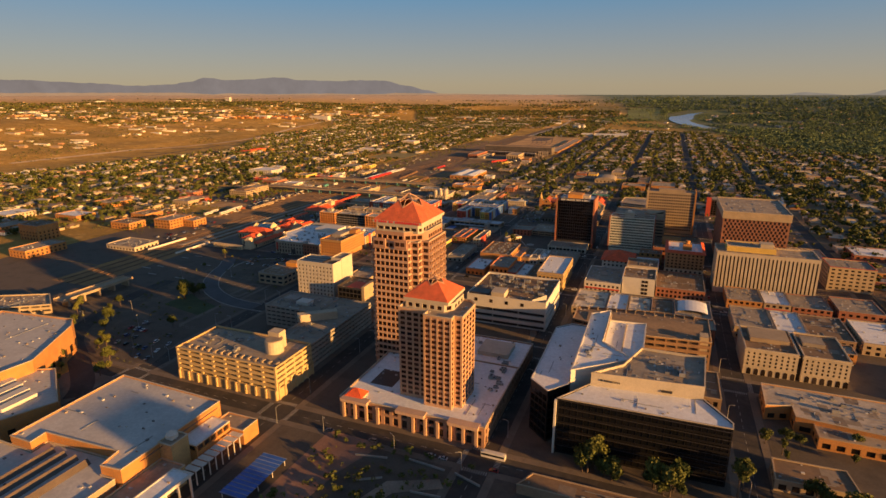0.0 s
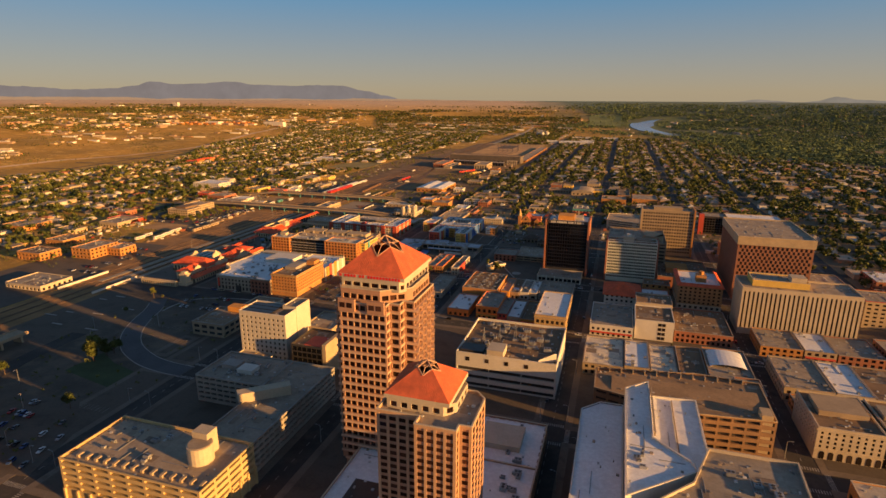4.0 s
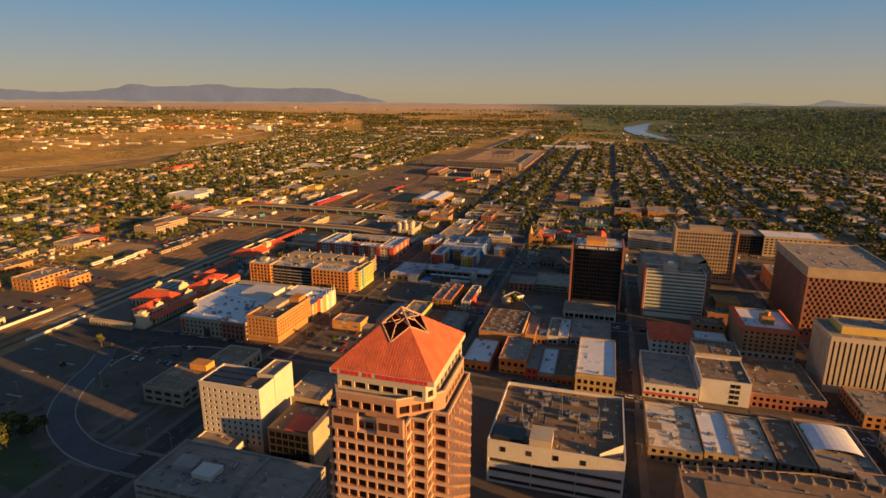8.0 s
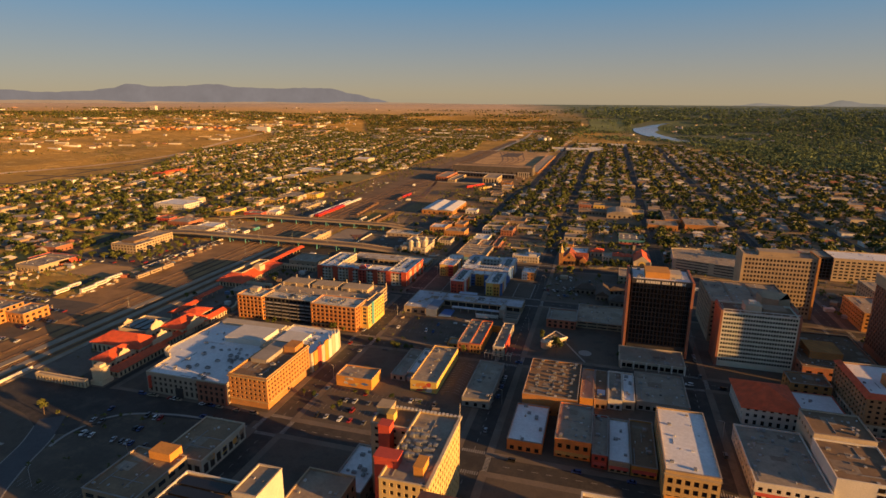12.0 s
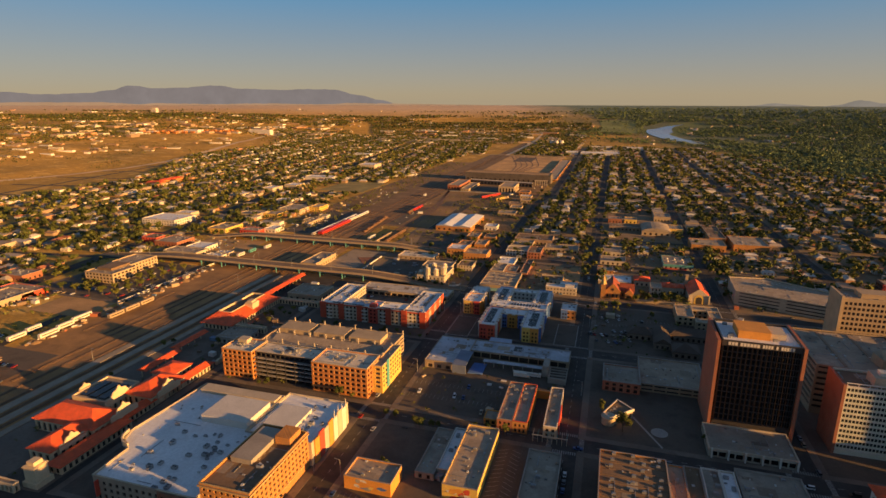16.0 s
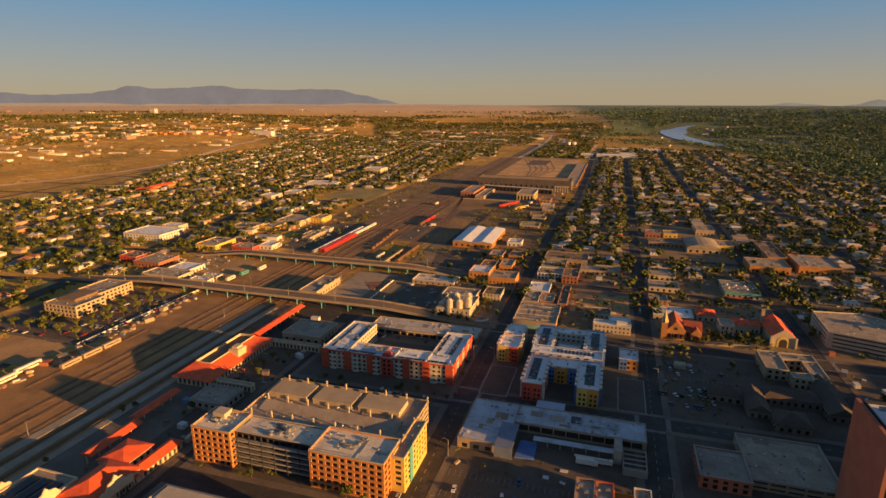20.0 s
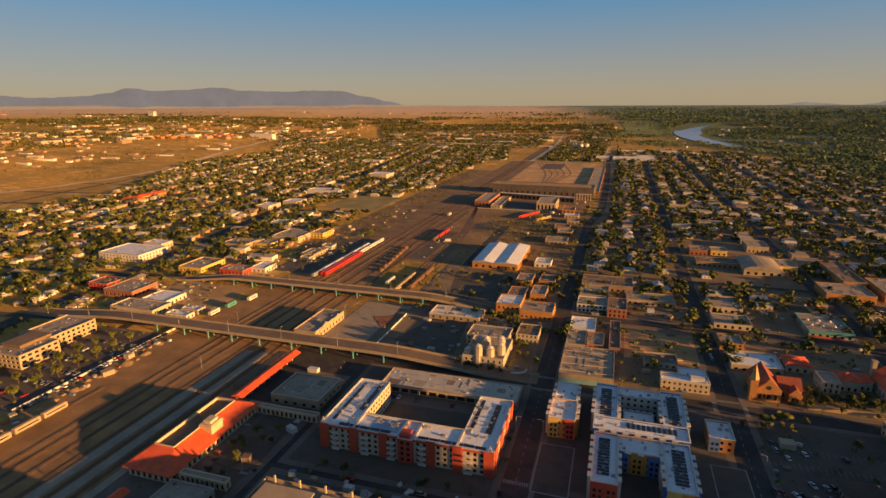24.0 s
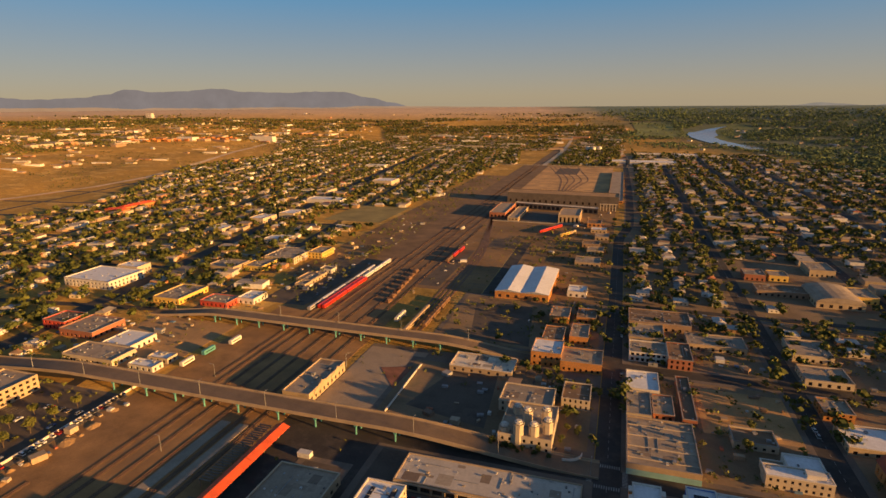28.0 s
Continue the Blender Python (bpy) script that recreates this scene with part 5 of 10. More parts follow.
for k in range(7):
    y = 232.5 + 5.5 * k
    part("column", Shape().box(-194 + 231 - 0.2, -194 + 231 + 0.8, y - 248.5 - 0.5, y - 248.5 + 0.5, 0.1, 9.2), GOLDC, t)
drum = [(-209 + 231 + 5.5 * math.cos(i * math.pi / 10), 250 - 248.5 + 5.5 * math.sin(i * math.pi / 10)) for i in range(20)]
part("stair_drum", Shape().prism(drum, 19.8, 28), CREAM, t, "round cream stair drum on the roof")
part("drum_roof", Shape().prism(inset(drum, 0.6), 28, 28.25), R_TAN, t)
part("machine_room", Shape().box(-215 + 231, -207 + 231, 252.5 - 248.5, 259 - 248.5, 20, 31), CREAM, t)
for k in range(14):
    part("roof_bracket", Shape().box(-262 + 231 + 5 * k, -260.6 + 231 + 5 * k, -14, -11, 20, 21.4), SAND, t)
scatter_units(-262, -222, 236, 262, 20, 8, 5, 1.0)

t = thing("city_building", -234, 315, 0, "grey concrete garage and office wing with rooftop vents", "parking garage")
for poly in (rect(-271, -226, 318, 350), rect(-226, -198, 270, 350)):
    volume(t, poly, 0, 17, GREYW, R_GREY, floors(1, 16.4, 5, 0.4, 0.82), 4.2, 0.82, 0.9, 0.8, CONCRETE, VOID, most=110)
penthouse(t, -262, -252, 330, 338, 16.2, 19, CONCRETE)
part("angled_screen", Shape().prism([(-231 + 234, 303 - 315), (-227 + 234, 299 - 315), (-206 + 234, 316 - 315), (-210 + 234, 321 - 315)], 16.2, 21.5), CREAM, t, "cream angled plant screen")
penthouse(t, -250, -240, 328, 336, 16.2, 18.6, WHITE)
scatter_units(-268, -228, 321, 347, 16.2, 14, 6, 0.9)
scatter_units(-222, -200, 285, 345, 16.2, 10, 7, 0.9)

t = thing("white_garage", -101, 411, 0, "white parking garage with dark horizontal slots and roof plant", "parking garage")
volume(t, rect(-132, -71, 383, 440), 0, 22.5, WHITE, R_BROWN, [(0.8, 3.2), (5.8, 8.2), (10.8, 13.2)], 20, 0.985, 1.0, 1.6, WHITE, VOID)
for k in range(4):
    part("upper_window", Shape().box(-126 + 101 + 12 * k, -123.5 + 101 + 12 * k, 382.9 - 411, 383.05 - 411, 17.2, 19.8), GLASS, t)
penthouse(t, -113, -103, 384, 396, 20.9, 25.5, BEIGE)
penthouse(t, -130, -116, 386, 396, 20.9, 22.9, DARKP, name="plant_screen")
part("ramp_wall", Shape().face((-82 + 101, 386 - 411, 21), (-72 + 101, 390 - 411, 21), (-72 + 101, 390 - 411, 26.5), (-82 + 101, 386 - 411, 22.5)), WHITE, t)
scatter_units(-130, -76, 398, 437, 20.9, 34, 8, 1.4)
for k in range(5):
    x, y = -120 + 9 * k, 402 + 6 * (k % 3)
    s = Shape()
    for a, b in ((0, 0), (1.6, 0), (1.6, 1.6), (0, 1.6)):
        s.tube((a, b, 0), (0.8, 0.8, 11 + k % 3), 0.09, sides=4)
    for z in (2.5, 5, 7.5):
        q = 1.6 * (1 - z / 12)
        o = (1.6 - q) / 2
        s.tube((o, o, z), (o + q, o, z), 0.06, sides=4).tube((o + q, o, z), (o + q, o + q, z), 0.06, sides=4).tube((o, o + q, z), (o, o, z), 0.06, sides=4)
    single("antenna_mast", s, STEEL, "grey steel lattice antenna mast on a roof", "antenna mast", place=(x, y, 20.9), group="roof masts")

# ---- west side: black glass block, white-roofed offices, brown garage ----
BLACKSP = paint("black_spandrel", (0.014, 0.013, 0.013), 0.35, 0.2)
t = thing("black_office", 0, 255, 0, "black glass office block with a white roof and thin pale bands", "office building")
volume(t, [(-37, 242), (39, 244), (39.5, 249), (27, 268), (27, 300), (-8, 300), (-8, 275), (-24, 262)], 0, 30, BLACKSP, R_WHITE, floors(0.6, 29.4, 7, 0.14, 0.9), 3.0, 0.93, 0.15, 0.7, BEIGE, BLACKG, most=260)
for k in range(1, 8):
    part("band", Shape().box(-36.8, 38.8, 241.75 - 255 + 0.1, 242.3 - 255 + 0.1, 0.6 + 4.115 * k - 0.42, 0.6 + 4.115 * k - 0.32), paint("bronze_trim", (0.05, 0.042, 0.038), 0.6, 0.15), t)
volume(t, [(-24, 261), (28, 266), (30, 300), (-2, 300), (-10, 276)], 29, 36.5, BEIGE, R_GREY, (), 0, 0, 0.3, 1.2, CREAM)
bars(t, -19.5, 32.6, 33.6, 261.2, [1.0, -0.4] + [0.55] * 10, 0.22, DARKP)
part("vent_slot", Shape().box(9, 14, 263.7 - 255, 264.7 - 255, 31, 32), DARKP, t)
scatter_units(0, 26, 270, 298, 35.3, 5, 9)

t = thing("white_offices", -28, 300, 0, "white-roofed angular office block with wedge wings", "office building")
volume(t, [(-53.5, 258), (-43, 248.5), (-34.5, 259), (-34.5, 337), (-45, 337), (-53.5, 328)], 0, 29, BLACKSP, R_WHITE, floors(0.6, 26, 6, 0.14, 0.9), 3.0, 0.93, 0.15, 0.5, WHITE, BLACKG, most=60)
volume(t, [(-34, 261), (-8, 283), (-8, 288), (-23, 302), (-23, 352), (-34, 342)], 0, 36, WHITE, R_WHITE, (), 0, 0, 0.3, 0.8, WHITE)
volume(t, [(-23, 302), (-8, 285), (-1, 292), (-1, 348), (-23, 346)], 0, 31.5, WHITE, R_WHITE, (), 0, 0, 0.3, 0.8, WHITE)
part("roof_ridge", Shape().box(-22.4 + 28, -21.8 + 28, 304 - 300, 344 - 300, 35.3, 37.2).box(-12.6 + 28, -12.2 + 28, 0, 44, 30.8, 31.6), TAN, t)
part("pylon", Shape().box(-38.2 + 28, -37.2 + 28, 240.6 - 300, 242.6 - 300, 0, 29), WHITE, t)
scatter_units(-33, -25, 272, 300, 35.2, 6, 10, 0.9)

R_DECK = paint("brown_deck", (0.30, 0.20, 0.115), 0.9, 0.2, 0.07, 0.7, stain=(0.15, (0.22, 0.15, 0.09)))
t = thing("brown_garage", -5, 380, 0, "brown concrete parking garage with open decks", "parking garage")
volume(t, [(-49, 366), (-2, 354), (38, 358), (38, 398), (6, 400), (-49, 390)], 0, 21, paint("dark_brown_concrete", (0.26, 0.15, 0.085), 0.85, 0.16), R_DECK, floors(1, 20.5, 5, 0.4, 0.85), 6.5, 0.85, 1.2, 1.0, TAN, VOID, most=110)
for k in range(13):
    part("roof_fin", Shape().box(-48 + 5 + 6.4 * k, -47.4 + 5 + 6.4 * k, 388 - 380 + k * 0.6, 391 - 380 + k * 0.6, 20, 22.2), TAN, t)
part("stair_tower", Shape().box(36, 41, 358 - 380, 366 - 380, 0, 23.5), SAND, t)
part("sloped_deck", Shape().face((-40 + 5, 368 - 380, 20.1), (34 + 5, 372 - 380, 20.1), (34 + 5, 385 - 380, 21.4), (-40 + 5, 382 - 380, 21.4)), R_DECK, t)
t = thing("low_building", 31, 322, 0, "low brown flat-roofed annex beside the street", "building")
volume(t, rect(22, 41, 305, 338), 0, 11, BROWN, R_BROWN, [(1.5, 4), (6, 9)], 5, 0.5, 0.3, 0.8, TAN)

t = thing("old_courthouse", 82, 385, 0, "cream stone courthouse with arched base and tall windows", "building")
CH_ROWS = [(6.4, 7.9), (8.9, 10.4), (11.4, 12.9), (13.9, 15.2)]
for x0, x1 in ((58, 87), (89.5, 114)):
    volume(t, rect(x0, x1, 366, 404), 0, 17.6, CREAM, R_BROWN, CH_ROWS, 3.1, 0.36, 0.35, 1.0, CREAM, GLASS, most=110)
    part("cornice", Shape().box(x0 - 82.6, x1 - 81.4, 365.5 - 385, 366 - 385, 15.8, 16.5).box(x0 - 82.4, x1 - 81.6, 365.7 - 385, 366 - 385, 5.4, 5.8), CREAM, t)
    for k in range(int((x1 - x0) / 4.0)):
        xa = x0 + 2.2 + 4.0 * k
        arch = [(xa + 1.2 + 1.2 * math.cos(math.pi * i / 8), 3.4 + 1.2 * math.sin(math.pi * i / 8)) for i in range(9)] + [(xa, 0.3), (xa + 2.4, 0.3)]
        a = Shape().face(*[(px - 82, 365.93 - 385, pz) for px, pz in arch])
        part("arched_window", a, GLASS, t, "dark arched window")
part("link", Shape().box(87 - 82, 89.5 - 82, 368 - 385, 404 - 385, 0, 16.4), GLASS, t, "dark recessed link between two wings")
penthouse(t, 62, 84, 380, 398, 16.6, 19.4, TAN)
penthouse(t, 92, 104, 384, 396, 16.6, 18.8, R_GREY)
t = thing("low_building", 95, 318, 0, "long flat-roofed tan building with skylight domes", "building")
volume(t, [(63, 312), (76, 316), (76, 305), (128, 300), (135, 338), (64, 338)], 0, 9, BRICK_O, paint("mottled_roof", (0.50, 0.43, 0.34), 0.9, 0.2, 0.08, 0.6, stain=(0.12, (0.36, 0.29, 0.22))), [(1, 4)], 8, 0.6, 0.4, 0.6, CREAM)
volume(t, rect(84, 128, 292, 306), 0, 7, BRICK_O, R_TAN, [(1, 4)], 6, 0.6, 0.4, 0.6, TAN)
scatter_units(80, 125, 312, 334, 8.4, 5, 12)
t = thing("low_building", 75, 258, 0, "low brown roofed pavilion behind street trees", "building")
volume(t, [(59, 250), (92, 251), (90, 268), (60, 267)], 0, 6, TAN, R_BROWN, [(1, 4)], 5, 0.6, 0.3, 0.5, TAN)
t = thing("low_wall_building", -12, 214, 0, "long low brown-roofed hall beside the street", "building")
volume(t, [(-47, 206), (20, 206), (20, 216), (-42, 216)], 0, 5, BROWN, R_BROWN, (), 0, 0, 0.3, 0.5, TAN)

# civic plaza in the foreground
plaza = thing("plaza_pavilion", -160, 170, 0, "bright blue ribbed shade canopy over a plaza court", "canopy")
BLUE_ROOF = ribbed("blue_sheet", (0.03, 0.13, 0.50), 0, 1.2, 0.4)
part("canopy_roof", Shape().box(-6.5, 6.5, -15, 15, 3.4, 3.6), BLUE_ROOF, plaza)
for k in range(13):
    part("rib", Shape().box(-6.8, 6.8, -14.9 + 2.47 * k, -14.7 + 2.47 * k, 3.6, 3.75), STEEL, plaza)
for sx in (-6, 6):
    for sy in (-14, -5, 5, 14):
        part("post", Shape().tube((sx, sy, 0.1), (sx, sy, 3.4), 0.16), WHITE, plaza)
ROSE_PAVING = paint("rose_paving", (0.30, 0.165, 0.115), 0.88, 0.25, 0.06, 0.8, stain=(0.1, (0.20, 0.125, 0.09)))
SANDY = paint("pale_gravel", (0.34, 0.255, 0.185), 0.95, 0.3, 0.05, 0.8)
single("plaza_paving", Shape().prism([(-152, 150), (-150, 217), (-118, 216), (-128, 190), (-134, 150)], -0.1, 0.23), ROSE_PAVING, "rose-brown plaza paving by the street corner", "paving", "structure")
single("plaza_path", Shape().prism([(-100, 150), (-112, 172), (-104, 192), (-82, 202), (-78, 197), (-98, 186), (-104, 172), (-92, 150)], -0.1, 0.24), SANDY, "pale curving gravel path between shrubs", "path", "structure")
single("plaza_path", Shape().prism([(-72, 160), (-92, 178), (-60, 188), (-52, 172)], -0.1, 0.24), SANDY, "pale worn gravel patch between shrubs", "path", "structure")
for wx, wy, wl, wt in ((-119, 205, 16, 0.2), (-92, 209, 20, -0.08), (-70, 206, 14, -0.3), (-112, 190, 12, 0.5), (-84, 190, 14, 0.1)):
    w = single("garden_wall", Shape().box(-wl / 2, wl / 2, -0.25, 0.25, 0.1, 1.0).box(-wl / 2 - 0.08, wl / 2 + 0.08, -0.33, 0.33, 1.0, 1.12), CONCRETE, "low pale concrete garden wall on a plaza", "wall", place=(wx, wy, 0), group="plaza garden walls")
    w.rotation_euler[2] = wt

# unseen office blocks, added west of the plaza to shade the foreground streets
t = thing("office_building", 216, 74, 0, "unseen tan office tower west of the plaza, added for its shade", "office building")
volume(t, rect(200, 232, 62, 88), 0, 80, SAND, R_TAN, floors(3, 78, 19, 0.25, 0.75), 4, 0.6, 0.3, 1.0, CREAM, GLASS, most=0)
volume(t, rect(194, 240, -10, 61.8), 0, 50, TAN, R_TAN, floors(3, 49, 12, 0.3, 0.75), 4, 0.6, 0.3, 1.0, CREAM, GLASS, most=0)
volume(t, rect(194, 240, 88.2, 150), 0, 46, TAN, R_TAN, floors(3, 45, 11, 0.3, 0.75), 4, 0.6, 0.3, 1.0, CREAM, GLASS, most=0)


# ---- hotel, theatre block, station ----
HOTELW = paint("hotel_white", (0.60, 0.54, 0.44), 0.8, 0.08)
t = thing("hotel", -262, 386, 0, "white ten-storey hotel with small square windows", "hotel")
volume(t, rect(-279, -244, 371, 391), 0, 36, HOTELW, R_BROWN, floors(4, 33.5, 9, 0.28, 0.78), 3.4, 0.4, 0.35, 1.0, WHITE, GLASS, plain=(1,), most=100)
volume(t, rect(-253.8, -243.6, 384, 401), 0, 37.4, HOTELW, R_TAN, floors(30, 36, 2, 0.4, 0.7), 5, 0.25, 0.3, 0.6, CREAM, GLASS, plain=(0, 1))
for k in range(3):
    part("roof_panel", Shape().box(-277 + 262, -256 + 262, 373 - 386 + 5.6 * k, 377.6 - 386 + 5.6 * k, 35.1, 35.8), BLACKSP, t, "dark glossy roof panel")
volume(t, rect(-278, -253.5, 361, 370.8), 0, 8, HOTELW, R_TAN, [(1, 3.4)], 4, 0.5, 0.4, 0.6, CREAM, GLASS, most=8)
t = thing("hotel_annex", -237, 408, 0, "tan flat-roofed hotel annex with a black glass front", "building")
volume(t, rect(-248, -226, 398, 428), 0, 18, TAN, R_TAN, [(2, 5), (7, 10), (12, 15)], 5, 0.5, 0.3, 0.8, SAND)
volume(t, rect(-236, -214, 364, 390), 0, 21, DARKP, R_BROWN, floors(1, 20, 5, 0.15, 0.9), 3.5, 0.9, 0.15, 0.8, DARKP, BLACKG, most=60)
part("red_canopy", Shape().box(-228 + 237, -216 + 237, 366 - 408, 380 - 408, 20.2, 20.8), REDP, t)
part("side_wall", Shape().box(-214 + 237, -211.5 + 237, 364 - 408, 390 - 408, 0, 23), SAND, t)

t = thing("mural_building", -326, 432, 0, "low grey building with a mural wall and flat roofs", "building")
volume(t, rect(-342, -314, 396, 428), 0, 10.5, TAN, R_DECK, [(2, 4), (6, 8.4)], 6, 0.7, 0.3, 0.7, CONCRETE, GLASS_B)
volume(t, rect(-330, -306, 428, 462), 0, 9, BEIGE, R_DECK, [(1, 6)], 5, 0.7, 0.3, 0.6, CREAM)
part("stair_cabin", Shape().box(-330 + 326, -318 + 326, 422 - 432, 430 - 432, 10, 14), ORANGEP, t)

t = thing("theatre_block", -343, 528, 0, "white-roofed cinema block with an orange brick corner building", "theatre")
STONE = paint("grey_tan_stone", (0.40, 0.32, 0.23), 0.85, 0.14)
volume(t, [(-393, 487), (-336.2, 487), (-336.2, 538.2), (-346.9, 538.2), (-346.9, 575), (-401, 575), (-405, 522), (-402, 514), (-394, 508)], 0, 14, STONE, R_WHITE, [(1.4, 4.6), (6.0, 8.0), (9.4, 11.4)], 3.6, 0.5, 0.4, 0.9, CREAM, GLASS, most=70)
volume(t, rect(-356, -336.3, 486.2, 486.95), 0, 13.4, BRICK_R, None, [(1.4, 4.6), (6.0, 8.0), (9.4, 11.4)], 3.6, 0.5, 0.3, 0.2, None, GLASS, most=15, cap_w=0.2)
part("entrance_arch", Shape().prism([(-372 + 343 + 5 * i, 486.2 - 528) for i in range(2)] + [(-367 + 343, 487 - 528), (-372 + 343, 487 - 528)], 0.2, 6), DARKP, t, "dark arched entrance")
volume(t, rect(-346.8, -309, 538.4, 580), 0, 13.5, CREAM, R_WHITE, [(1, 5)], 6, 0.5, 0.4, 0.9, CREAM, plain=(1,))
volume(t, rect(-336, -310.5, 490, 538.2), 0, 20, BRICK_O, R_BROWN, floors(4.5, 18.4, 5, 0.22, 0.74), 3.1, 0.5, 0.4, 1.1, BRICK_Y, GLASS, most=170)
part("cornice", Shape().box(-336.5 + 343, -310 + 343, 489.3 - 528, 490 - 528, 18.3, 19.1).box(-310.5 + 343, -309.8 + 343, 489.3 - 528, 538.4 - 528, 18.3, 19.1), BRICK_Y, t)
part("base_course", Shape().box(-336.3 + 343, -310.2 + 343, 489.7 - 528, 490 - 528, 3.9, 4.4).box(-310.5 + 343, -310.2 + 343, 489.7 - 528, 538.4 - 528, 3.9, 4.4), BRICK_Y, t)
penthouse(t, -333, -322, 508, 534, 18.9, 21.5, GREYW, name="roof_cabin")
penthouse(t, -321, -313, 526, 536, 18.9, 23, BRICK_O, name="roof_cabin")
penthouse(t, -376, -348, 540, 562, 13.1, 17, WHITE, name="screen_box")
penthouse(t, -342, -324, 543, 566, 12.6, 14.6, WHITE, name="screen_box")
penthouse(t, -398, -348, 566, 573, 13.1, 15.2, CREAM, name="screen_box")
part("curved_parapet", Shape().prism([(-395 + 343 - 10 * math.cos(i * 0.2618), 520 - 528 - 11 * math.sin(i * 0.2618)) for i in range(7)] + [(-395 + 343, 510 - 528)] + [(-395 + 343 - 9.2 * math.cos(i * 0.2618), 520 - 528 - 10.2 * math.sin(i * 0.2618)) for i in reversed(range(7))], 12.8, 15.6), CREAM, t)
part("blade_sign", Shape().box(-390.4 + 343, -389.8 + 343, 485 - 528, 487 - 528, 4, 12), REDP, t, "red upright sign with no legible words")
for k in range(7):
    y = 541 + 5 * k
    part("facade_panel", Shape().box(-309 + 343, -308.2 + 343, y - 528, y + 4.6 - 528, 0.2, 13.8 + (1.2 if k % 2 else 0)), (ORANGEP, REDP, CREAM, ORANGEP, WHITE, CREAM, WHITE)[k], t)
for k in range(4):
    part("spire", Shape().tube((-308.6 + 343, 563 - 528 + 4.5 * k, 13), (-308.6 + 343, 563 - 528 + 4.5 * k, 18.5), 0.5, 0.05, 6), WHITE, t)
scatter_units(-388, -345, 484, 535, 13.1, 30, 13, 1.0)
scatter_units(-336, -308, 545, 575, 12.6, 8, 14, 1.0)
scatter_units(-338, -314, 498, 536, 18.4, 5, 15, 1.0)


def mission_gable(parent, x, y0, y1, z0, z1, material, thick=0.7):
    """A wall standing along y whose top steps up in curves to the middle."""
    ox, oy = parent.location.x, parent.location.y
    prof = [(0, 0), (0, 0.35), (0.12, 0.45), (0.2, 0.4), (0.3, 0.72), (0.42, 0.78), (0.5, 1.0), (0.58, 0.78), (0.7, 0.72), (0.8, 0.4), (0.88, 0.45), (1, 0.35), (1, 0)]
    s = Shape()
    pts = [(y0 + (y1 - y0) * u - oy, z0 + (z1 - z0) * w) for u, w in prof]
    a, b = x - ox, x - ox + thick
    s.face(*[(b, y, z) for y, z in pts]).face(*[(a, y, z) for y, z in reversed(pts)])
    for (ya, za), (yb, zb) in zip(pts, pts[1:]):
        s.face((a, ya, za), (b, ya, za), (b, yb, zb), (a, yb, zb))
    part("gable", s, material, parent, "curved mission-style parapet")


STATION = paint("station_stucco", (0.66, 0.52, 0.33), 0.85, 0.12)


def station_hall(label, x0, x1, y0, y1, eave, ridge, along, arches=True, flat=None, name="station_hall"):
    t = thing(name, (x0 + x1) / 2, (y0 + y1) / 2, 0, label, "station")
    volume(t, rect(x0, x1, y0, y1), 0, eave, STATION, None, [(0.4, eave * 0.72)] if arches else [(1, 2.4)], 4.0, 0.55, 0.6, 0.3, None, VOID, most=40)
    hip(t, x0, x1, y0, y1, eave, ridge, along, TILE_X, TILE_Y, 1.0)
    if flat:
        fx0, fx1, fy0, fy1 = flat
        penthouse(t, fx0, fx1, fy0, fy1, eave, ridge + 0.4, STATION, name="roof_well")
    return t


a = station_hall("cream station hall under a red tile hip roof", -452, -437, 501, 527, 7.5, 11.4, "y")
mission_gable(a, -436.8, 505, 521, 5, 12.5, STATION)
single("corner_tower", Shape().box(-434, -427, 485, 492, 0, 11).box(-434.4, -426.6, 484.6, 492.4, 10.2, 10.7).box(-432.8, -428.2, 486.2, 490.8, 11, 13).box(-435, -426, 484, 493, 0, 3), STATION, "square cream stepped tower at the station corner", "tower")
arc = thing("arcade_wall", -454, 480.5, 0, "long cream arcade wall with a row of arches", "wall")
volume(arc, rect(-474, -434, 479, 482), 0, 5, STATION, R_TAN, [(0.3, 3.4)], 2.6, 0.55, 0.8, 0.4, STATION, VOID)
b = station_hall("wide station hall with red tile hip roof", -476, -434, 523, 543, 7.6, 13.4, "x")
mission_gable(b, -432.5, 533, 552, 5, 14.5, STATION)
mission_gable(b, -476.5, 548, 564, 5, 12.5, STATION)
w = thing("station_wing", -462, 557, 0, "flat-topped station wing with dark roof lights and curved gables", "station")
volume(w, rect(-475, -450, 546, 572), 0, 9, STATION, R_GREY, [(1, 5)], 4, 0.5, 0.5, 0.8, STATION, VOID, most=16)
for k in range(3):
    part("roof_light", Shape().box(-10 + 7 * k, -5 + 7 * k, -8, 10, 8.2, 8.9), BLACKG, w, "dark glazed roof light")
mission_gable(w, -449.5, 545, 567, 5, 15, STATION)
c = station_hall("cream station wing with red tile hip roof", -449, -430, 560, 588, 7.6, 12.4, "y")
mission_gable(c, -429.4, 564, 583, 4.5, 14, STATION)
station_hall("low end wing of the station under red tiles", -456, -440, 588, 606, 6.5, 9.6, "y")
arcade = thing("arcade", -430, 548, 0, "dark red sloped arcade roof on cream arches", "arcade")
volume(arcade, rect(-434, -425, 496, 540), 0, 4.6, STATION, None, [(0.3, 3.4)], 3.2, 0.6, 0.7, 0.3, None, VOID, most=30)
volume(arcade, rect(-437, -430, 540, 616), 0, 4.2, STATION, None, [(0.3, 3.2)], 3.2, 0.6, 0.7, 0.3, None, VOID, most=30)
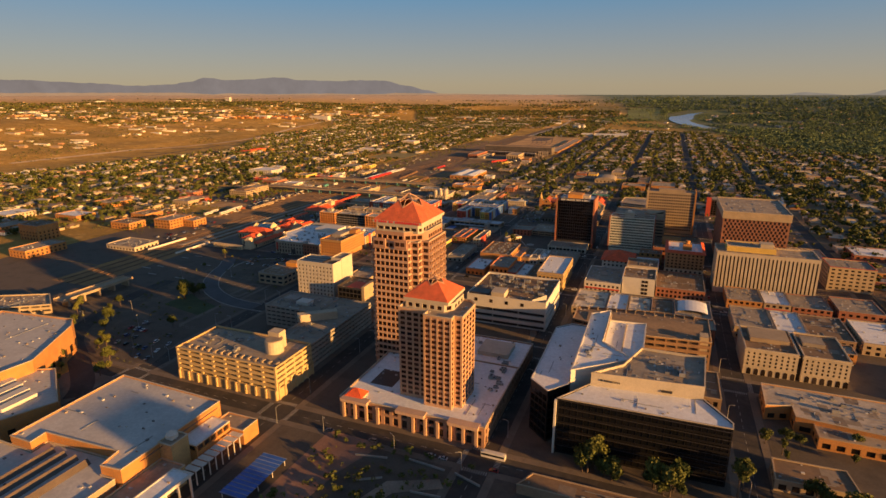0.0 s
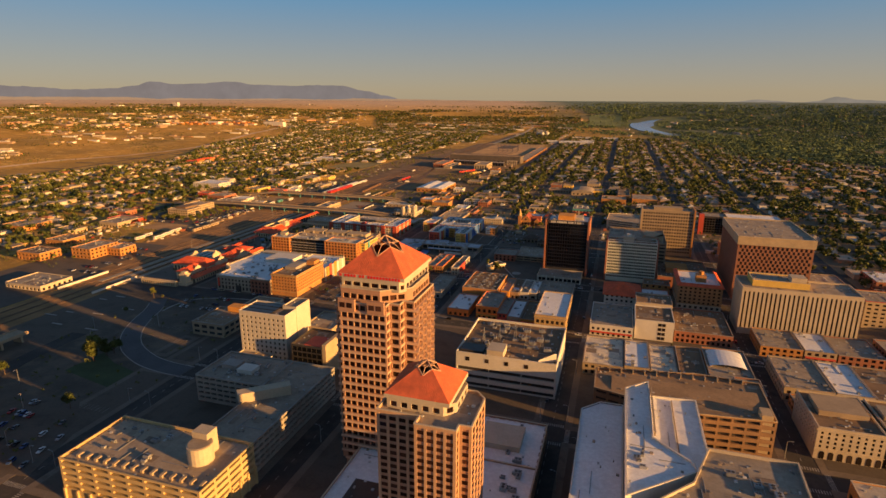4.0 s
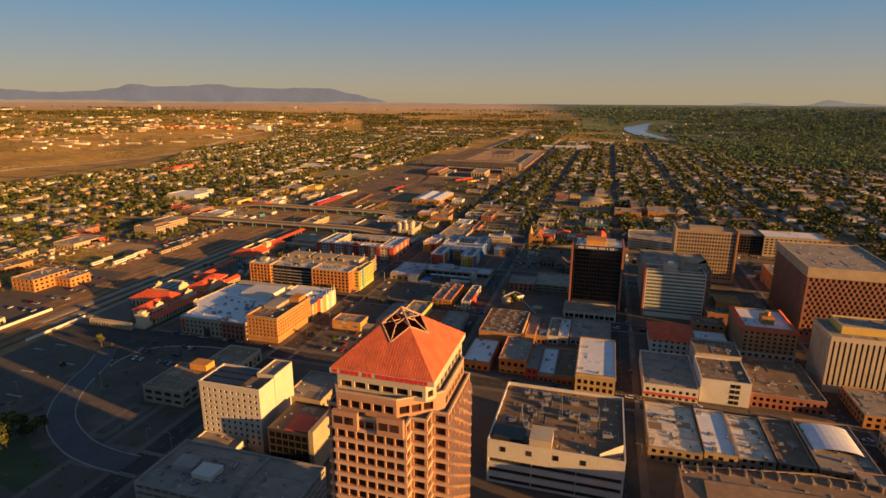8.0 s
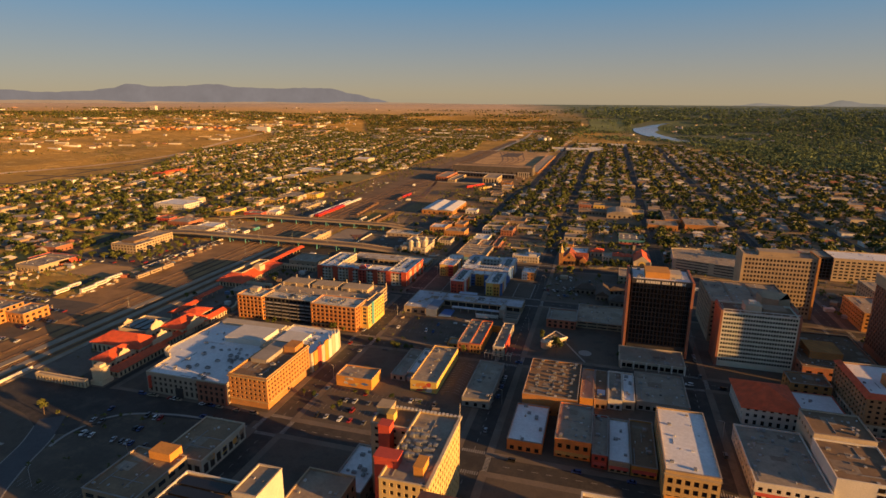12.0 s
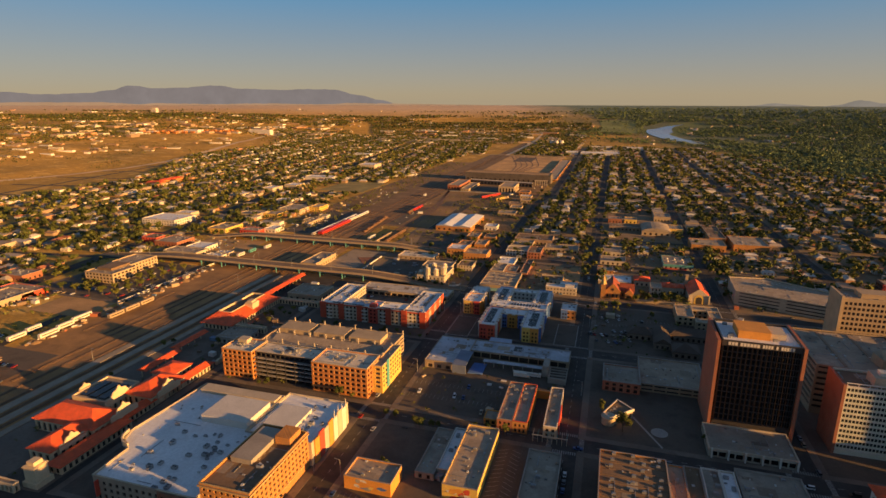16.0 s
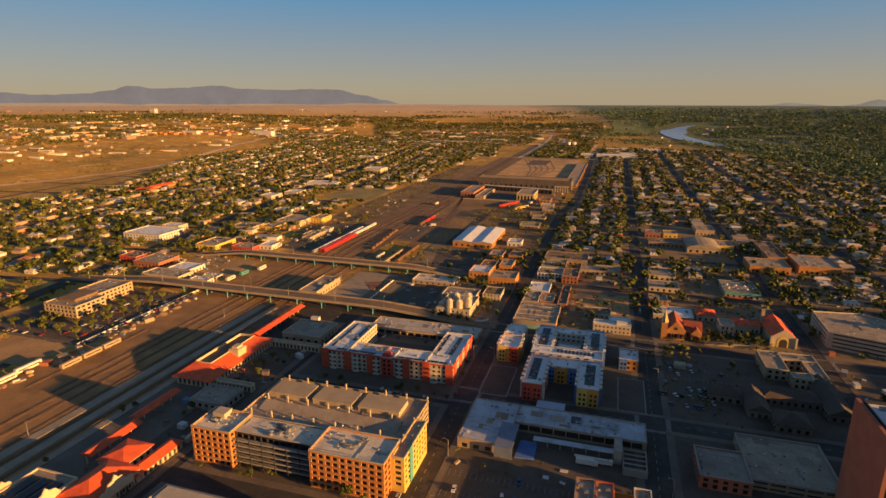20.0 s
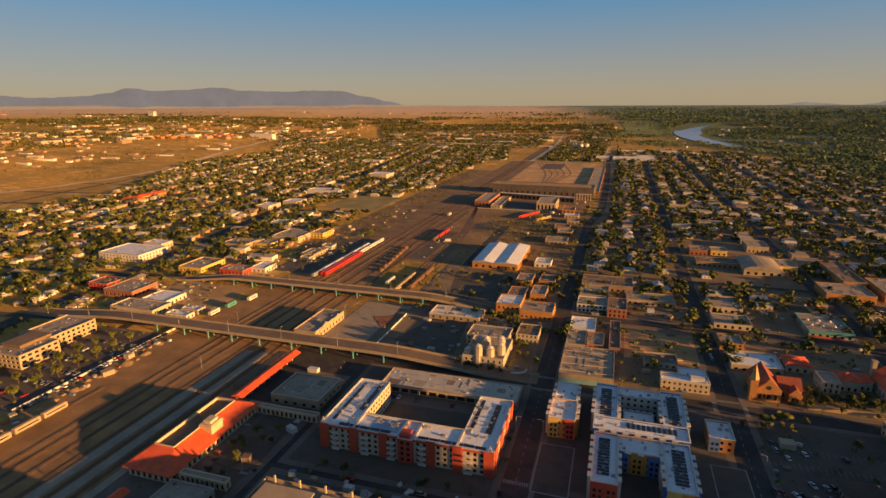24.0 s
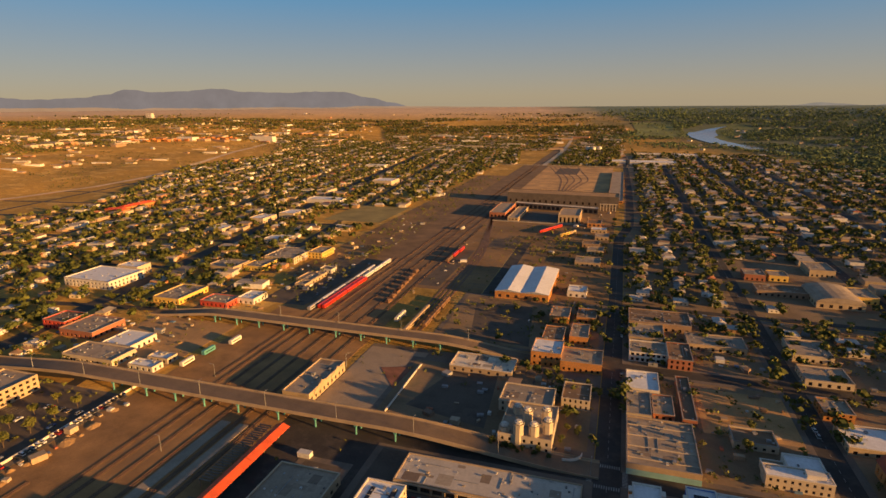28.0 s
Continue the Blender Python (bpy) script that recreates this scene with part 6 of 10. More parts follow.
hip(arcade, -434, -425, 496, 540, 4.6, 6.6, "y", TILE_X, TILE_Y, 0.8)
hip(arcade, -437, -430, 540, 616, 4.2, 6.2, "y", TILE_X, TILE_Y, 0.8)


def canopy(x0, x1, y0, y1, z, label):
    t = thing("platform_canopy", (x0 + x1) / 2, (y0 + y1) / 2, 0, label, "canopy", "red platform canopies")
    hip(t, x0, x1, y0, y1, z, z + 1.6, "y", TILE_X, TILE_Y, 0.0, True)
    ox, oy = t.location.x, t.location.y
    for k in range(int((y1 - y0) / 7) + 1):
        part("post", Shape().box(-0.25, 0.25, y0 + 0.5 + 7 * k - oy - 0.25, y0 + 0.5 + 7 * k - oy + 0.25, 0, z + 0.2), STATION, t)


canopy(-471, -463, 590, 624, 5, "bright red tiled platform canopy on cream posts")
canopy(-476, -469, 626, 660, 4.6, "dark red tiled platform canopy on cream posts")


def mansard(parent, outer, inner, z0, z1):
    """Four red slopes from the eaves up to a sunken flat roof behind a cream curb."""
    ox, oy = parent.location.x, parent.location.y
    lo = [Vector((x - ox, y - oy, z0)) for x, y in rect(*outer)]
    hi = [Vector((x - ox, y - oy, z1)) for x, y in rect(*inner)]
    for i in range(4):
        k = (i + 1) % 4
        slope = Shape().face(lo[i], lo[k], hi[k], hi[i]).face(lo[i] - Vector((0, 0, 0.4)), lo[k] - Vector((0, 0, 0.4)), lo[k], lo[i])
        part("roof", slope, TILE_X if i % 2 == 0 else TILE_Y, parent)
    x0, x1, y0, y1 = inner[0] - ox, inner[1] - ox, inner[2] - oy, inner[3] - oy
    curb = Shape()
    for a, b, c, d in ((x0, x1, y0 - 0.3, y0 + 0.3), (x0, x1, y1 - 0.3, y1 + 0.3), (x0 - 0.3, x0 + 0.3, y0 + 0.3, y1 - 0.3), (x1 - 0.3, x1 + 0.3, y0 + 0.3, y1 - 0.3)):
        curb.box(a, b, c, d, z1 - 1.4, z1 + 0.5)
    part("roof_curb", curb, STATION, parent)
    part("flat_roof", Shape().box(x0, x1, y0, y1, z1 - 1.6, z1 - 1.2), R_BROWN, parent, "sunken dark flat roof")


d = thing("station_hall", -471, 706, 0, "long far station hall, red tile slopes round a flat roof", "station")
volume(d, rect(-485, -459, 674, 742), 0, 5.6, STATION, None, [(0.3, 3.9)], 3.6, 0.6, 0.7, 0.3, None, VOID, most=24)
mansard(d, (-487, -457, 672, 744), (-480, -468, 687, 735), 5.6, 10.4)
single("corner_tower", Shape().box(-468, -460.5, 706, 715, 0, 12.4).box(-466.5, -462, 707.5, 713.5, 12.4, 14).box(-468.4, -460.1, 705.6, 715.4, 11.2, 11.7), STATION, "square cream tower above the far station hall", "tower")
canopy(-480.5, -472, 747, 781, 5, "long red tiled platform canopy beside the tracks")
canopy(-480.5, -472, 781.2, 815, 5, "long red tiled platform canopy beside the tracks")
lat = thing("slatted_canopy", -486, 788, 0, "dark slatted timber canopy beside the red platform roof", "canopy")
for k in range(26):
    part("slat", Shape().box(-4, 3.4, -26 + 2 * k, -25.1 + 2 * k, 4.4, 4.7), WOODP, lat)
for k in range(7):
    for x in (-3.6, 3.0):
        part("post", Shape().box(x, x + 0.4, -25.8 + 8.3 * k, -25.4 + 8.3 * k, 0.1, 4.4), WOODP, lat)
for x0, x1, y0, y1 in ((-465, -418, 742.2, 746), (-457, -430, 677, 681)):
    far = thing("arcade_wall", (x0 + x1) / 2, (y0 + y1) / 2, 0, "cream arched arcade wall along a paved court", "wall")
    volume(far, rect(x0, x1, y0, y1), 0, 5.0, STATION, R_TAN, [(0.3, 3.6)], 3, 0.6, 0.8, 0.4, STATION, VOID, most=16)
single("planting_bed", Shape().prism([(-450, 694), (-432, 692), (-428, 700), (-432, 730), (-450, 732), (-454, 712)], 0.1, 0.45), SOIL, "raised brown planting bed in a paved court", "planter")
t = thing("depot_building", -441, 770, 0, "low tan depot with a pale flat roof", "building")
volume(t, rect(-457, -424, 755, 784), 0, 6.5, TAN, R_TAN, [(1, 3)], 6, 0.4, 0.3, 0.8, CREAM)
t = thing("depot_building", -444, 662, 0, "grey flat-roofed bus depot shelter", "building")
volume(t, rect(-456, -432, 652, 672), 0, 5.5, GREYW, R_GREY, [(1, 3.5)], 5, 0.5, 0.3, 0.6, CONCRETE)
t = thing("gateway_arch", -432, 632, 0, "cream arched gateway wall lit by the sun", "wall")
mission_gable(t, -432, 620, 644, 0, 8, STATION, 2.0)

# ---- apartment blocks ----
R_PALE = paint("pale_gravel_roof", (0.78, 0.68, 0.52), 0.9, 0.2, 0.07, 0.7, stain=(0.15, (0.42, 0.38, 0.32)))
ORB = paint("orange_precast", (0.56, 0.225, 0.065), 0.8, 0.1)
t = thing("apartment_block", -360, 632, 0, "six-storey orange brick loft block with balconies", "apartment block")
loft_rows = floors(0.5, 19.8, 6, 0.2, 0.82)
volume(t, rect(-416, -393, 609, 628), 0, 20.5, ORB, R_PALE, loft_rows, 3.7, 0.68, 0.6, 0.9, CREAM, GLASS, most=80)
volume(t, rect(-348, -309.5, 608, 629), 0, 20.5, ORB, R_PALE, loft_rows, 3.7, 0.68, 0.6, 0.9, CREAM, GLASS, most=140)
volume(t, rect(-392.9, -348.1, 613, 628), 0, 19.5, DARKP, R_PALE, floors(0.5, 18.6, 6, 0.12, 0.88), 3.6, 0.85, 1.4, 0.6, CREAM, GLASS_B, most=90)
for x0, x1 in ((-416, -393), (-348, -309.5)):
    for z in (3.8, 16.6):
        part("belt_course", Shape().box(x0 + 360 - 0.2, x1 + 360 + 0.2, (608.7 if x0 < -400 else 607.7) - 632, (609.05 if x0 < -400 else 608.05) - 632, z, z + 0.35), BRICK_Y, t)
for k in range(1, 6):
    part("balcony", Shape().box(-393 + 360, -348 + 360, 610.6 - 632, 613 - 632, 3.0 * k + 0.3, 3.0 * k + 0.55).box(-393 + 360, -348 + 360, 610.6 - 632, 610.7 - 632, 3.0 * k + 0.55, 3.0 * k + 1.1), CONCRETE, t, "continuous metal balcony")
for x in range(-390, -348, 7):
    part("balcony_post", Shape().box(x + 360 - 0.15, x + 360 + 0.15, 610.5 - 632, 610.9 - 632, 0.1, 17), DARKP, t)
volume(t, rect(-309.4, -303, 617, 650), 0, 19, YELLOWP, R_TAN, floors(3, 18, 5, 0.2, 0.8), 4, 0.6, 0.4, 0.6, CREAM, GLASS_B, most=40)
part("green_fin", Shape().box(-303 + 360, -302.5 + 360, 624 - 632, 628 - 632, 1, 20), TEAL, t)
volume(t, rect(-404, -310, 629.2, 674), 0, 16.5, TAN, R_TAN, floors(1, 15.5, 5, 0.4, 0.85), 7, 0.85, 1.0, 1.0, SAND, VOID, most=40)
for row_y in (634, 650, 672):
    for k in range(8):
        x = -398 + 12.6 * k
        part("light_post", Shape().box(x + 360 - 0.35, x + 360 + 0.35, row_y - 632 - 0.35, row_y - 632 + 0.35, 15.5, 20.0), CREAM, t)
part("deck_ramp", Shape().face((-398 + 360, 640 - 632, 15.55), (-316 + 360, 640 - 632, 15.55), (-316 + 360, 648 - 632, 17.2), (-398 + 360, 648 - 632, 17.2)), R_TAN, t)
for x0 in (-400, -372, -344):
    penthouse(t, x0, x0 + 24, 654, 668, 15.5, 18.6, SAND, name="upper_deck")
penthouse(t, -411, -404, 620, 626, 19.6, 22.5, CREAM)
for x0, x1 in ((-414, -396), (-380, -362), (-340, -318)):
    scatter_units(x0, x1, 613, 627, 19.6 if x0 != -380 else 18.9, 12, int(-x0), 0.8)

REDB = paint("brick_red_stucco", (0.62, 0.095, 0.04), 0.8, 0.12)
t = thing("apartment_block", -357, 744, 0, "four-storey red and cream U-shaped apartment block, solar panels on its roof", "apartment block")
PANEL = paint("solar_glass", (0.02, 0.022, 0.03), 0.25, 0.2)
for poly, m in ((rect(-405, -386, 724, 776), CREAM), (rect(-329, -310, 724, 776), CREAM), (rect(-385.9, -360.1, 724, 740), CREAM), (rect(-360, -352, 722.6, 740), REDP), (rect(-351.9, -329.1, 724, 740), CREAM)):
    volume(t, poly, 0, 14, m, R_WHITE, floors(0.6, 13.0, 4, 0.2, 0.78), 3.6, 0.5, 0.4, 0.7, WHITE, GLASS, most=70)
for x0, x1 in ((-405.4, -400), (-388, -383), (-371, -366), (-345, -340), (-331, -326), (-315, -309.7)):
    part("red_bay", Shape().box(x0 + 357, x1 + 357, 723.4 - 744, 724 - 744, 0.1, 14.3), REDB, t, "brick-red stucco bay")
for y0 in (726, 740, 754, 768):
    part("red_bay", Shape().box(-310 + 357, -309.4 + 357, y0 - 744, y0 + 6 - 744, 0.1, 14.3), REDB, t, "brick-red stucco bay")
part("top_band", Shape().box(-405 + 357, -310 + 357, 723.7 - 744, 724 - 744, 12.5, 13.6).box(-310 + 357, -309.7 + 357, 724 - 744, 776 - 744, 12.4, 13.6), REDB, t, "brick-red band under the parapet")
for x0 in (-398, -381, -366, -349, -325):
    for k in range(4):
        part("balcony", Shape().box(x0 + 357, x0 + 357 + 4.2, 722.2 - 744, 724 - 744, 0.4 + 3.15 * k, 0.6 + 3.15 * k).box(x0 + 357, x0 + 357 + 4.2, 722.2 - 744, 722.3 - 744, 0.6 + 3.15 * k, 1.6 + 3.15 * k), WHITE, t, "white balcony with a rail")
for x0, x1, y0, y1 in ((-401, -399, 730, 774), (-391, -388.5, 743, 774), (-395, -365, 726, 728), (-350, -314, 726, 728), (-327, -325, 743, 774), (-318, -315, 740, 774)):
    n = max(1, int(max(x1 - x0, y1 - y0) / 6))
    for k in range(n):
        if x1 - x0 > y1 - y0:
            s = Shape().box(x0 + k * 6 + 357, x0 + k * 6 + 5.4 + 357, y0 - 744, y1 - 744, 13.5, 13.75)
        else:
            s = Shape().box(x0 + 357, x1 + 357, y0 + k * 6 - 744, y0 + k * 6 + 5.4 - 744, 13.5, 13.75)
        part("solar_panel", s, PANEL, t, "dark tilted solar panel")
scatter_units(-402, -386, 720, 774, 13.3, 16, 21, 0.7)
scatter_units(-380, -334, 729, 739, 13.3, 14, 22, 0.7)
scatter_units(-330, -314, 730, 774, 13.3, 16, 23, 0.7)
part("roof_terrace", Shape().box(-378 + 357, -362 + 357, 727.5 - 744, 738.5 - 744, 13.32, 13.4), paint("pale_blue_terrace", (0.36, 0.47, 0.58), 0.8, 0.15), t, "pale blue roof terrace")
penthouse(t, -359, -354, 723, 729, 13.3, 16, REDP)
strip("back_court", -404, -312, 777, 788, 0.2, PAVING, "grey paved court behind an apartment block", "yard")
for x in (-403.5, -312):
    part("sail_mast", Shape().tube((x + 357 - 1.2, 724.8 - 744, 13.6), (x + 357, 725 - 744, 17.2), 0.12).tube((x + 357 + 1.2, 724.8 - 744, 13.6), (x + 357, 725 - 744, 17.2), 0.12).tube((x + 357, 727 - 744, 13.6), (x + 357, 725 - 744, 17.2), 0.12), WHITE, t, "white tripod mast on a roof corner")
single("pergola", Shape().box(-366, -352, 742, 752, 3.0, 3.3).box(-365, -364.6, 743, 743.4, 0.1, 3).box(-353.4, -353, 750.6, 751, 0.1, 3), BLUE_ROOF, "pale blue shade roof in a courtyard", "pergola")
t = thing("carport_building", -348, 812, 0, "long low building with a sloping grey sheet roof", "building")
SHEETP = paint("pale_sheet_roof", (0.56, 0.50, 0.41), 0.7, 0.15, 0.06, 0.6)
volume(t, rect(-398, -310, 789, 811), 0, 5.5, TAN, SHEETP, [(0.5, 3.6)], 6, 0.8, 1.0, 0.4, TAN, VOID, most=12)
part("carport_edge", Shape().box(-398 + 348, -310 + 348, 788.3 - 812, 788.9 - 812, 4.3, 4.9), CREAM, t)


def colour_block(x, y, pieces, label):
    t = thing("apartment_block", x, y, 0, label, "apartment block", "colourful apartments")
    k = 0
    for x0, x1, y0, y1, h, m in pieces:
        volume(t, rect(x0, x1, y0, y1), 0, h, m, R_WHITE, floors(0.4, h - 0.8, int(h / 3.1), 0.25, 0.75), 3.6, 0.42, 0.35, 0.8, WHITE, GLASS, most=26)
        scatter_units(x0, x1, y0, y1, h - 0.8, max(2, int((x1 - x0) * (y1 - y0) / 60)), int(x0 * 3 + y0), 0.7)
        if y1 - y0 > 15 and h > 10:
            for j in range(int((y1 - y0 - 2) / 6.2)):
                b = y0 + 3 + 6.2 * j - y
                for xa, xb in ((x0 - 1.5 - x, x0 - x - 0.02), (x1 + 0.02 - x, x1 + 1.5 - x)):
                    bay_part = part("bay", Shape().box(xa, xb, b, b + 3, 0.1, h - 0.4), (WHITE, m, ORANGEP, WHITE)[(j + int(xa > 0)) % 4], t)
                    part("bay_roof", Shape().box(xa - 0.2, xb + 0.2, b - 0.2, b + 3.2, h - 0.4, h + 0.25), WHITE, bay_part, "white bay roof slab")
        if x1 - x0 > 15 and h > 10:
            for j in range(int((x1 - x0 - 4) / 6)):
                a = x0 + 3 + 6 * j - x
                part("bay_roof", Shape().box(a, a + 3, y0 - 1.4 - y, y0 - 0.4 - y, h - 0.5, h + 0.25), WHITE, t, "white bay roof slab")
    return t


def panels(t, y, z1, pieces):
    """Painted stucco fronts, each with two columns of windows, proud of the north wall."""
    ox, oy = t.location.x, t.location.y
    for x0, x1, m in pieces:
        part("front_panel", Shape().box(x0 - ox, x1 - ox, y - 0.35 - oy, y - oy, 0.1, z1), m, t)
        for k in range(int(z1 / 3.1)):
            for u in (0.22, 0.62):
                xa = x0 + (x1 - x0) * u
                part("window", Shape().box(xa - ox, xa + 1.3 - ox, y - 0.42 - oy, y - 0.33 - oy, 1.0 + 3.05 * k, 2.6 + 3.05 * k), GLASS, t)


def solar_rows(t, x0, x1, y0, y1, z, along):
    """Dark tilted panels in close rows on a flat roof."""
    ox, oy = t.location.x, t.location.y
    n = int(((y1 - y0) if along == "y" else (x1 - x0)) / 2.6)
    for k in range(n):
        a, b, c, d = (x0, x1, y0 + 2.6 * k, y0 + 2.6 * k + 1.7) if along == "y" else (x0 + 2.6 * k, x0 + 2.6 * k + 1.7, y0, y1)
        part("solar_panel", Shape().box(a - ox, b - ox, c - oy, d - oy, z + 0.15, z + 0.45), PANEL, t, "dark tilted solar panel")


t = colour_block(-281, 790, [(-289, -274.5, 768, 790, 12, ORANGEP), (-288, -275.5, 790.1, 812, 11.4, WHITE)], "narrow apartment block with orange and red painted ends")
panels(t, 768, 12.2, [(-289, -283.4, YELLOWP), (-280, -275, REDP)])
t = colour_block(-241, 790, [(-265, -217, 763.5, 776.9, 12.5, BLUEP), (-265, -252.5, 777, 815, 12.2, BLUEP), (-229, -217, 777, 815, 12.2, BLUEP), (-252.4, -229.1, 806, 815, 11.4, WHITE), (-249, -233, 786, 797, 7, TEAL)], "colourful apartment block round a court, white roof edges and solar panels")
panels(t, 763.5, 12.0, [(-258, -251, BLUEP), (-250.9, -244.5, REDP), (-244.4, -236.5, ORANGEP), (-232, -217.2, BLUEP)])
solar_rows(t, -262, -256, 780, 812, 11.4, "y")
solar_rows(t, -226, -220, 780, 812, 11.4, "y")
solar_rows(t, -248, -222, 769, 774, 11.7, "x")
t = colour_block(-241, 740, [(-264, -252, 719.5, 761, 12.3, REDP), (-231, -218, 722, 761, 12.3, BLUEP), (-251.9, -231.1, 747, 761, 12.3, ORANGEP)], "colourful U-shaped apartment block with white roof edges and solar panels")
panels(t, 719.5, 12.0, [(-264, -258, REDP), (-257.9, -252, REDB)])
panels(t, 722, 12.0, [(-231, -224.6, YELLOWP), (-224.5, -218, ORANGEP)])
panels(t, 747, 11.5, [(-251.5, -247, BLUEP), (-246, -240, ORANGEP), (-238, -232, BLUEP)])
solar_rows(t, -261.5, -256, 726, 758, 11.5, "y")
solar_rows(t, -227, -221, 728, 758, 11.5, "y")
t = colour_block(-200, 788, [(-206, -193.5, 779, 797, 8.4, BRICK_O)], "small brown and blue apartment house at a corner")
panels(t, 779, 8.4, [(-206, -200.5, BLUEP)])
single("shed", Shape().box(-253, -237, 706.5, 714, 0.1, 4).box(-253.3, -236.7, 706.2, 714.3, 4, 4.3), paint("pale_blue_sheet", (0.42, 0.5, 0.62), 0.6, 0.12), "low shed with a pale blue sheet roof", "shed")

# ---- bank, office and government towers ----
t = thing("bank_tower", -90, 656, 0, "dark bronze glass bank tower with brick side fins", "office tower")
volume(t, rect(-109, -70, 640, 672), 0, 54, DARKP, R_WHITE, floors(7.5, 51, 13, 0.1, 0.92), 2.4, 0.86, 0.25, 1.2, DARKP, BLACKG, most=300)
for x in (-111.6, -70):
    part("side_fin", Shape().box(x + 90, x + 92.6 - 1, 638.5 - 656, 673 - 656, 0, 54), BRICK_R, t, "brick end wall")
for k in range(16):
    x = -108.4 + 2.43 * k
    part("mullion", Shape().box(x + 90 - 0.16, x + 90 + 0.16, 639.4 - 656, 640 - 656, 7, 51), paint("bronze_metal", (0.026, 0.018, 0.015), 0.5, 0.15, metal=0.3), t)
bars(t, -106, 51.4, 53.2, 640, [1.3, 1.3, 1.3, -0.7, 1.3, 1.3, 1.3, 1.3, 1.3, 1.3, -0.8, 1.0, 1.0, 1.0, 1.0, -0.8, 1.0, -0.8, 1.0, 1.0, 1.0, 1.0, 1.0], 0.32, WHITE)
penthouse(t, -100, -84, 648, 664, 52.8, 57, ORANGEP)
penthouse(t, -84, -76, 650, 662, 52.8, 56, BEIGE)
t.location.y, t.scale = 649, (1, 1, 1.03)
scatter_units(-107, -72, 636, 663, 54.4, 8, 31)
t = thing("bank_lobby", -92, 622, 0, "low pale bank hall on slim white columns", "building")
volume(t, rect(-114, -72, 606, 631.2), 0, 5.2, BEIGE, R_GREY, [(0.4, 3.6)], 4, 0.85, 1.2, 0.7, CREAM, BLACKG, most=20)
for k in range(6):
    part("column", Shape().box(-113 + 92 + 8 * k, -112.2 + 92 + 8 * k, 604.6 - 622, 605.4 - 622, 0.1, 5.8), WHITE, t)
t = thing("parking_deck", -125, 690, 0, "low open parking deck beside the bank", "parking garage")
volume(t, rect(-146, -106, 668, 708), 0, 6, TAN, R_TAN, [(1, 2.4), (3.6, 5)], 8, 0.88, 1.0, 0.8, CONCRETE, VOID, most=24)
t = thing("brick_shop", -157, 674, 0, "small dark brick shop with a pale flat roof", "shop")
volume(t, rect(-169, -146, 662, 687), 0, 7.5, BRICK_R, R_GREY, [(0.8, 3.2), (4.2, 6)], 4, 0.5, 0.3, 0.8, CONCRETE)

t = thing("office_building", -33, 628, 0, "pale green-grey ribbed office slab with brick ends", "office building")
PALE = paint("pale_green_panel", (0.66, 0.68, 0.52), 0.6, 0.12)
volume(t, rect(-50, -4.6, 628, 650), 0, 39.5, PALE, R_BROWN, floors(3, 38.6, 12, 0.36, 0.93), 1.65, 0.78, 0.2, 1.0, WHITE, paint("curtain_glass", (0.035, 0.038, 0.034), 0.15, 0.3, 0.3, 1.0, 0, random_tint=0.5), plain=(1, 3), most=270)
for k in range(13):
    part("spandrel_edge", Shape().box(-50 + 33, -4.6 + 33, -0.22, -0.02, 3.05 + 2.967 * k, 3.4 + 2.967 * k), WHITE, t, "pale slab edge")
for k in range(10):
    part("rail_post", Shape().box(-16.6 + 4.9 * k, -16.3 + 4.9 * k, 0.2, 0.5, 39.5, 41), WHITE, t)
part("roof_rail", Shape().box(-17, 28.4, 0.1, 0.6, 41, 41.35), WHITE, t, "white rooftop rail")
for x in (-51.4, -4.6):
    part("end_wall", Shape().box(x + 33, x + 34.4, 627.4 - 628, 650 - 628, 0, 40.2), BRICK_R, t, "red brick end wall")
penthouse(t, -36, -26, 633, 643, 38.5, 43.5, CREAM)
penthouse(t, -33, -29, 636, 640, 43.5, 45.5, WHITE)
penthouse(t, -24, -10, 636, 647, 38.5, 40.5, BROWN)
t = thing("plaza_block", -28, 690, 0, "brown concrete parking block with a folded roof", "parking garage")
volume(t, [(-50, 670), (6, 664), (6, 728), (-50, 728)], 0, 32, TAN, R_TAN, floors(3, 32, 8, 0.35, 0.85), 30, 0.96, 0.8, 1.0, TAN, VOID, most=40)
for x in (-34, -16):
    part("roof_joint", Shape().box(x + 28 - 0.8, x + 28 + 0.8, 672 - 690, 726 - 690, 31.2, 31.5), BROWN, t, "dark roof joint")
part("angled_penthouse", Shape().prism([(12, -16), (22, -20), (31, -14), (32, -2), (20, 2), (11, -4)], 31, 37), TAN, t, "many-sided tan penthouse")
part("penthouse_slope", Shape().face((12, -16, 37), (22, -20, 37), (24, -8, 39.5), (14, -6, 39.5)).face((22, -20, 37), (31, -14, 37), (32, -2, 37), (24, -8, 39.5)), SAND, t)
t = thing("government_tower", 8, 734, 0, "tan government tower with a tight grid of windows", "office tower")
volume(t, rect(-16, 38, 741, 762), 0, 52, TAN, R_TAN, floors(3, 50, 13, 0.25, 0.82), 2.6, 0.66, 0.5, 1.2, SAND, GLASS, plain=(1, 3), most=312)
for x in (-17.6, 38):
    part("end_wall", Shape().box(x - 8, x - 6.4, 740 - 734, 763 - 734, 0, 53.5), SAND if x < 0 else BRICK_O, t)
penthouse(t, -4, 26, 747, 759, 50.8, 54, TAN)
t = thing("office_building", 88, 660, 0, "long tan office wing behind the towers", "office building")
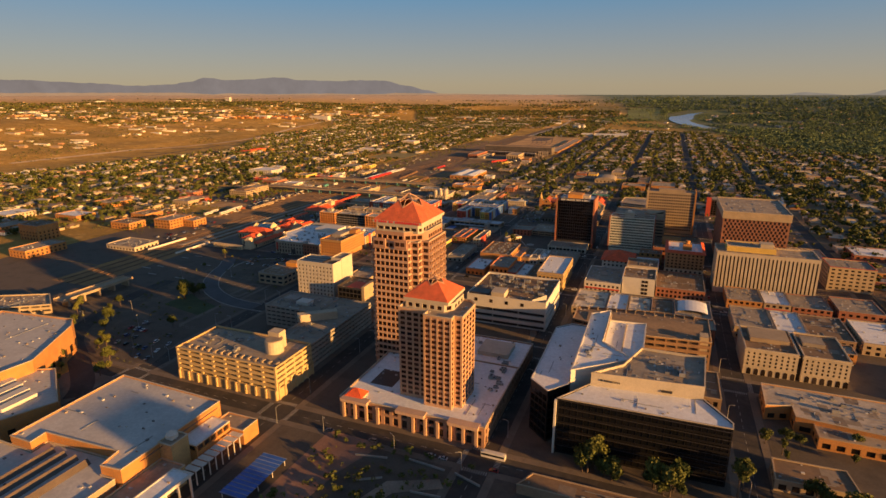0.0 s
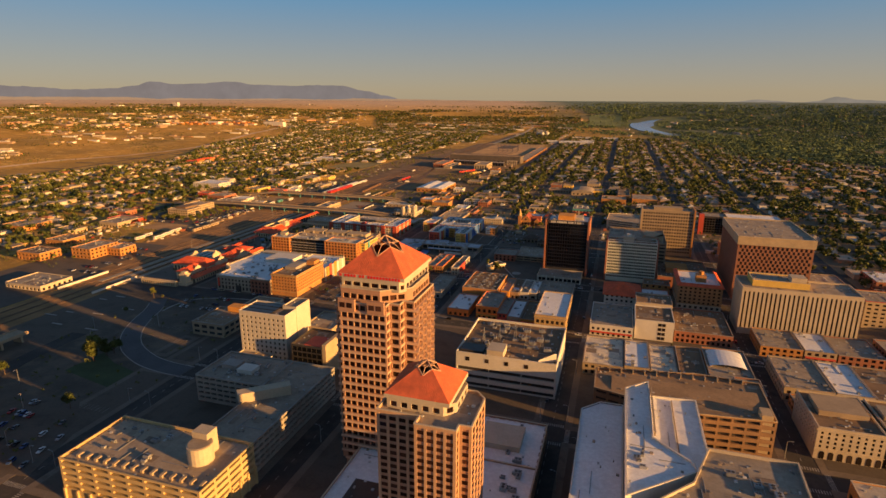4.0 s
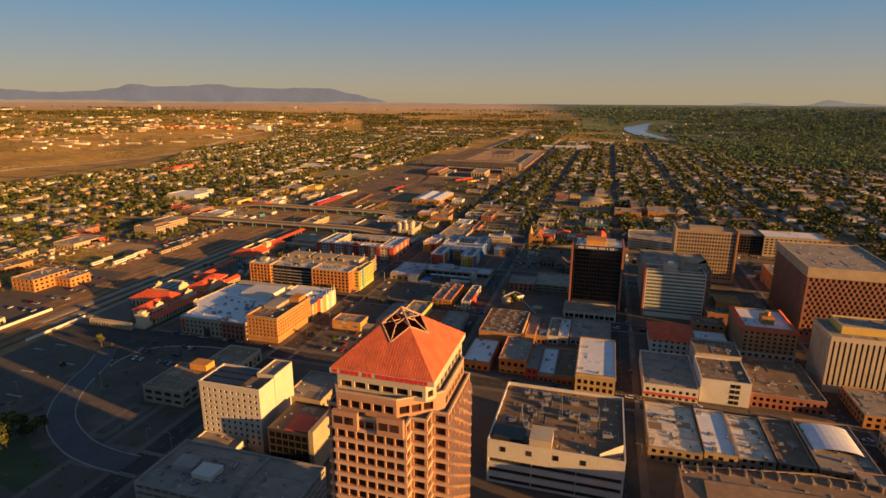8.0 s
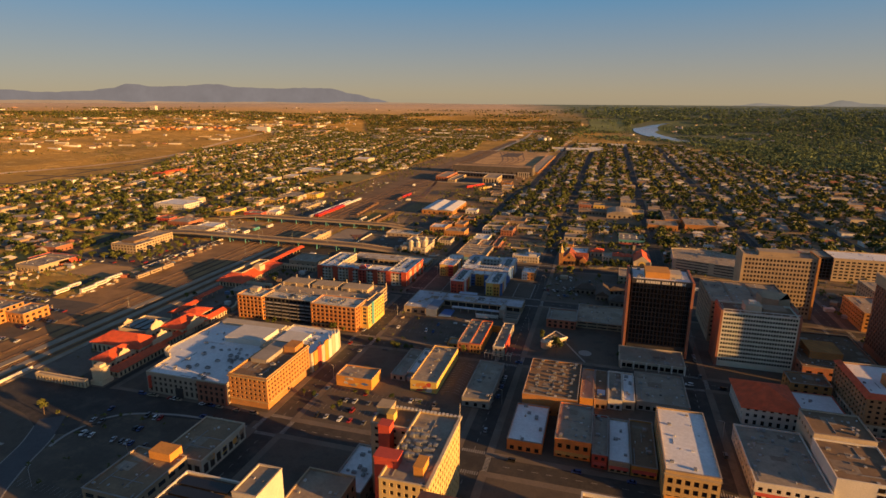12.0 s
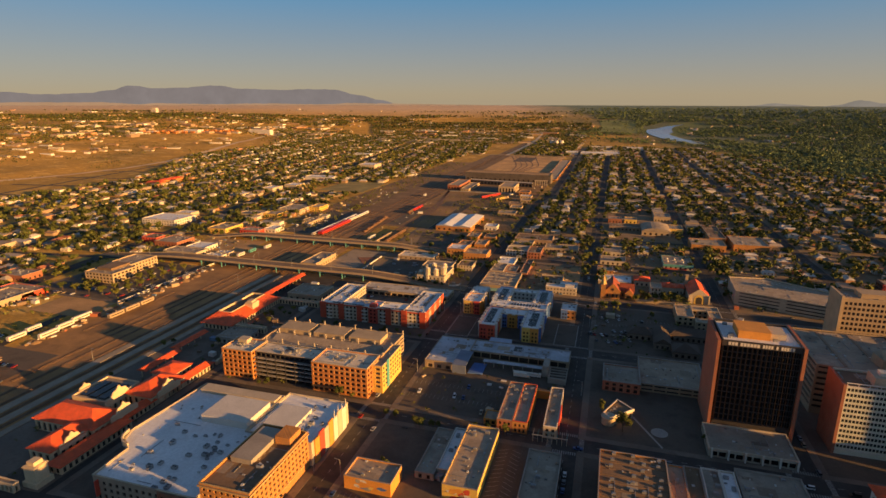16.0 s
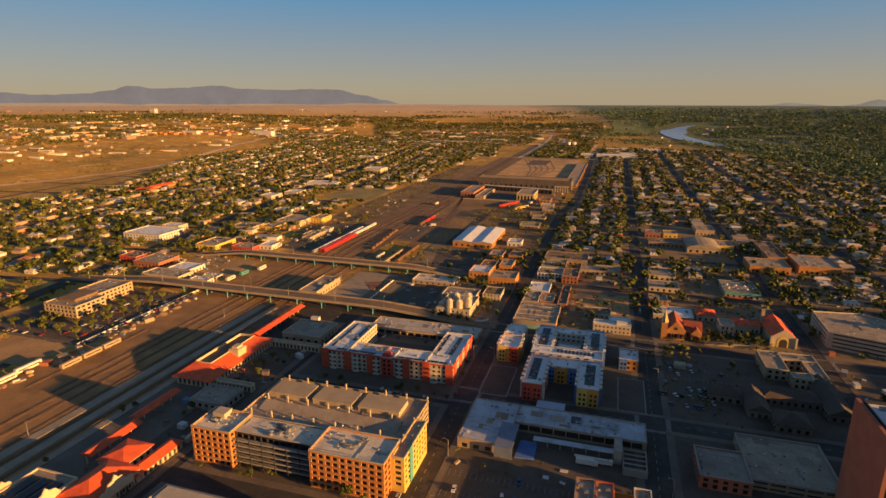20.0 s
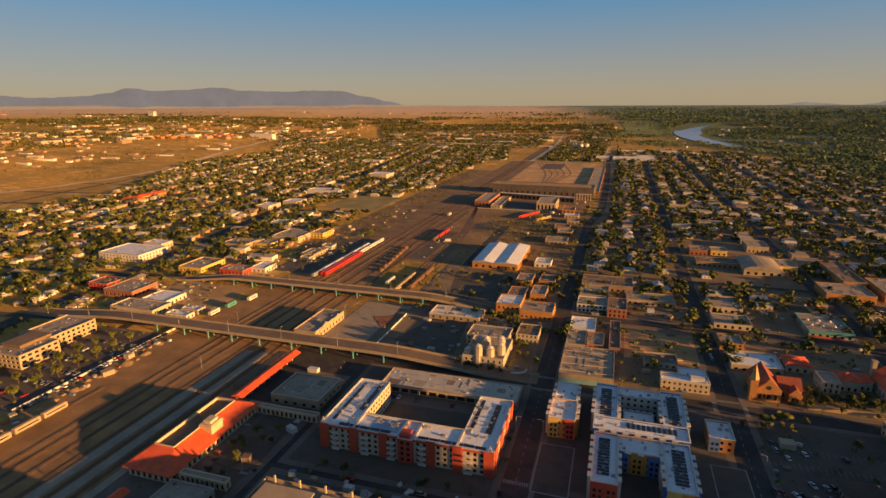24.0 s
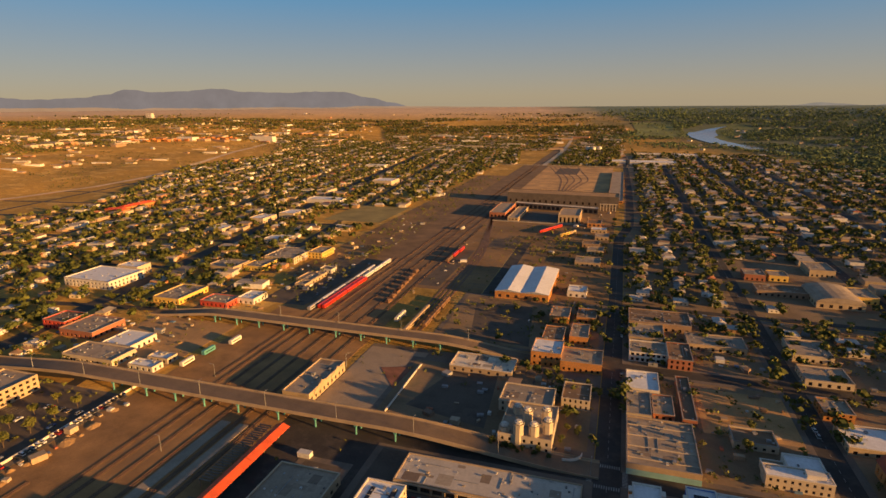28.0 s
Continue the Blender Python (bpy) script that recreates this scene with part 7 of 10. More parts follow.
volume(t, rect(94, 158, 866, 900), 0, 24, SAND, R_WHITE, floors(2, 22, 6, 0.25, 0.78), 5, 0.66, 0.3, 0.8, SAND, GLASS, most=50)
volume(t, rect(66, 93.9, 869, 900), 0, 24, DARKP, R_GREY, floors(2, 22, 6, 0.1, 0.9), 3.5, 0.85, 0.3, 0.8, DARKP, BLACKG, most=20)
part("red_core", Shape().box(60 - 88, 66 - 88, 866 - 660, 872 - 660, 0, 27), REDP, t)
t = thing("office_building", 108, 795, 0, "tan stepped office block with a pale roof", "office building")
volume(t, rect(94, 124, 767, 806), 0, 20, SAND, R_TAN, floors(2, 19, 5, 0.3, 0.75), 4, 0.5, 0.3, 0.8, CREAM, GLASS, most=40)
volume(t, rect(70, 92, 724, 768), 0, 16, BRICK_O, R_TAN, floors(2, 15, 4, 0.3, 0.75), 4, 0.5, 0.3, 0.8, TAN, GLASS, most=30)
t = thing("plaza_hall", 22, 640, 0, "low brown concrete plaza hall with flat roofs", "building")
volume(t, rect(-3, 43, 614, 676), 0, 13, BRICK_R, R_BROWN, [(2, 5), (8, 10)], 6, 0.5, 0.4, 0.8, BROWN, GLASS, most=20)
penthouse(t, 5, 24, 630, 650, 12.2, 17, BRICK_O, name="stair_core")

t = thing("federal_building", 90, 655, 0, "red-brown federal building with a diamond grid facade", "office building")
RB = paint("red_brown_precast", (0.33, 0.145, 0.085), 0.8, 0.12)
volume(t, rect(58.8, 117.2, 606.8, 689), 0, 51, RB, R_TAN, floors(5, 50, 15, 0.06, 0.94), 3.6, 0.52, 0.6, 0.8, RB, GLASS, most=380, stagger=True)
volume(t, rect(58, 118, 606, 690), 50.5, 58, SAND, R_TAN, (), 0, 0, 0.3, 1.0, CREAM)
t = thing("courthouse_tower", 90, 540, 0, "cream government building with tall narrow window strips", "office building")
volume(t, rect(50, 128, 525, 556), 0, 37, CREAM, R_TAN, [(5, 34)], 3.0, 0.4, 0.7, 1.2, CREAM, GLASS, most=60)
volume(t, rect(58, 96, 534, 554), 36, 41, YELLOWP, R_TAN, (), 0, 0, 0.3, 0.8, CREAM)
penthouse(t, 84, 94, 536, 546, 40, 44, CREAM)
t = thing("tiled_office", 26, 580, 0, "cream seven-storey block with a red tile edge and roof lantern", "office building")
volume(t, rect(9, 43, 556, 602), 0, 8.4, CREAM, None, [(1, 3.4), (5, 7.2)], 4, 0.5, 0.35, 0.3, CREAM, GLASS, most=30)
volume(t, rect(9.2, 42.8, 556.2, 601.8), 8.3, 24, brick("brown_brick", (0.36, 0.20, 0.09)), R_WHITE, floors(8.6, 23.6, 5, 0.22, 0.74), 3.6, 0.46, 0.35, 0.8, CREAM, GLASS, most=90)
for s, m in ((Shape().face((8 - 26, 555 - 580, 24), (44 - 26, 555 - 580, 24), (41 - 26, 558.5 - 580, 26), (11 - 26, 558.5 - 580, 26)), TILE_X), (Shape().face((44 - 26, 555 - 580, 24), (44 - 26, 603 - 580, 24), (41 - 26, 600 - 580, 26), (41 - 26, 558.5 - 580, 26)), TILE_Y), (Shape().face((8 - 26, 603 - 580, 24), (8 - 26, 555 - 580, 24), (11 - 26, 558.5 - 580, 26), (11 - 26, 600 - 580, 26)), TILE_Y)):
    part("tile_edge", s, m, t)
part("lantern", Shape().box(24 - 26, 32 - 26, 572 - 580, 580 - 580, 23, 29).prism([(2 + 2 * math.cos(i * 0.785), -4 + 2 * math.sin(i * 0.785)) for i in range(8)], 29, 32), BRICK_O, t)


# ---- shops and smaller buildings, block by block ----
COPING = paint("metal_coping", (0.34, 0.285, 0.235), 0.6, 0.2)
def shop(name, label, x0, x1, y0, y1, h, wall, roof, rows=((0.6, 3.0),), bay=4.0, wide=0.6, cap=None, units=3, cat="shop", front=None, most=16, parapet=0.8):
    label = label if len(label.split()) > 3 else label + " with a flat roof"
    t = thing(name, (x0 + x1) / 2, (y0 + y1) / 2, 0, label, cat)
    volume(t, rect(x0, x1, y0, y1), 0, h, wall, roof, list(rows), bay, wide, 0.35, parapet, (COPING if cap not in (None, WHITE, REDP, TEAL) else cap) or wall, GLASS, most=most, cap_w=0.35)
    if units:
        scatter_units(x0, x1, y0, y1, h - parapet, units, int(x0 * 7 + y0 * 3), 0.9)
    if front:
        part("awning", Shape().face((x0 - t.location.x + 0.5, y0 - t.location.y - 1.6, 3.0), (x1 - t.location.x - 0.5, y0 - t.location.y - 1.6, 3.0), (x1 - t.location.x - 0.5, y0 - t.location.y - 0.05, 3.8), (x0 - t.location.x + 0.5, y0 - t.location.y - 0.05, 3.8)), front, t)
    return t


SHOPO = paint("bright_orange_stucco", (0.86, 0.26, 0.055), 0.8, 0.12)
two = ((0.6, 3.0), (4.6, 6.6))
three = ((0.6, 3.4), (5.2, 7.2), (9, 11))
# south side of the main street
t = shop("corner_shop", "yellow brick three-storey corner shop with a white roof", -97, -74, 473, 528, 17, BRICK_Y, R_WHITE, ((0.6, 4.2), (6, 8.6), (10.4, 13)), 3.6, 0.6, SAND, 3, front=ORANGEP, most=40)
part("cornice", Shape().box(-12, 12, -27.9, -27.5, 14.6, 15.4).box(11.5, 11.9, -27.9, 27.9, 14.6, 15.4), SAND, t)
shop("brick_shop", "orange brick shop with a flat grey roof", -147, -129, 493, 529, 11, SHOPO, R_GREY, ((0.8, 3.4), (5.4, 8)), 4.2, 0.5, ORANGEP, 6, front=ORANGEP)
shop("brick_shop", "low orange stucco shop with pale blue-grey roof", -171, -153, 492, 529, 6.5, SHOPO, R_WHITE, ((0.6, 3),), 4, 0.5, ORANGEP, 5)
t = shop("brick_hall", "dark flat-roofed hall with ribs and rows of roof vents", -169, -138, 531, 578, 12, BRICK_O, R_BROWN, ((1, 3),), 6, 0.4, CREAM, 0)
for k in range(9):
    part("roof_rib", Shape().box(-15, 15, -21.5 + 5.2 * k, -20.9 + 5.2 * k, 11.15, 11.4), R_BROWN, t)
for k in range(9):
    for x in (-163, -154, -148.5, -142):
        if (k * 3 + int(x)) % 4:
            roof_unit(x + 0.7 * ((k * 7) % 3 - 1), 535 + 5.2 * k, 11.2, 0, 0.85)
shop("shop", "narrow red-brown shop with rooftop plant", -128.5, -121, 489, 526, 8, REDP, R_GREY, two, 3.4, 0.5, TAN, 3, front=REDP)
shop("shop", "low tan shop with a red awning", -120.5, -110.5, 488, 527, 6.5, TAN, R_WHITE, ((0.6, 3),), 3.4, 0.6, CREAM, 3, front=REDP)
shop("shop", "low brown shop between taller neighbours", -110, -98, 488, 530, 6, ORANGEP, R_BROWN, ((0.6, 3),), 4, 0.6, TAN, 3, front=REDP)
shop("shop", "orange-fronted low shop", -137, -129.5, 543, 581, 8, ORANGEP, R_TAN, ((0.6, 3),), 4, 0.6, TAN, 2)
shop("shop", "low dark-roofed shop beside an orange one", -129, -121.5, 546, 584, 6.5, BROWN, R_BROWN, ((0.6, 3),), 4, 0.6, TAN, 2)
single("blue_tarpaulin", Shape().box(-127.5, -122.8, 552, 557.5, 5.8, 6.9), BLUEP, "folded blue tarpaulin on a flat roof", "tarpaulin")
shop("shop", "white-walled low shop with grey roof", -121, -113, 548, 585, 6.5, WHITE, R_GREY, ((0.6, 3),), 4, 0.6, WHITE, 4)
shop("shop", "narrow white-roofed shop with skylights", -112.5, -106, 550, 586, 6, CREAM, R_WHITE, ((0.6, 3),), 4, 0.6, WHITE, 4)
shop("shop", "grey low shop near the bank", -105, -76, 552, 590, 6, GREYW, R_GREY, ((0.6, 3),), 4, 0.6, CONCRETE, 5)
shop("shop", "white shop with red awning and grey roof", -57, -26, 487, 536, 9, WHITE, R_GREY, two, 3.6, 0.5, WHITE, 10, front=REDP)
t = shop("tile_roof_house", "white building under a red tile hip roof", -49, -20, 553, 586, 11, WHITE, None, three, 4, 0.45, None, 0)
hip(t, -49, -20, 553, 586, 11, 18.5, "x", TILE_X, TILE_Y, 1.4)
shop("tile_roof_house", "low wing with sloped red tiles", -18, 4, 556, 584, 9, WHITE, R_WHITE, two, 4, 0.45, REDP, 2)
shop("white_block", "white four-storey block with a plain wall and brown roof", -25, 2, 490, 522, 15.5, WHITE, R_BROWN, (), 4, 0.4, WHITE, 2, most=30)
t = [o for o in bpy.data.objects if o.name == "white_block"][0]
for k in range(4):
    for x in (2.5, 5.3):
        part("window", Shape().box(x, x + 2.4, -16.08, -15.95, 1.2 + 3.5 * k, 3.4 + 3.5 * k), GLASS, t)
    part("window_sill", Shape().box(2.2, 8.0, -16.25, -16.0, 0.95 + 3.5 * k, 1.15 + 3.5 * k), CREAM, t)
shop("white_block", "set-back cream block with brown roof", -24, 3, 524, 548, 17, CREAM, R_BROWN, ((0.6, 3.2), (12, 14)), 5, 0.4, TAN, 1)
shop("brick_shop", "long red brick shop with brown roof", 3, 42, 493, 543, 9, BRICK_R, R_BROWN, two, 3.4, 0.55, TAN, 5, most=40)
shop("brick_block", "orange brick block behind the shops", -16, 6, 590, 606, 12, BRICK_O, R_BROWN, three, 5, 0.4, TAN, 2)
# north side of the main street
shop("shop", "pale flat-roofed shop with parapet", -58, -33, 422, 467, 8, TAN, R_PALE, two, 4, 0.5, CREAM, 8)
shop("shop", "white-roofed tan shop with vents", -32, -17, 424, 466, 8.5, SAND, R_WHITE, two, 4, 0.5, CREAM, 7)
shop("shop", "pale-roofed shop with a ridge vent", -16, 0, 426, 467, 7, GREYW, R_PALE, two, 4, 0.5, CONCRETE, 8)
shop("shop", "brown low shop", 1, 17, 426, 468, 7.5, BROWN, R_BROWN, two, 4, 0.5, TAN, 3)
t = shop("vaulted_shop", "shop with a white barrel-vaulted roof", 18, 44, 424, 470, 8.5, BRICK_O, R_GREY, two, 4, 0.5, CREAM, 2)
s = Shape()
for k in range(12):
    a0, a1 = math.pi * k / 12, math.pi * (k + 1) / 12
    s.face((-11 * math.cos(a0), -6, 7.6 + 2.4 * math.sin(a0)), (-11 * math.cos(a1), -6, 7.6 + 2.4 * math.sin(a1)), (-11 * math.cos(a1), 18, 7.6 + 2.4 * math.sin(a1)), (-11 * math.cos(a0), 18, 7.6 + 2.4 * math.sin(a0)))
part("vault", s, R_WHITE, t, "white barrel vault")
shop("brick_shop", "red brick box at the corner", 30, 44, 402, 422, 12, BRICK_R, R_TAN, ((1, 3), (6, 8)), 5, 0.4, TAN, 1)
for k, (x0, x1, h, w, r, d) in enumerate(((58, 84, 8, BRICK_O, R_GREY, "brick shop row with grey roof"), (85, 104, 8, TAN, R_WHITE, "tan shop row with pale roof"), (105, 132, 7.5, BRICK_R, R_GREY, "red brick shop row with skylights"))):
    shop("shop", "low " + d, x0, x1, 486, 520, h, w, r, two, 4, 0.55, CREAM, 5, front=REDP if k == 1 else None)
    shop("shop", "flat-roofed " + d, x0, x1, 424, 468, h + 1, (SAND, BEIGE, BROWN)[k], (R_TAN, R_WHITE, R_BROWN)[k], two, 4, 0.55, CREAM, 6)
shop("red_block", "tan seven-storey block with a red side wall", 145, 180, 566, 596, 22, SAND, R_GREY, floors(1, 21, 6, 0.3, 0.75), 5, 0.55, REDP, 3, most=40)
for x0, x1, y0, y1, h, w, r, d in ((136, 166, 486, 520, 9, BRICK_R, R_GREY, "red brick shop row"), (136, 164, 424, 468, 9, SAND, R_WHITE, "pale-roofed shop row"), (180, 214, 424, 468, 8, BRICK_O, R_TAN, "orange brick store"), (182, 226, 486, 530, 8, TAN, R_GREY, "grey-roofed store"), (180, 216, 350, 396, 9, CREAM, R_TAN, "cream office"), (60, 128, 405, 420, 7, BRICK_O, R_TAN, "long low brick arcade"), (182, 214, 612, 650, 8, BRICK_O, R_BROWN, "brown-roofed brick hall"), (126, 164, 640, 690, 7, TAN, R_TAN, "tan low store"), (142, 166, 300, 338, 8, SAND, R_GREY, "sand stucco store")):
    shop("shop", d + " on a western block", x0, x1, y0, y1, h, w, r, two, 5, 0.5, CREAM, 3, most=8)
shop("low_building", "white-roofed low hall", 190, 232, 668, 706, 10, BRICK_R, R_WHITE, ((2, 4), (6, 8)), 6, 0.5, CREAM, 3)
# theatre with stepped towers behind the office tower
t = thing("tall_apartment", -205, 431, 0, "tan brick apartment block with gold windows and red stair towers", "apartment building")
GOLDW = paint("gold_stucco", (0.66, 0.47, 0.20), 0.85, 0.12)
volume(t, rect(-206, -187, 407, 456), 0, 37.2, GOLDW, R_GREY, floors(2, 36.4, 10, 0.24, 0.80), 3.2, 0.5, 0.35, 1.0, CREAM, GLASS, most=110)
volume(t, rect(-224, -206.05, 441, 455.9), 0, 37, SAND, R_BROWN, floors(2, 36, 10, 0.28, 0.72), 4, 0.4, 0.3, 1.0, CREAM, GLASS, most=40)
for k in range(20):
    part("cornice_block", Shape().box(-18 + 1.85 * k, -17 + 1.85 * k, 24.1, 25.6, 36.9, 37.6), WHITE, t)
part("cornice", Shape().box(17.6, 18.9, -24.4, 25.6, 36.6, 37.5), CREAM, t, "pale projecting cornice")
part("stair_tower", Shape().box(-6.0, 3.6, -16.5, -10.5, 0, 40).box(-6.3, 3.9, -16.8, -10.2, 40, 40.5), REDP, t, "red stucco stair tower")
part("stair_tower", Shape().box(-13.2, -8, 4.8, 9.9, 0, 39.5).box(-13.4, -7.8, 4.6, 9.95, 39.5, 40), REDP, t, "red stucco stair tower")
part("corner_tower", Shape().box(-19.4, -13, 18.6, 25.4, 36.1, 39.5).box(-19.7, -12.7, 18.5, 25.7, 39.5, 39.9), SAND, t, "tan corner turret")
# the turret's sunlit side, put in as a yellow block
part("yellow_cabin", Shape().box(-12.9, -9.6, 14, 18.4, 36.1, 39.6).box(-13, -9.5, 13.9, 18.5, 39.6, 39.9), YELLOWP, t, "yellow rooftop cabin")
part("roof_cabin", Shape().box(11, 14.8, -18.5, -11, 36.2, 40.2).box(10.8, 15, -18.7, -10.8, 40.2, 40.5), ORANGEP, t, "orange rooftop cabin")
part("flagpole", Shape().tube((18, 24.6, 37), (18, 24.6, 44), 0.12, 0.07, 6), WHITE, t)
rr = random.Random(9)
for k in range(26):
    roof_unit(-203 + 2.3 * (k % 6) + rr.uniform(-0.5, 0.5), 424 + 4.6 * (k // 6) + rr.uniform(-0.8, 0.8), 36.2, rr.choice((0, math.pi / 2)), rr.uniform(0.7, 1.1))
shop("shop", "long low shop with a pale blue-grey roof", -241, -225, 430, 464, 8, GREYW, R_WHITE, ((0.6, 3),), 4, 0.5, CONCRETE, 7)
# blocks between the main street and the bank
def mural(t, x0, x1, z0, z1, y, seed, tones, north=True):
    """Loose curling paint patches laid over a wall, a few centimetres proud."""
    r = random.Random(seed)
    ox, oy = t.location.x, t.location.y
    for k in range(11):
        cx, cz, w, h = r.uniform(x0 + 1, x1 - 1), r.uniform(z0 + 1, z1 - 1), r.uniform(1.2, 3.4), r.uniform(0.5, 1.6)
        ring = []
        for i in range(10):
            a = 2 * math.pi * i / 10
            q = r.uniform(0.6, 1.15)
            ring.append((min(max(cx + w * q * math.cos(a), x0), x1), min(max(cz + h * q * math.sin(a) + 0.35 * w * math.sin(a * 0.5 + k), z0), z1)))
        d = 0.03 + 0.004 * k
        part("mural_patch", Shape().face(*[(px - ox, y - d - oy, pz) if north else (y + d - ox, px - oy, pz) for px, pz in ring]), tones[k % len(tones)], t)


t = shop("mural_shop", "small orange building with a mural wall", -286, -262, 528, 543, 7.5, ORANGEP, R_TAN, (), 6, 0.3, TAN, 1)
mural(t, -285, -263, 0.6, 6.6, 528, 4, (WHITE, ORANGEP, GREYW, YELLOWP, BLUEP, WHITE))
t = shop("long_shop", "long yellow-walled building with a red mural front", -239, -222, 535, 587, 8, YELLOWP, R_TAN, (), 6, 0.3, SAND, 3)
mural(t, -238.4, -222.6, 0.5, 7, 535, 11, (REDP, WHITE, ORANGEP, REDP, BROWN))
shop("shop", "low shop with a bright blue-white roof", -246, -240, 549, 586, 5, GREYW, R_WHITE, ((0.6, 3),), 5, 0.4, WHITE, 3)
shop("shop", "low lean-to with a dark grey roof", -256, -246.3, 545, 585, 4, GREYW, R_GREY, ((0.6, 3),), 5, 0.4, CONCRETE, 1)
shop("shop", "low grey building beside a street", -204, -187.5, 527, 577, 6, GREYW, R_GREY, ((0.6, 3),), 5, 0.4, CONCRETE, 3)
for x0, x1, m, d in ((-225.5, -216.8, BRICK_R, "red brick"), (-216.7, -208.5, BRICK_O, "orange brick"), (-199.5, -192, CREAM, "cream stucco")):
    t = shop("loft_house", f"narrow {d} loft with long flat roof", x0, x1, 598, 643, 7.5, m, R_TAN, ((0.6, 2.8), (4.0, 5.8)), 2.6, 0.5, (CREAM, REDP, WHITE)[0 if x0 < -217 else 1 if x0 < -204 else 2], 3, "house")
single("court_wall", Shape().box(-208.4, -208, 602, 640, 0.1, 6.5).box(-208.0, -199.6, 639.6, 640, 0.1, 5.5), ORANGEP, "orange stucco wall round a narrow courtyard", "wall")
single("red_sign_wall", Shape().box(-191.9, -191.2, 603, 622, 0.1, 8), REDP, "red stucco side wall of a loft", "wall")
t = thing("porch", -230, 608, 0, "low orange porch beside brick lofts", "porch")
volume(t, rect(-234, -226, 602, 612), 0, 3.6, ORANGEP, R_TAN, [(0.5, 2.6)], 3, 0.6, 0.3, 0.4, ORANGEP, GLASS, most=4)
t = thing("pergola", -195, 596, 0, "pale timber pergola over shop terraces", "pergola")
for k in range(8):
    part("post", Shape().box(-9.5 + 2.6 * k, -9.2 + 2.6 * k, -3, -2.7, 0.1, 3.6), CREAM, t)
    part("beam", Shape().box(-9.5 + 2.6 * k, -9.25 + 2.6 * k, -3.4, 3.4, 3.6, 3.9), TEAL if k % 2 else CREAM, t)
part("front_beam", Shape().box(-9.8, 9.4, -3.15, -2.6, 3.95, 4.25), CREAM, t)
t = thing("corner_pavilion", -160, 632, 0, "wedge-shaped tan corner pavilion with a round entrance drum", "building")
volume(t, [(-164, 620.5), (-151, 633.5), (-160, 643), (-168, 625)], 0, 5.6, TAN, R_BROWN, [(0.6, 3.2)], 3.4, 0.5, 0.3, 0.5, WHITE, GLASS, most=8)
part("drum", Shape().tube((-5, -9, 0.1), (-5, -9, 4.6), 3.6, 3.6, 18), SAND, t, "round tan entrance drum")
part("drum_rim", Shape().tube((-5, -9, 4.6), (-5, -9, 5.2), 4.0, 4.0, 18), CREAM, t)
part("fascia", Shape().face((-3.8, -12.2, 4.6), (9.6, 1.2, 4.6), (9.6, 1.2, 6.2), (-3.8, -12.2, 6.2)).face((-3.9, -12.0, 6.2), (9.4, 1.4, 6.2), (9.6, 1.2, 6.2), (-3.8, -12.2, 6.2)), WHITE, t, "white metal fascia")
BLUISH = paint("bluish_roof", (0.47, 0.50, 0.55), 0.7, 0.2, 0.06, 0.6, stain=(0.1, (0.26, 0.27, 0.29)))
t = thing("unfinished_building", -240, 682, 0, "long half-built low building with a pale bluish roof deck", "building")
volume(t, rect(-289, -262, 660, 703), 0, 6, TAN, BLUISH, [(0.6, 3.2)], 6, 0.5, 0.5, 0.35, GREYW, VOID, most=8)
volume(t, rect(-261.9, -192, 684, 703), 0, 6, TAN, BLUISH, [(0.4, 4.8)], 7, 0.94, 2.0, 0.35, GREYW, VOID, most=10)
part("blue_roof", Shape().box(-28.5, -19, -25, -1, 6.05, 6.5).box(-28.5, -19, -25, -24.4, 0.1, 6.05), paint("slate_blue_sheet", (0.17, 0.21, 0.29), 0.6, 0.15), t, "slate blue roof over an entrance")
part("canopy_slab", Shape().box(-10, 32, -10.5, -6.5, 4.2, 4.6), BLUISH, t, "pale canopy slab")
for k in range(7):
    part("pillar", Shape().box(-9.5 + 6.7 * k, -9 + 6.7 * k, -9, -8.5, 0.1, 4.2), GREYW, t)
part("stair_core", Shape().box(31.5, 35.5, -13, 0, 0.1, 8), GREYW, t)
for k in range(5):
    part("beam", Shape().box(36, 47.5, -20 + 4 * k, -19.4 + 4 * k, 3.4, 3.9), GREYW, t)
part("frame", Shape().box(36, 36.5, -20.5, -1.8, 0.1, 3.4).box(47.3, 47.8, -20.5, -1.8, 0.1, 3.4).box(36, 47.8, -20.9, -20.5, 0.1, 3.9), GREYW, t)
part("roof_hatch", Shape().box(8, 13.5, 10, 17, 5.66, 6.0), DARKP, t)
scatter_units(-285, -200, 688, 700, 5.65, 9, 44, 0.7)
single("blue_tarpaulin", Shape().prism([(-258, 659), (-248, 660), (-248, 675), (-257, 675)], 0.15, 0.9), BLUEP, "blue tarpaulin spread over building materials", "tarpaulin")
lift = thing("mobile_crane", -214, 667, 0.2, "white mobile crane parked beside a half-built hall", "crane")
part("chassis", Shape().box(-5, 5, -1.3, 1.3, 0.6, 1.6), WHITE, lift)
part("cab", Shape().box(3.4, 5.2, -1.1, 1.1, 1.6, 2.9), WHITE, lift)
part("boom", Shape().prism([(-14, -0.4), (3, -0.4), (3, 0.4), (-14, 0.4)], 2.2, 3.0), WHITE, lift)
for sx in (-3.8, -2, 2, 3.8):
    for sy in (-1.2, 1.2):
        w = part("wheel", WHEEL, None, lift)
        w.location, w.rotation_euler, w.scale = (sx, sy, 0.5), (0, 0, math.pi / 2), (1.4, 1.5, 1.5)
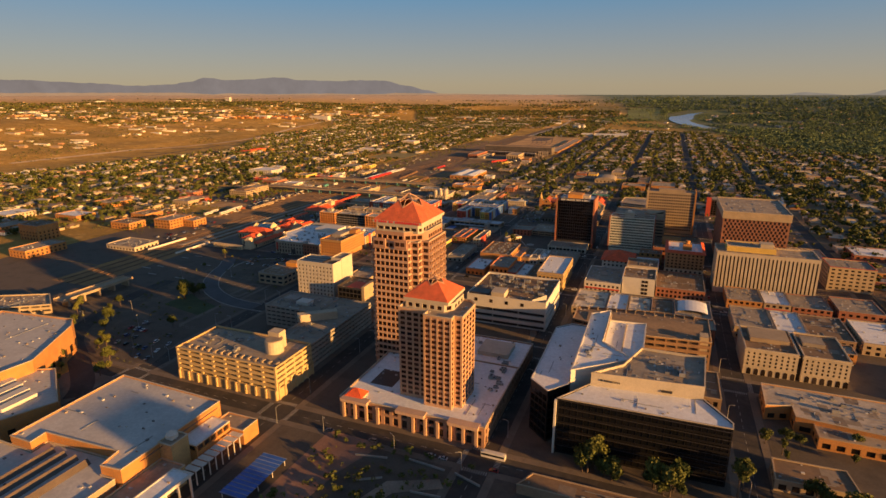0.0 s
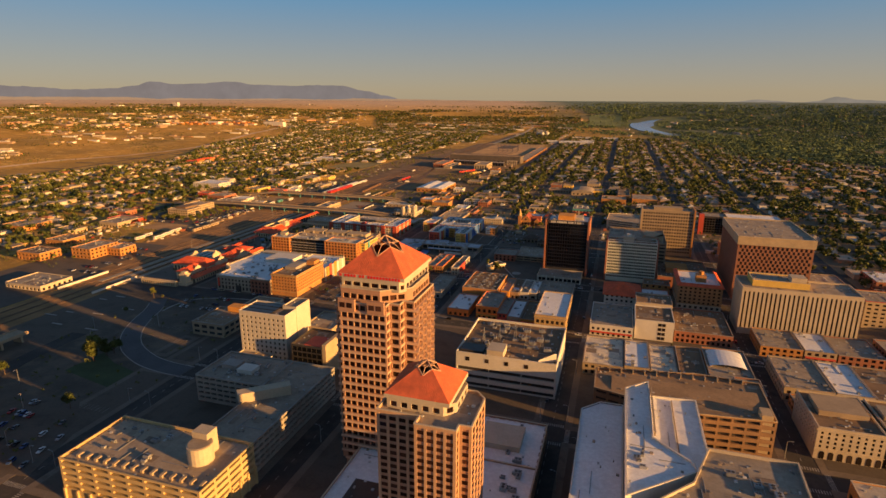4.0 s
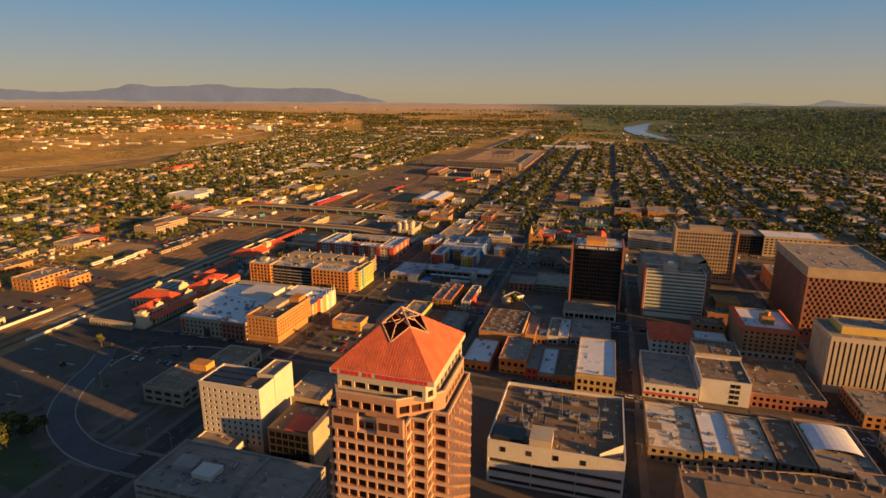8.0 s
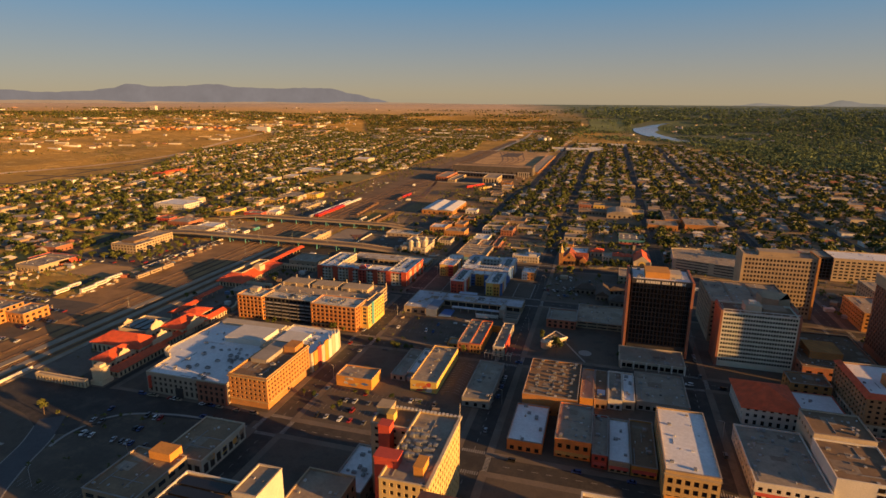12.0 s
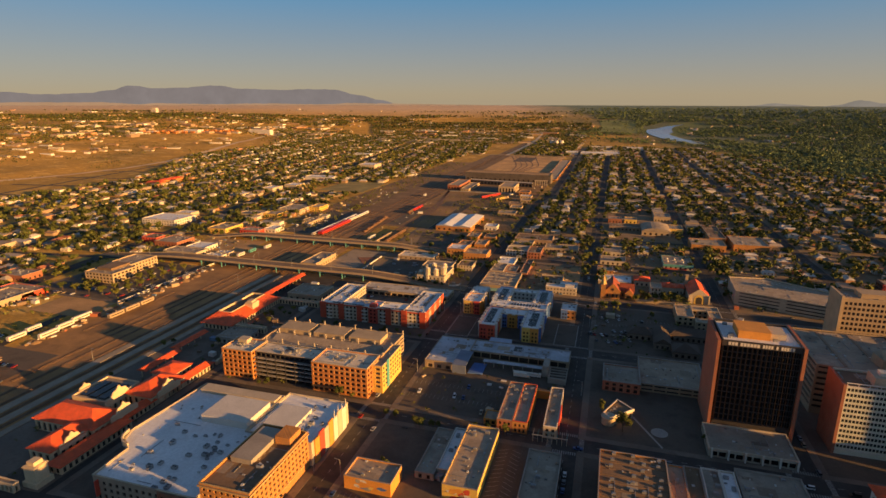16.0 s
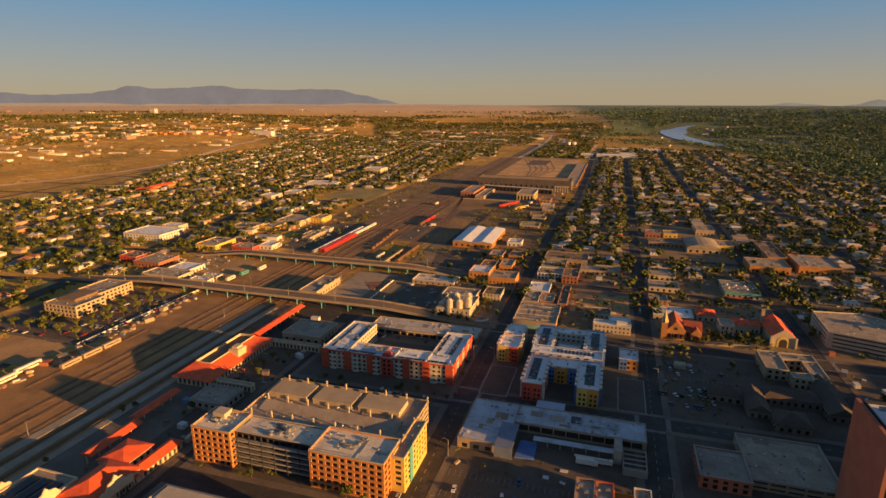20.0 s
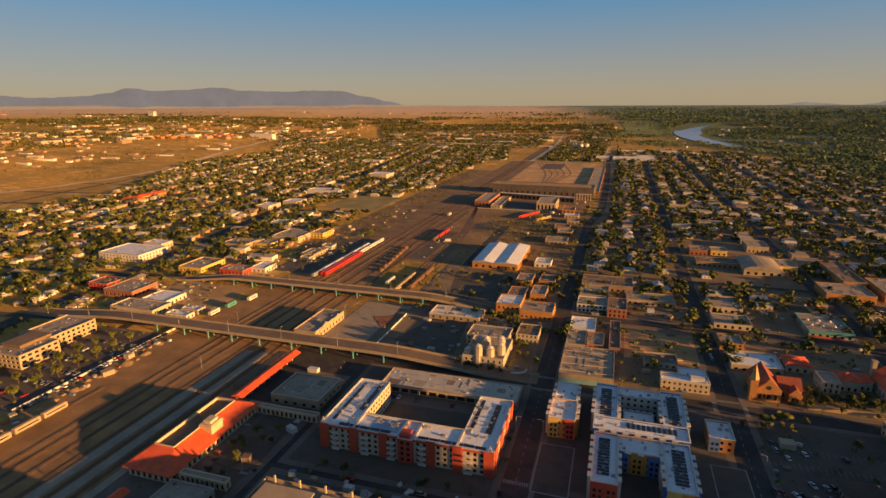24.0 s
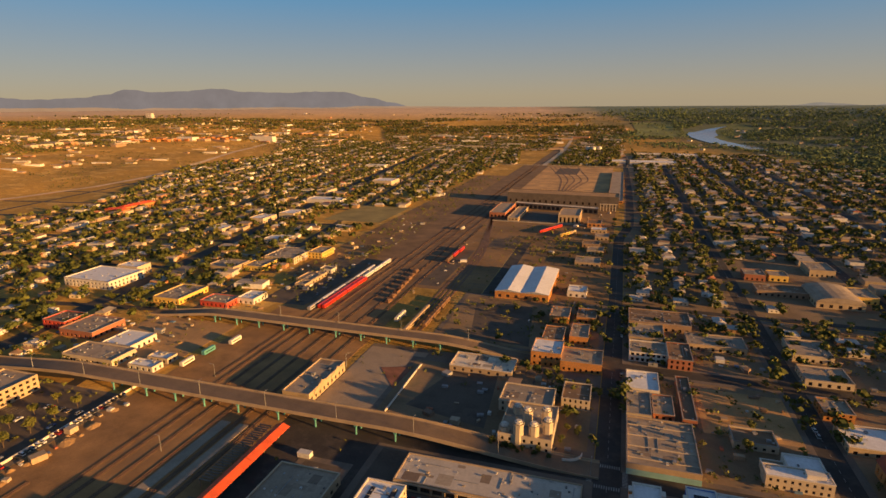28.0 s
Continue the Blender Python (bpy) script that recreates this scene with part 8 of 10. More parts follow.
mural([o for o in bpy.data.objects if o.name == "mural_building"][0], 431, 461, 0.8, 8.4, -306, 21, (CREAM, TAN, ORANGEP, BROWN, YELLOWP, CREAM), False)
# churches
t = thing("church", -160, 856, 0, "orange brick church with a red gable roof and spire", "church")
volume(t, rect(-171, -157, 844, 870), 0, 7.5, BRICK_O, None, [(1.5, 5)], 4.5, 0.3, 0.4, 0.2, None, GLASS)
WALL_OF[t.name] = BRICK_O
hip(t, -171, -157, 845, 870, 7.5, 15, "y", TILE_D, TILE_D, 0.5, True)
part("front_gable", Shape().face((-11, -12.1, 7.3), (3, -12.1, 7.3), (-4, -12.1, 15)), BRICK_O, t)
volume(t, rect(-156.8, -144.5, 850, 864), 0, 7, BRICK_O, None, [(1.5, 4.6)], 3.4, 0.3, 0.3, 0.2, None, GLASS, most=8)
hip(t, -157, -144.5, 850, 864, 7, 12.5, "x", TILE_D, TILE_D, 0.5, True)
volume(t, rect(-152.5, -145.5, 845, 849.8), 0, 6, BRICK_O, None, [(1.5, 4)], 3.4, 0.3, 0.3, 0.2, None, GLASS, most=6)
hip(t, -152.5, -145.5, 845, 851, 6, 10.5, "y", TILE_D, TILE_D, 0.4, True)
part("front_gable", Shape().face((7.3, -11.2, 5.8), (14.7, -11.2, 5.8), (11, -11.2, 10.4)), BRICK_O, t)
part("bell_tower", Shape().box(-14.6, -10.4, -13.5, -8.8, 0, 13.5).box(-14.9, -10.1, -13.8, -8.5, 13.5, 14), BRICK_O, t)
part("spire", Shape().tube((-12.5, -11.2, 14), (-12.5, -11.2, 24), 2.9, 0.1, 4), BRICK_Y, t)
for k in range(4):
    x = -9.6 + 3.0 * k
    part("window", Shape().face((x, -12.2, 2.2), (x + 1.2, -12.2, 2.2), (x + 1.2, -12.2, 4.6), (x + 0.6, -12.2, 5.4), (x, -12.2, 4.6)), DARKP, t)
part("window", Shape().face((10.2, -11.3, 2.2), (11.8, -11.3, 2.2), (11.8, -11.3, 4.4), (11, -11.3, 5.2), (10.2, -11.3, 4.4)), DARKP, t)
part("rose_window", Shape().tube((-4, -12.25, 9.4), (-4, -12.05, 9.4), 1.3, 1.3, 12), DARKP, t)
shop("parish_store", "long low store with a white membrane roof behind a church", -178, -146, 884, 908, 5, SAND, R_WHITE, ((0.6, 2.6),), 5, 0.4, WHITE, 4, "building")
shop("brick_house", "small orange brick house behind a church", -180, -164, 918, 936, 6, BRICK_O, R_TAN, ((0.8, 2.6), (3.8, 5.2)), 4, 0.4, TAN, 1, "house")
t = thing("church_hall", -87, 868, 0, "cream church hall with a steep red tile roof and arched front", "church")
volume(t, rect(-96, -79, 853, 889), 0, 7.5, CREAM, None, [(1, 5)], 5, 0.4, 0.5, 0.2, None, GLASS)
hip(t, -96, -79, 853, 889, 7.5, 13.5, "y", TILE_X, TILE_Y, 0.6, True)
part("front_gable", Shape().face((-96.3 + 87, 852.3 - 868, 0), (-78.7 + 87, 852.3 - 868, 0), (-78.7 + 87, 852.3 - 868, 8.0), (-0.5, 852.3 - 868, 14.6), (-96.3 + 87, 852.3 - 868, 8.0)), CREAM, t)
arc = [(math.cos(i * math.pi / 10), math.sin(i * math.pi / 10)) for i in range(11)]
part("arch_frame", Shape().face(*[(-0.5 - 4.2 * c, -15.85, 4.6 + 4.2 * d) for c, d in arc], (3.7, -15.85, 0.1), (-4.7, -15.85, 0.1)), YELLOWP, t, "yellow stucco arch surround")
part("arch", Shape().face(*[(-0.5 - 2.6 * c, -15.95, 4.2 + 2.6 * d) for c, d in arc], (2.1, -15.95, 0.1), (-3.1, -15.95, 0.1)), DARKP, t, "deep dark arched entrance")
part("buttress", Shape().box(-9.6, -8.3, -16.8, -14.6, 0.1, 8.6), CREAM, t)
part("buttress", Shape().box(7.3, 8.6, -16.8, -14.6, 0.1, 8.6), CREAM, t)
part("chimney_tower", Shape().box(-9.5, -7, 17, 19.6, 0.1, 17).box(-9.8, -6.7, 16.7, 19.9, 17, 17.5), TAN, t, "slim tan tower")
t = thing("parish_building", -125, 862, 0, "cream parish building with red tile roofs", "building")
for x0, x1, y0, y1, h, up in ((-143, -128, 892, 908, 5.6, 3), (-118, -106, 872, 886, 7.6, 3), (-105.5, -98, 876, 888, 6.6, 2.4)):
    volume(t, rect(x0, x1, y0, y1), 0, h, CREAM, None, list(two[:1]), 4, 0.4, 0.3, 0.2)
    hip(t, x0, x1, y0, y1, h, h + up, "x", TILE_X, TILE_Y, 0.8)
volume(t, rect(-129, -118.5, 866, 882), 0, 8, CREAM, R_TAN, list(two), 3.4, 0.4, 0.3, 0.6)
single("garden_wall", Shape().box(-143, -98, 841, 842, 0.1, 2.6).box(-143.2, -97.8, 840.8, 842.2, 2.6, 2.9), SAND, "long tan stucco garden wall with coping", "wall")
t = thing("parish_school", -93, 803, 0, "tan flat-roofed school round a small sunken court", "school")
for x0, x1, y0, y1 in ((-112, -98.5, 794, 824), (-98.4, -77, 812.5, 824), (-98.4, -86.6, 784, 792.5), (-86.5, -77, 786, 812.4)):
    volume(t, rect(x0, x1, y0, y1), 0, 8, SAND, R_TAN, list(two), 4, 0.5, 0.35, 0.6, CREAM, GLASS, most=10)
scatter_units(-110, -80, 814, 822, 7.4, 4, 71, 0.9)
t = thing("old_school", -103, 757, 0, "brown stone school wings with dark pitched roofs", "school")
SHINGLE = paint("dark_shingles", (0.105, 0.078, 0.058), 0.9, 0.25, 0.1, 1.0)
SCHOOLW = paint("brown_stone", (0.24, 0.18, 0.13), 0.9, 0.2)
for x0, x1, y0, y1, along in ((-89, -75.5, 746, 792, "y"), (-133, -121, 738, 766, "y"), (-120.9, -89.1, 758, 773, "x"), (-121, -103, 726, 743, "x"), (-152, -133.1, 752, 764, "x")):
    volume(t, rect(x0, x1, y0, y1), 0, 5, SCHOOLW, None, list(two[:1]), 4, 0.45, 0.35, 0.2, None, GLASS, most=8)
    hip(t, x0, x1, y0, y1, 5, 9, along, SHINGLE, SHINGLE, 0.6, along == "y")
garage("parking_garage", "long cream parking garage with open strips", [(-56, 862), (16, 838), (34, 876), (-20, 912), (-54, 908)], 13, 4, CREAM, R_TAN, 40, 0.4, 0.82, 0.6, CREAM, 24, 1.0)
# south of the bridges
t = shop("white_block", "white two-storey block with small windows", -226, -197, 842, 852, 7.5, CREAM, R_WHITE, ((1, 2.6), (4.4, 6)), 3, 0.4, WHITE, 2, "building")
volume(t, rect(-214, -197, 852.1, 866), 0, 6, WHITE, R_WHITE, [(1, 2.6)], 3.4, 0.4, 0.3, 0.7, WHITE, GLASS, most=6)
volume(t, rect(-225, -214.1, 852.1, 860), 0, 4.6, CREAM, R_TAN, [(1, 2.6)], 3.4, 0.4, 0.3, 0.6, WHITE, GLASS, most=4)
penthouse(t, -208, -200, 845, 850, 6.7, 9, WHITE)
shop("low_building", "pale walled store with a sunken dark roof", -235, -213, 873, 889, 4.6, CREAM, R_BROWN, ((1, 2.6),), 4, 0.4, CREAM, 2, parapet=1.2)
t = shop("teal_shop", "brown-roofed hall with a teal painted base", -290, -255, 834, 880, 6.5, TAN, R_TAN, ((0.6, 2.6),), 6, 0.4, TAN, 10)
part("painted_base", Shape().box(-17.6, 17.6, -23.3, -23.05, 0.1, 3.2), paint("pale_teal_paint", (0.22, 0.44, 0.46), 0.7, 0.15), t, "teal painted wall base")
for k in range(4):
    part("roof_beam", Shape().box(-17, 17, -17 + 10.5 * k, -16.5 + 10.5 * k, 5.7, 6.1), CREAM, t, "pale roof beam")
shop("shop", "low tan shops with mixed roofs", -290, -276, 884, 912, 6, CREAM, R_GREY, two[:1], 4, 0.5, CREAM, 3)
shop("shop", "low brick shop with a small yard", -275, -263, 890, 914, 4.6, BRICK_R, R_TAN, two[:1], 4, 0.5, CREAM, 2)
shop("shop", "low white-roofed shop", -290, -270, 916, 942, 5.5, WHITE, R_WHITE, two[:1], 5, 0.5, WHITE, 3)
shop("long_shed", "long narrow shed with red brick front", -259, -251, 888, 943, 4.6, BRICK_R, R_BROWN, (), 5, 0.3, TAN, 1, "shed")
shop("brick_shop", "red brick shop at the corner", -262, -246, 962, 992, 8, BRICK_R, R_BROWN, two, 4, 0.4, TAN, 2)
shop("white_motel", "white two-storey motel with dark openings", -288, -262, 968, 990, 7.5, WHITE, R_TAN, two, 3.4, 0.6, WHITE, 2, "motel")
shop("low_building", "low tan building with pale roof", -288, -262, 1000, 1030, 6, TAN, R_TAN, two[:1], 5, 0.4, CREAM, 4)
t = thing("turreted_building", -342, 856, 0, "cream building with clustered tall turrets", "building")
volume(t, rect(-357, -328, 838, 874), 0, 8.5, CREAM, R_TAN, two, 4, 0.35, 0.3, 0.7, CREAM)
volume(t, rect(-364, -332, 874.1, 897), 0, 7.5, CREAM, R_GREY, two, 4, 0.35, 0.3, 0.7, CREAM, GLASS, most=12)
volume(t, rect(-328, -311, 888, 910), 0, 7, CREAM, R_BROWN, two, 3.4, 0.35, 0.3, 0.7, CREAM, GLASS, most=12)
for x, y, h in ((-354, 842, 11), (-346, 840, 15), (-338, 842, 14), (-331, 846, 15.5), (-343, 852, 16.5), (-333, 856, 16), (-350, 862, 12)):
    oc = [(x + 342 + 2.9 * math.cos(i * 0.785 + 0.39), y - 856 + 2.9 * math.sin(i * 0.785 + 0.39)) for i in range(8)]
    part("turret", Shape().prism(oc, 0, h).prism(inset(oc, -0.25), h - 0.6, h), CREAM, t)
    part("turret_cap", Shape().prism(inset(oc, 0.5), h, h + 0.9).prism(inset(oc, 1.4), h + 0.9, h + 1.7), WHITE, t)
single("curved_wall", Shape().prism([(-322 + 10 * math.cos(a), 842 + 8 * math.sin(a)) for a in [math.pi * (1.5 + 0.05 * i) for i in range(11)]] + [(-322 + 9.5 * math.cos(a), 842 + 7.5 * math.sin(a)) for a in [math.pi * (2.0 - 0.05 * i) for i in range(11)]], 0.1, 1.9), WHITE, "low white curved garden wall", "wall")
shop("brick_warehouse", "orange brick two-storey warehouse with pale roof", -355, -334, 941, 965, 11, BRICK_O, R_WHITE, ((1, 3), (6, 8)), 4, 0.4, CREAM, 3, "warehouse")
shop("brick_warehouse", "orange brick single-storey warehouse", -334, -306, 938, 962, 8, BRICK_O, R_TAN, ((1, 3),), 4, 0.4, CREAM, 4, "warehouse")
shop("brick_warehouse", "small brown brick store", -352, -336, 972, 1002, 7, BRICK_O, R_BROWN, ((1, 3),), 5, 0.4, TAN, 2, "warehouse")
shop("brick_warehouse", "orange brick store with flat roof", -332, -318, 985, 1012, 7, BRICK_O, R_TAN, ((1, 3),), 5, 0.4, TAN, 2, "warehouse")
shop("long_shed", "long pale-roofed shed with tan walls", -408, -364, 916, 938, 4.6, TAN, R_PALE, ((1, 3),), 6, 0.3, WHITE, 3, "warehouse")
single("side_shed", Shape().box(-364, -356, 880, 910, 0.1, 4).box(-364.3, -355.7, 879.7, 910.3, 4, 4.3), BROWN, "narrow brown shed along a yard", "shed")
t = shop("mission_station", "tan mission-style station with curved gable front", -497, -478, 846, 894, 7.5, SAND, R_TAN, ((1, 4),), 5, 0.35, SAND, 3, "station")
mission_gable(t, -478.2, 852, 872, 4, 10, SAND)
mission_gable(t, -478.2, 874, 892, 4, 9, SAND)
single("planting_bed", Shape().prism([(-456, 906), (-436, 880), (-434, 914)], 0, 0.3), paint("red_earth", (0.26, 0.11, 0.065), 0.95, 0.3), "red-brown earth bed in a paved lot", "planter")
single("lot_wall", Shape().box(-430, -429.4, 852, 918, 0, 1.5), WHITE, "long low white wall beside a paved lot", "wall")
t = thing("rail_warehouse", -372, 1121, 0, "long brick warehouse with a white metal roof", "warehouse")
for x0, x1 in ((-385, -359), (-410, -385.2)):
    volume(t, rect(x0, x1, 1073, 1162), 0, 7.5, BRICK_O, None, [(1.5, 4.5)], 8, 0.4, 0.4, 0.3, None, GLASS, most=10)
    hip(t, x0, x1, 1073, 1162, 7.5, 9.6, "y", SHEET, R_WHITE, 0.3, True)
t = thing("locomotive_shop", -400, 1650, 0, "huge dark rail workshop with a glazed clerestory", "workshop")
SHOPG = paint("shop_grey", (0.16, 0.13, 0.10), 0.85, 0.2)
volume(t, [(-503, 1606), (-302, 1594), (-302, 1640), (-503, 1652)], 0, 19.2, SHOPG, paint("dusty_roof", (0.42, 0.26, 0.12), 0.95, 0.25, 0.05, 0.6), [(2.5, 7.0)], 11, 0.3, 0.3, 0.8, None, GLASS, most=30)
volume(t, rect(-322, -294.5, 1642, 2110), 0, 4.6, BRICK_O, R_TAN, [(1.0, 3.2)], 9, 0.7, 0.4, 0.6, TAN, GLASS, most=40)
volume(t, [(-478, 1552), (-334, 1527), (-334, 1541), (-478, 1566)], 0, 9.4, SHOPG, R_PALE, [(1, 6.8)], 8, 0.72, 1.6, 0.5, CREAM, VOID, most=40)
for k in range(6):
    x = -332 + 5.0 * k
    part("column", Shape().box(x + 400, x + 401.3, 1560 - 1650, 1562 - 1650, 0, 11), CREAM, t)
part("lintel", Shape().box(-333 + 400, -304 + 400, 1559.5 - 1650, 1562.5 - 1650, 11, 12.2), CREAM, t)
shop("workshop", "red brick rail workshop with a flat roof", -502, -476, 1450, 1545, 10, BRICK_R, R_TAN, ((2, 6),), 6, 0.5, TAN, 0, "workshop")
shop("workshop", "tan rail workshop with tall openings", -390, -358, 1436, 1496, 14, SAND, R_TAN, ((2, 10),), 6, 0.5, SAND, 0, "workshop")
shop("workshop", "low tan rail store beside the workshop", -469, -452, 1434, 1535, 6, SAND, R_TAN, ((2, 4),), 6, 0.5, TAN, 0, "workshop")
shop("workshop", "low brick rail store", -345, -325, 1418, 1446, 7, BRICK_O, R_BROWN, ((2, 5),), 6, 0.5, TAN, 0, "workshop")
strip("workshop_court", -450, -393, 1438, 1524, 0.13, LOT, "dark asphalt court before the rail workshop", "yard")
single("fence_wall", Shape().box(-492, -342, 1428.5, 1429.2, 0, 1.6), CONCRETE, "long pale low wall before the workshops", "wall")
for x0, x1, y0, y1, h, w, r in ((-338, -316, 1384, 1402, 5, SAND, R_WHITE), (-330, -312, 1340, 1362, 5, TAN, R_TAN), (-344, -322, 1296, 1316, 5, BROWN, R_BROWN), (-336, -316, 1262, 1284, 5, SAND, R_TAN), (-346, -318, 1206, 1232, 5, TAN, R_TAN)):
    shop("store_building", "small flat-roofed store beside the works yard", x0, x1, y0, y1, h, w, r, ((0.6, 2.6),), 5, 0.4, TAN, 1, "building", most=4)
shop("long_shed", "long low tan shed with a pale roof beside the trains", -613, -601, 1046, 1092, 4.5, SAND, R_TAN, ((0.6, 2.6),), 6, 0.4, TAN, 0, "shed", most=6)
for x in (-428, -408, -386):
    single("storage_tank", Shape().tube((0, 0, 0), (0, 0, 16), 9, 9, 18).tube((0, 0, 16), (0, 0, 18), 9, 1.5, 18), WHITE, "white round storage tank among far trees", "tank", place=(x, 2815 + (x % 3) * 9, 0), group="storage tanks")
for x0, x1, y0, y1, h, w, r, d in ((-288, -240, 1031, 1062, 7, BROWN, R_BROWN, "long brown flat-roofed store"), (-172, -152, 1200, 1222, 7, BRICK_R, R_TAN, "red brick store with a pale roof"), (-148, -130, 1204, 1224, 6.5, YELLOWP, R_TAN, "yellow stucco store"), (-104, -80, 1232, 1266, 8, SAND, R_TAN, "tan warehouse with a flat roof"), (-170, -122, 1150, 1172, 6, BROWN, R_BROWN, "long brown store behind trees"), (-344, -326, 1096, 1116, 6, WHITE, R_WHITE, "small white store"), (-352, -336, 1024, 1048, 7, BRICK_O, R_TAN, "orange brick store"), (-330, -314, 1030, 1052, 6, BRICK_O, R_BROWN, "brown-roofed brick store"), (-178, -150, 962, 985, 5, CREAM, R_TAN, "cream flat-roofed garage"), (-246, -205, 1000, 1022, 5.5, SAND, R_GREY, "sand stucco workshop")):
    shop("store_building", d + " on a southern block", x0, x1, y0, y1, h, w, r, two[:1], 5, 0.4, CREAM, 2, "building", most=4)
t = thing("barn", -107, 1152, 0, "wide tan barn with a rounded metal roof", "barn")
volume(t, rect(-126, -88, 1128, 1176), 0, 6, SAND, None, [(1, 4)], 8, 0.4, 0.3, 0.3, None, GLASS, most=4)
s = Shape()
for k in range(10):
    a0, a1 = math.pi * k / 10, math.pi * (k + 1) / 10
    s.face((-19.4 * math.cos(a0), -24, 5.7 + 5 * math.sin(a0)), (-19.4 * math.cos(a1), -24, 5.7 + 5 * math.sin(a1)), (-19.4 * math.cos(a1), 24, 5.7 + 5 * math.sin(a1)), (-19.4 * math.cos(a0), 24, 5.7 + 5 * math.sin(a0)))
s.face(*[(19.4 * math.cos(math.pi * k / 10), -24, 5.7 + 5 * math.sin(math.pi * k / 10)) for k in range(11)])
part("roof", s, R_TAN, t, "tan rounded metal roof")
t = shop("teal_store", "dark-roofed store with white domes and a teal and red front", -110, -79, 963, 1003, 5.6, GREYW, R_GREY, two[:1], 5, 0.4, TEAL, 0, "shop", most=6)
part("sign_band", Shape().box(-15.5, 15.5, -20.4, -20.05, 3.2, 5.5), TEAL, t, "teal sign band")
part("red_base", Shape().box(-15, 9, -20.3, -20.05, 0.2, 1.4), REDP, t, "red painted wall base")
for k in range(6):
    part("roof_dome", Shape().tube((-10 + 8 * (k % 3), -6 + 11 * (k // 3), 5.2), (-10 + 8 * (k % 3), -6 + 11 * (k // 3), 6.4), 1.4, 0.5, 10), WHITE, t, "white roof dome")
# east of the tracks
t = shop("office_building", "tan three-storey office with a hipped centre roof", -686, -650, 742, 772, 11, SAND, R_TAN, ((1, 2.8), (4.4, 6.2), (7.8, 9.6)), 4.5, 0.6, SAND, 0, "office building", most=110)
volume(t, rect(-690, -660, 772, 812), 0, 11, SAND, R_TAN, [(1, 2.8), (4.4, 6.2), (7.8, 9.6)], 4.5, 0.5, 0.4, 0.8, SAND, GLASS, most=20)
penthouse(t, -680, -662, 752, 776, 10.2, 12.6, R_BROWN)
shop("brick_office", "orange brick office with flat roof", -616, -589, 525, 562, 12, BRICK_O, R_TAN, ((1, 3), (5, 7), (9, 11)), 5, 0.5, BRICK_O, 4, "office building", most=30)
shop("brick_office", "orange brick annex", -588.9, -570, 546, 568, 9, BRICK_O, R_TAN, two, 5, 0.5, BRICK_O, 2, "office building")
shop("brick_office", "orange brick two-storey block", -668, -635, 503, 528, 9, BRICK_O, R_BROWN, two, 5, 0.5, BRICK_O, 2, "office building")
shop("low_building", "pale long low building in shade", -584, -540, 430, 462, 5.5, CREAM, R_GREY, two[:1], 5, 0.5, CREAM, 3)
shop("brick_office", "tall orange brick block", -718, -685, 421, 447, 19, BRICK_O, R_BROWN, three, 5, 0.4, BRICK_O, 2, "office building")
shop("brick_office", "long orange brick school", -651, -624, 367, 412, 9, BRICK_O, R_TAN, two, 5, 0.5, BRICK_O, 3, "office building")
for x0, x1, y0, y1, h, w, r, d in ((-850, -790, 985, 1030, 9, WHITE, R_WHITE, "white flat-roofed hospital block"), (-828, -800, 1031, 1050, 11, CREAM, R_WHITE, "cream block with white roof"), (-687, -640, 850, 872, 6, CREAM, R_TAN, "long low tan store"), (-676, -648, 874, 900, 5.5, WHITE, R_WHITE, "low white store"), (-732, -697, 884, 916, 6.5, BRICK_R, R_TAN, "red low store"), (-760, -736, 892, 914, 8, REDP, R_BROWN, "red two-storey store"),
                                   (-628, -606, 852, 862, 4.5, WHITE, R_WHITE, "small white shed"), (-624, -606, 866, 876, 4.5, CREAM, R_WHITE, "small cream shed"), (-720, -690, 970, 1010, 6, YELLOWP, R_TAN, "yellow low store"), (-670, -640, 975, 995, 5.5, REDP, R_TAN, "low red shed by the road"), (-640, -622, 990, 1012, 6, WHITE, R_WHITE, "white shed"), (-700, -660, 1120, 1165, 8, CREAM, R_GREY, "grey-roofed store"), (-660, -640, 1150, 1180, 8, YELLOWP, R_TAN, "yellow store block"),
                                   (-620, -602, 1060, 1085, 5, TAN, R_TAN, "tan yard shed"), (-615, -600, 1100, 1112, 5, WHITE, R_GREY, "grey yard shed"), (-780, -745, 720, 742, 7, BRICK_R, R_GREY, "red-fronted low store"), (-722, -690, 655, 690, 7, SAND, R_TAN, "low tan store"), (-735, -690, 678, 704, 6, REDP, R_TAN, "red low store with a pale roof"), (-793, -750, 515, 545, 7, BRICK_O, R_WHITE, "white-roofed store"), (-700, -672, 560, 590, 6.5, BRICK_O, R_BROWN, "small brick store"), (-742, -712, 600, 628, 6.5, SAND, R_TAN, "low tan store"), (-830, -790, 600, 640, 7, BRICK_O, R_TAN, "orange brick store"), (-800, -770, 430, 470, 8, BRICK_O, R_TAN, "orange brick school"), (-880, -840, 480, 520, 8, CREAM, R_WHITE, "cream store")):
    shop("store_building", d + " beside the rail yard", x0, x1, y0, y1, h, w, r, two[:1] if h < 8 else two, 5, 0.4, CREAM, 2, "building", most=12)
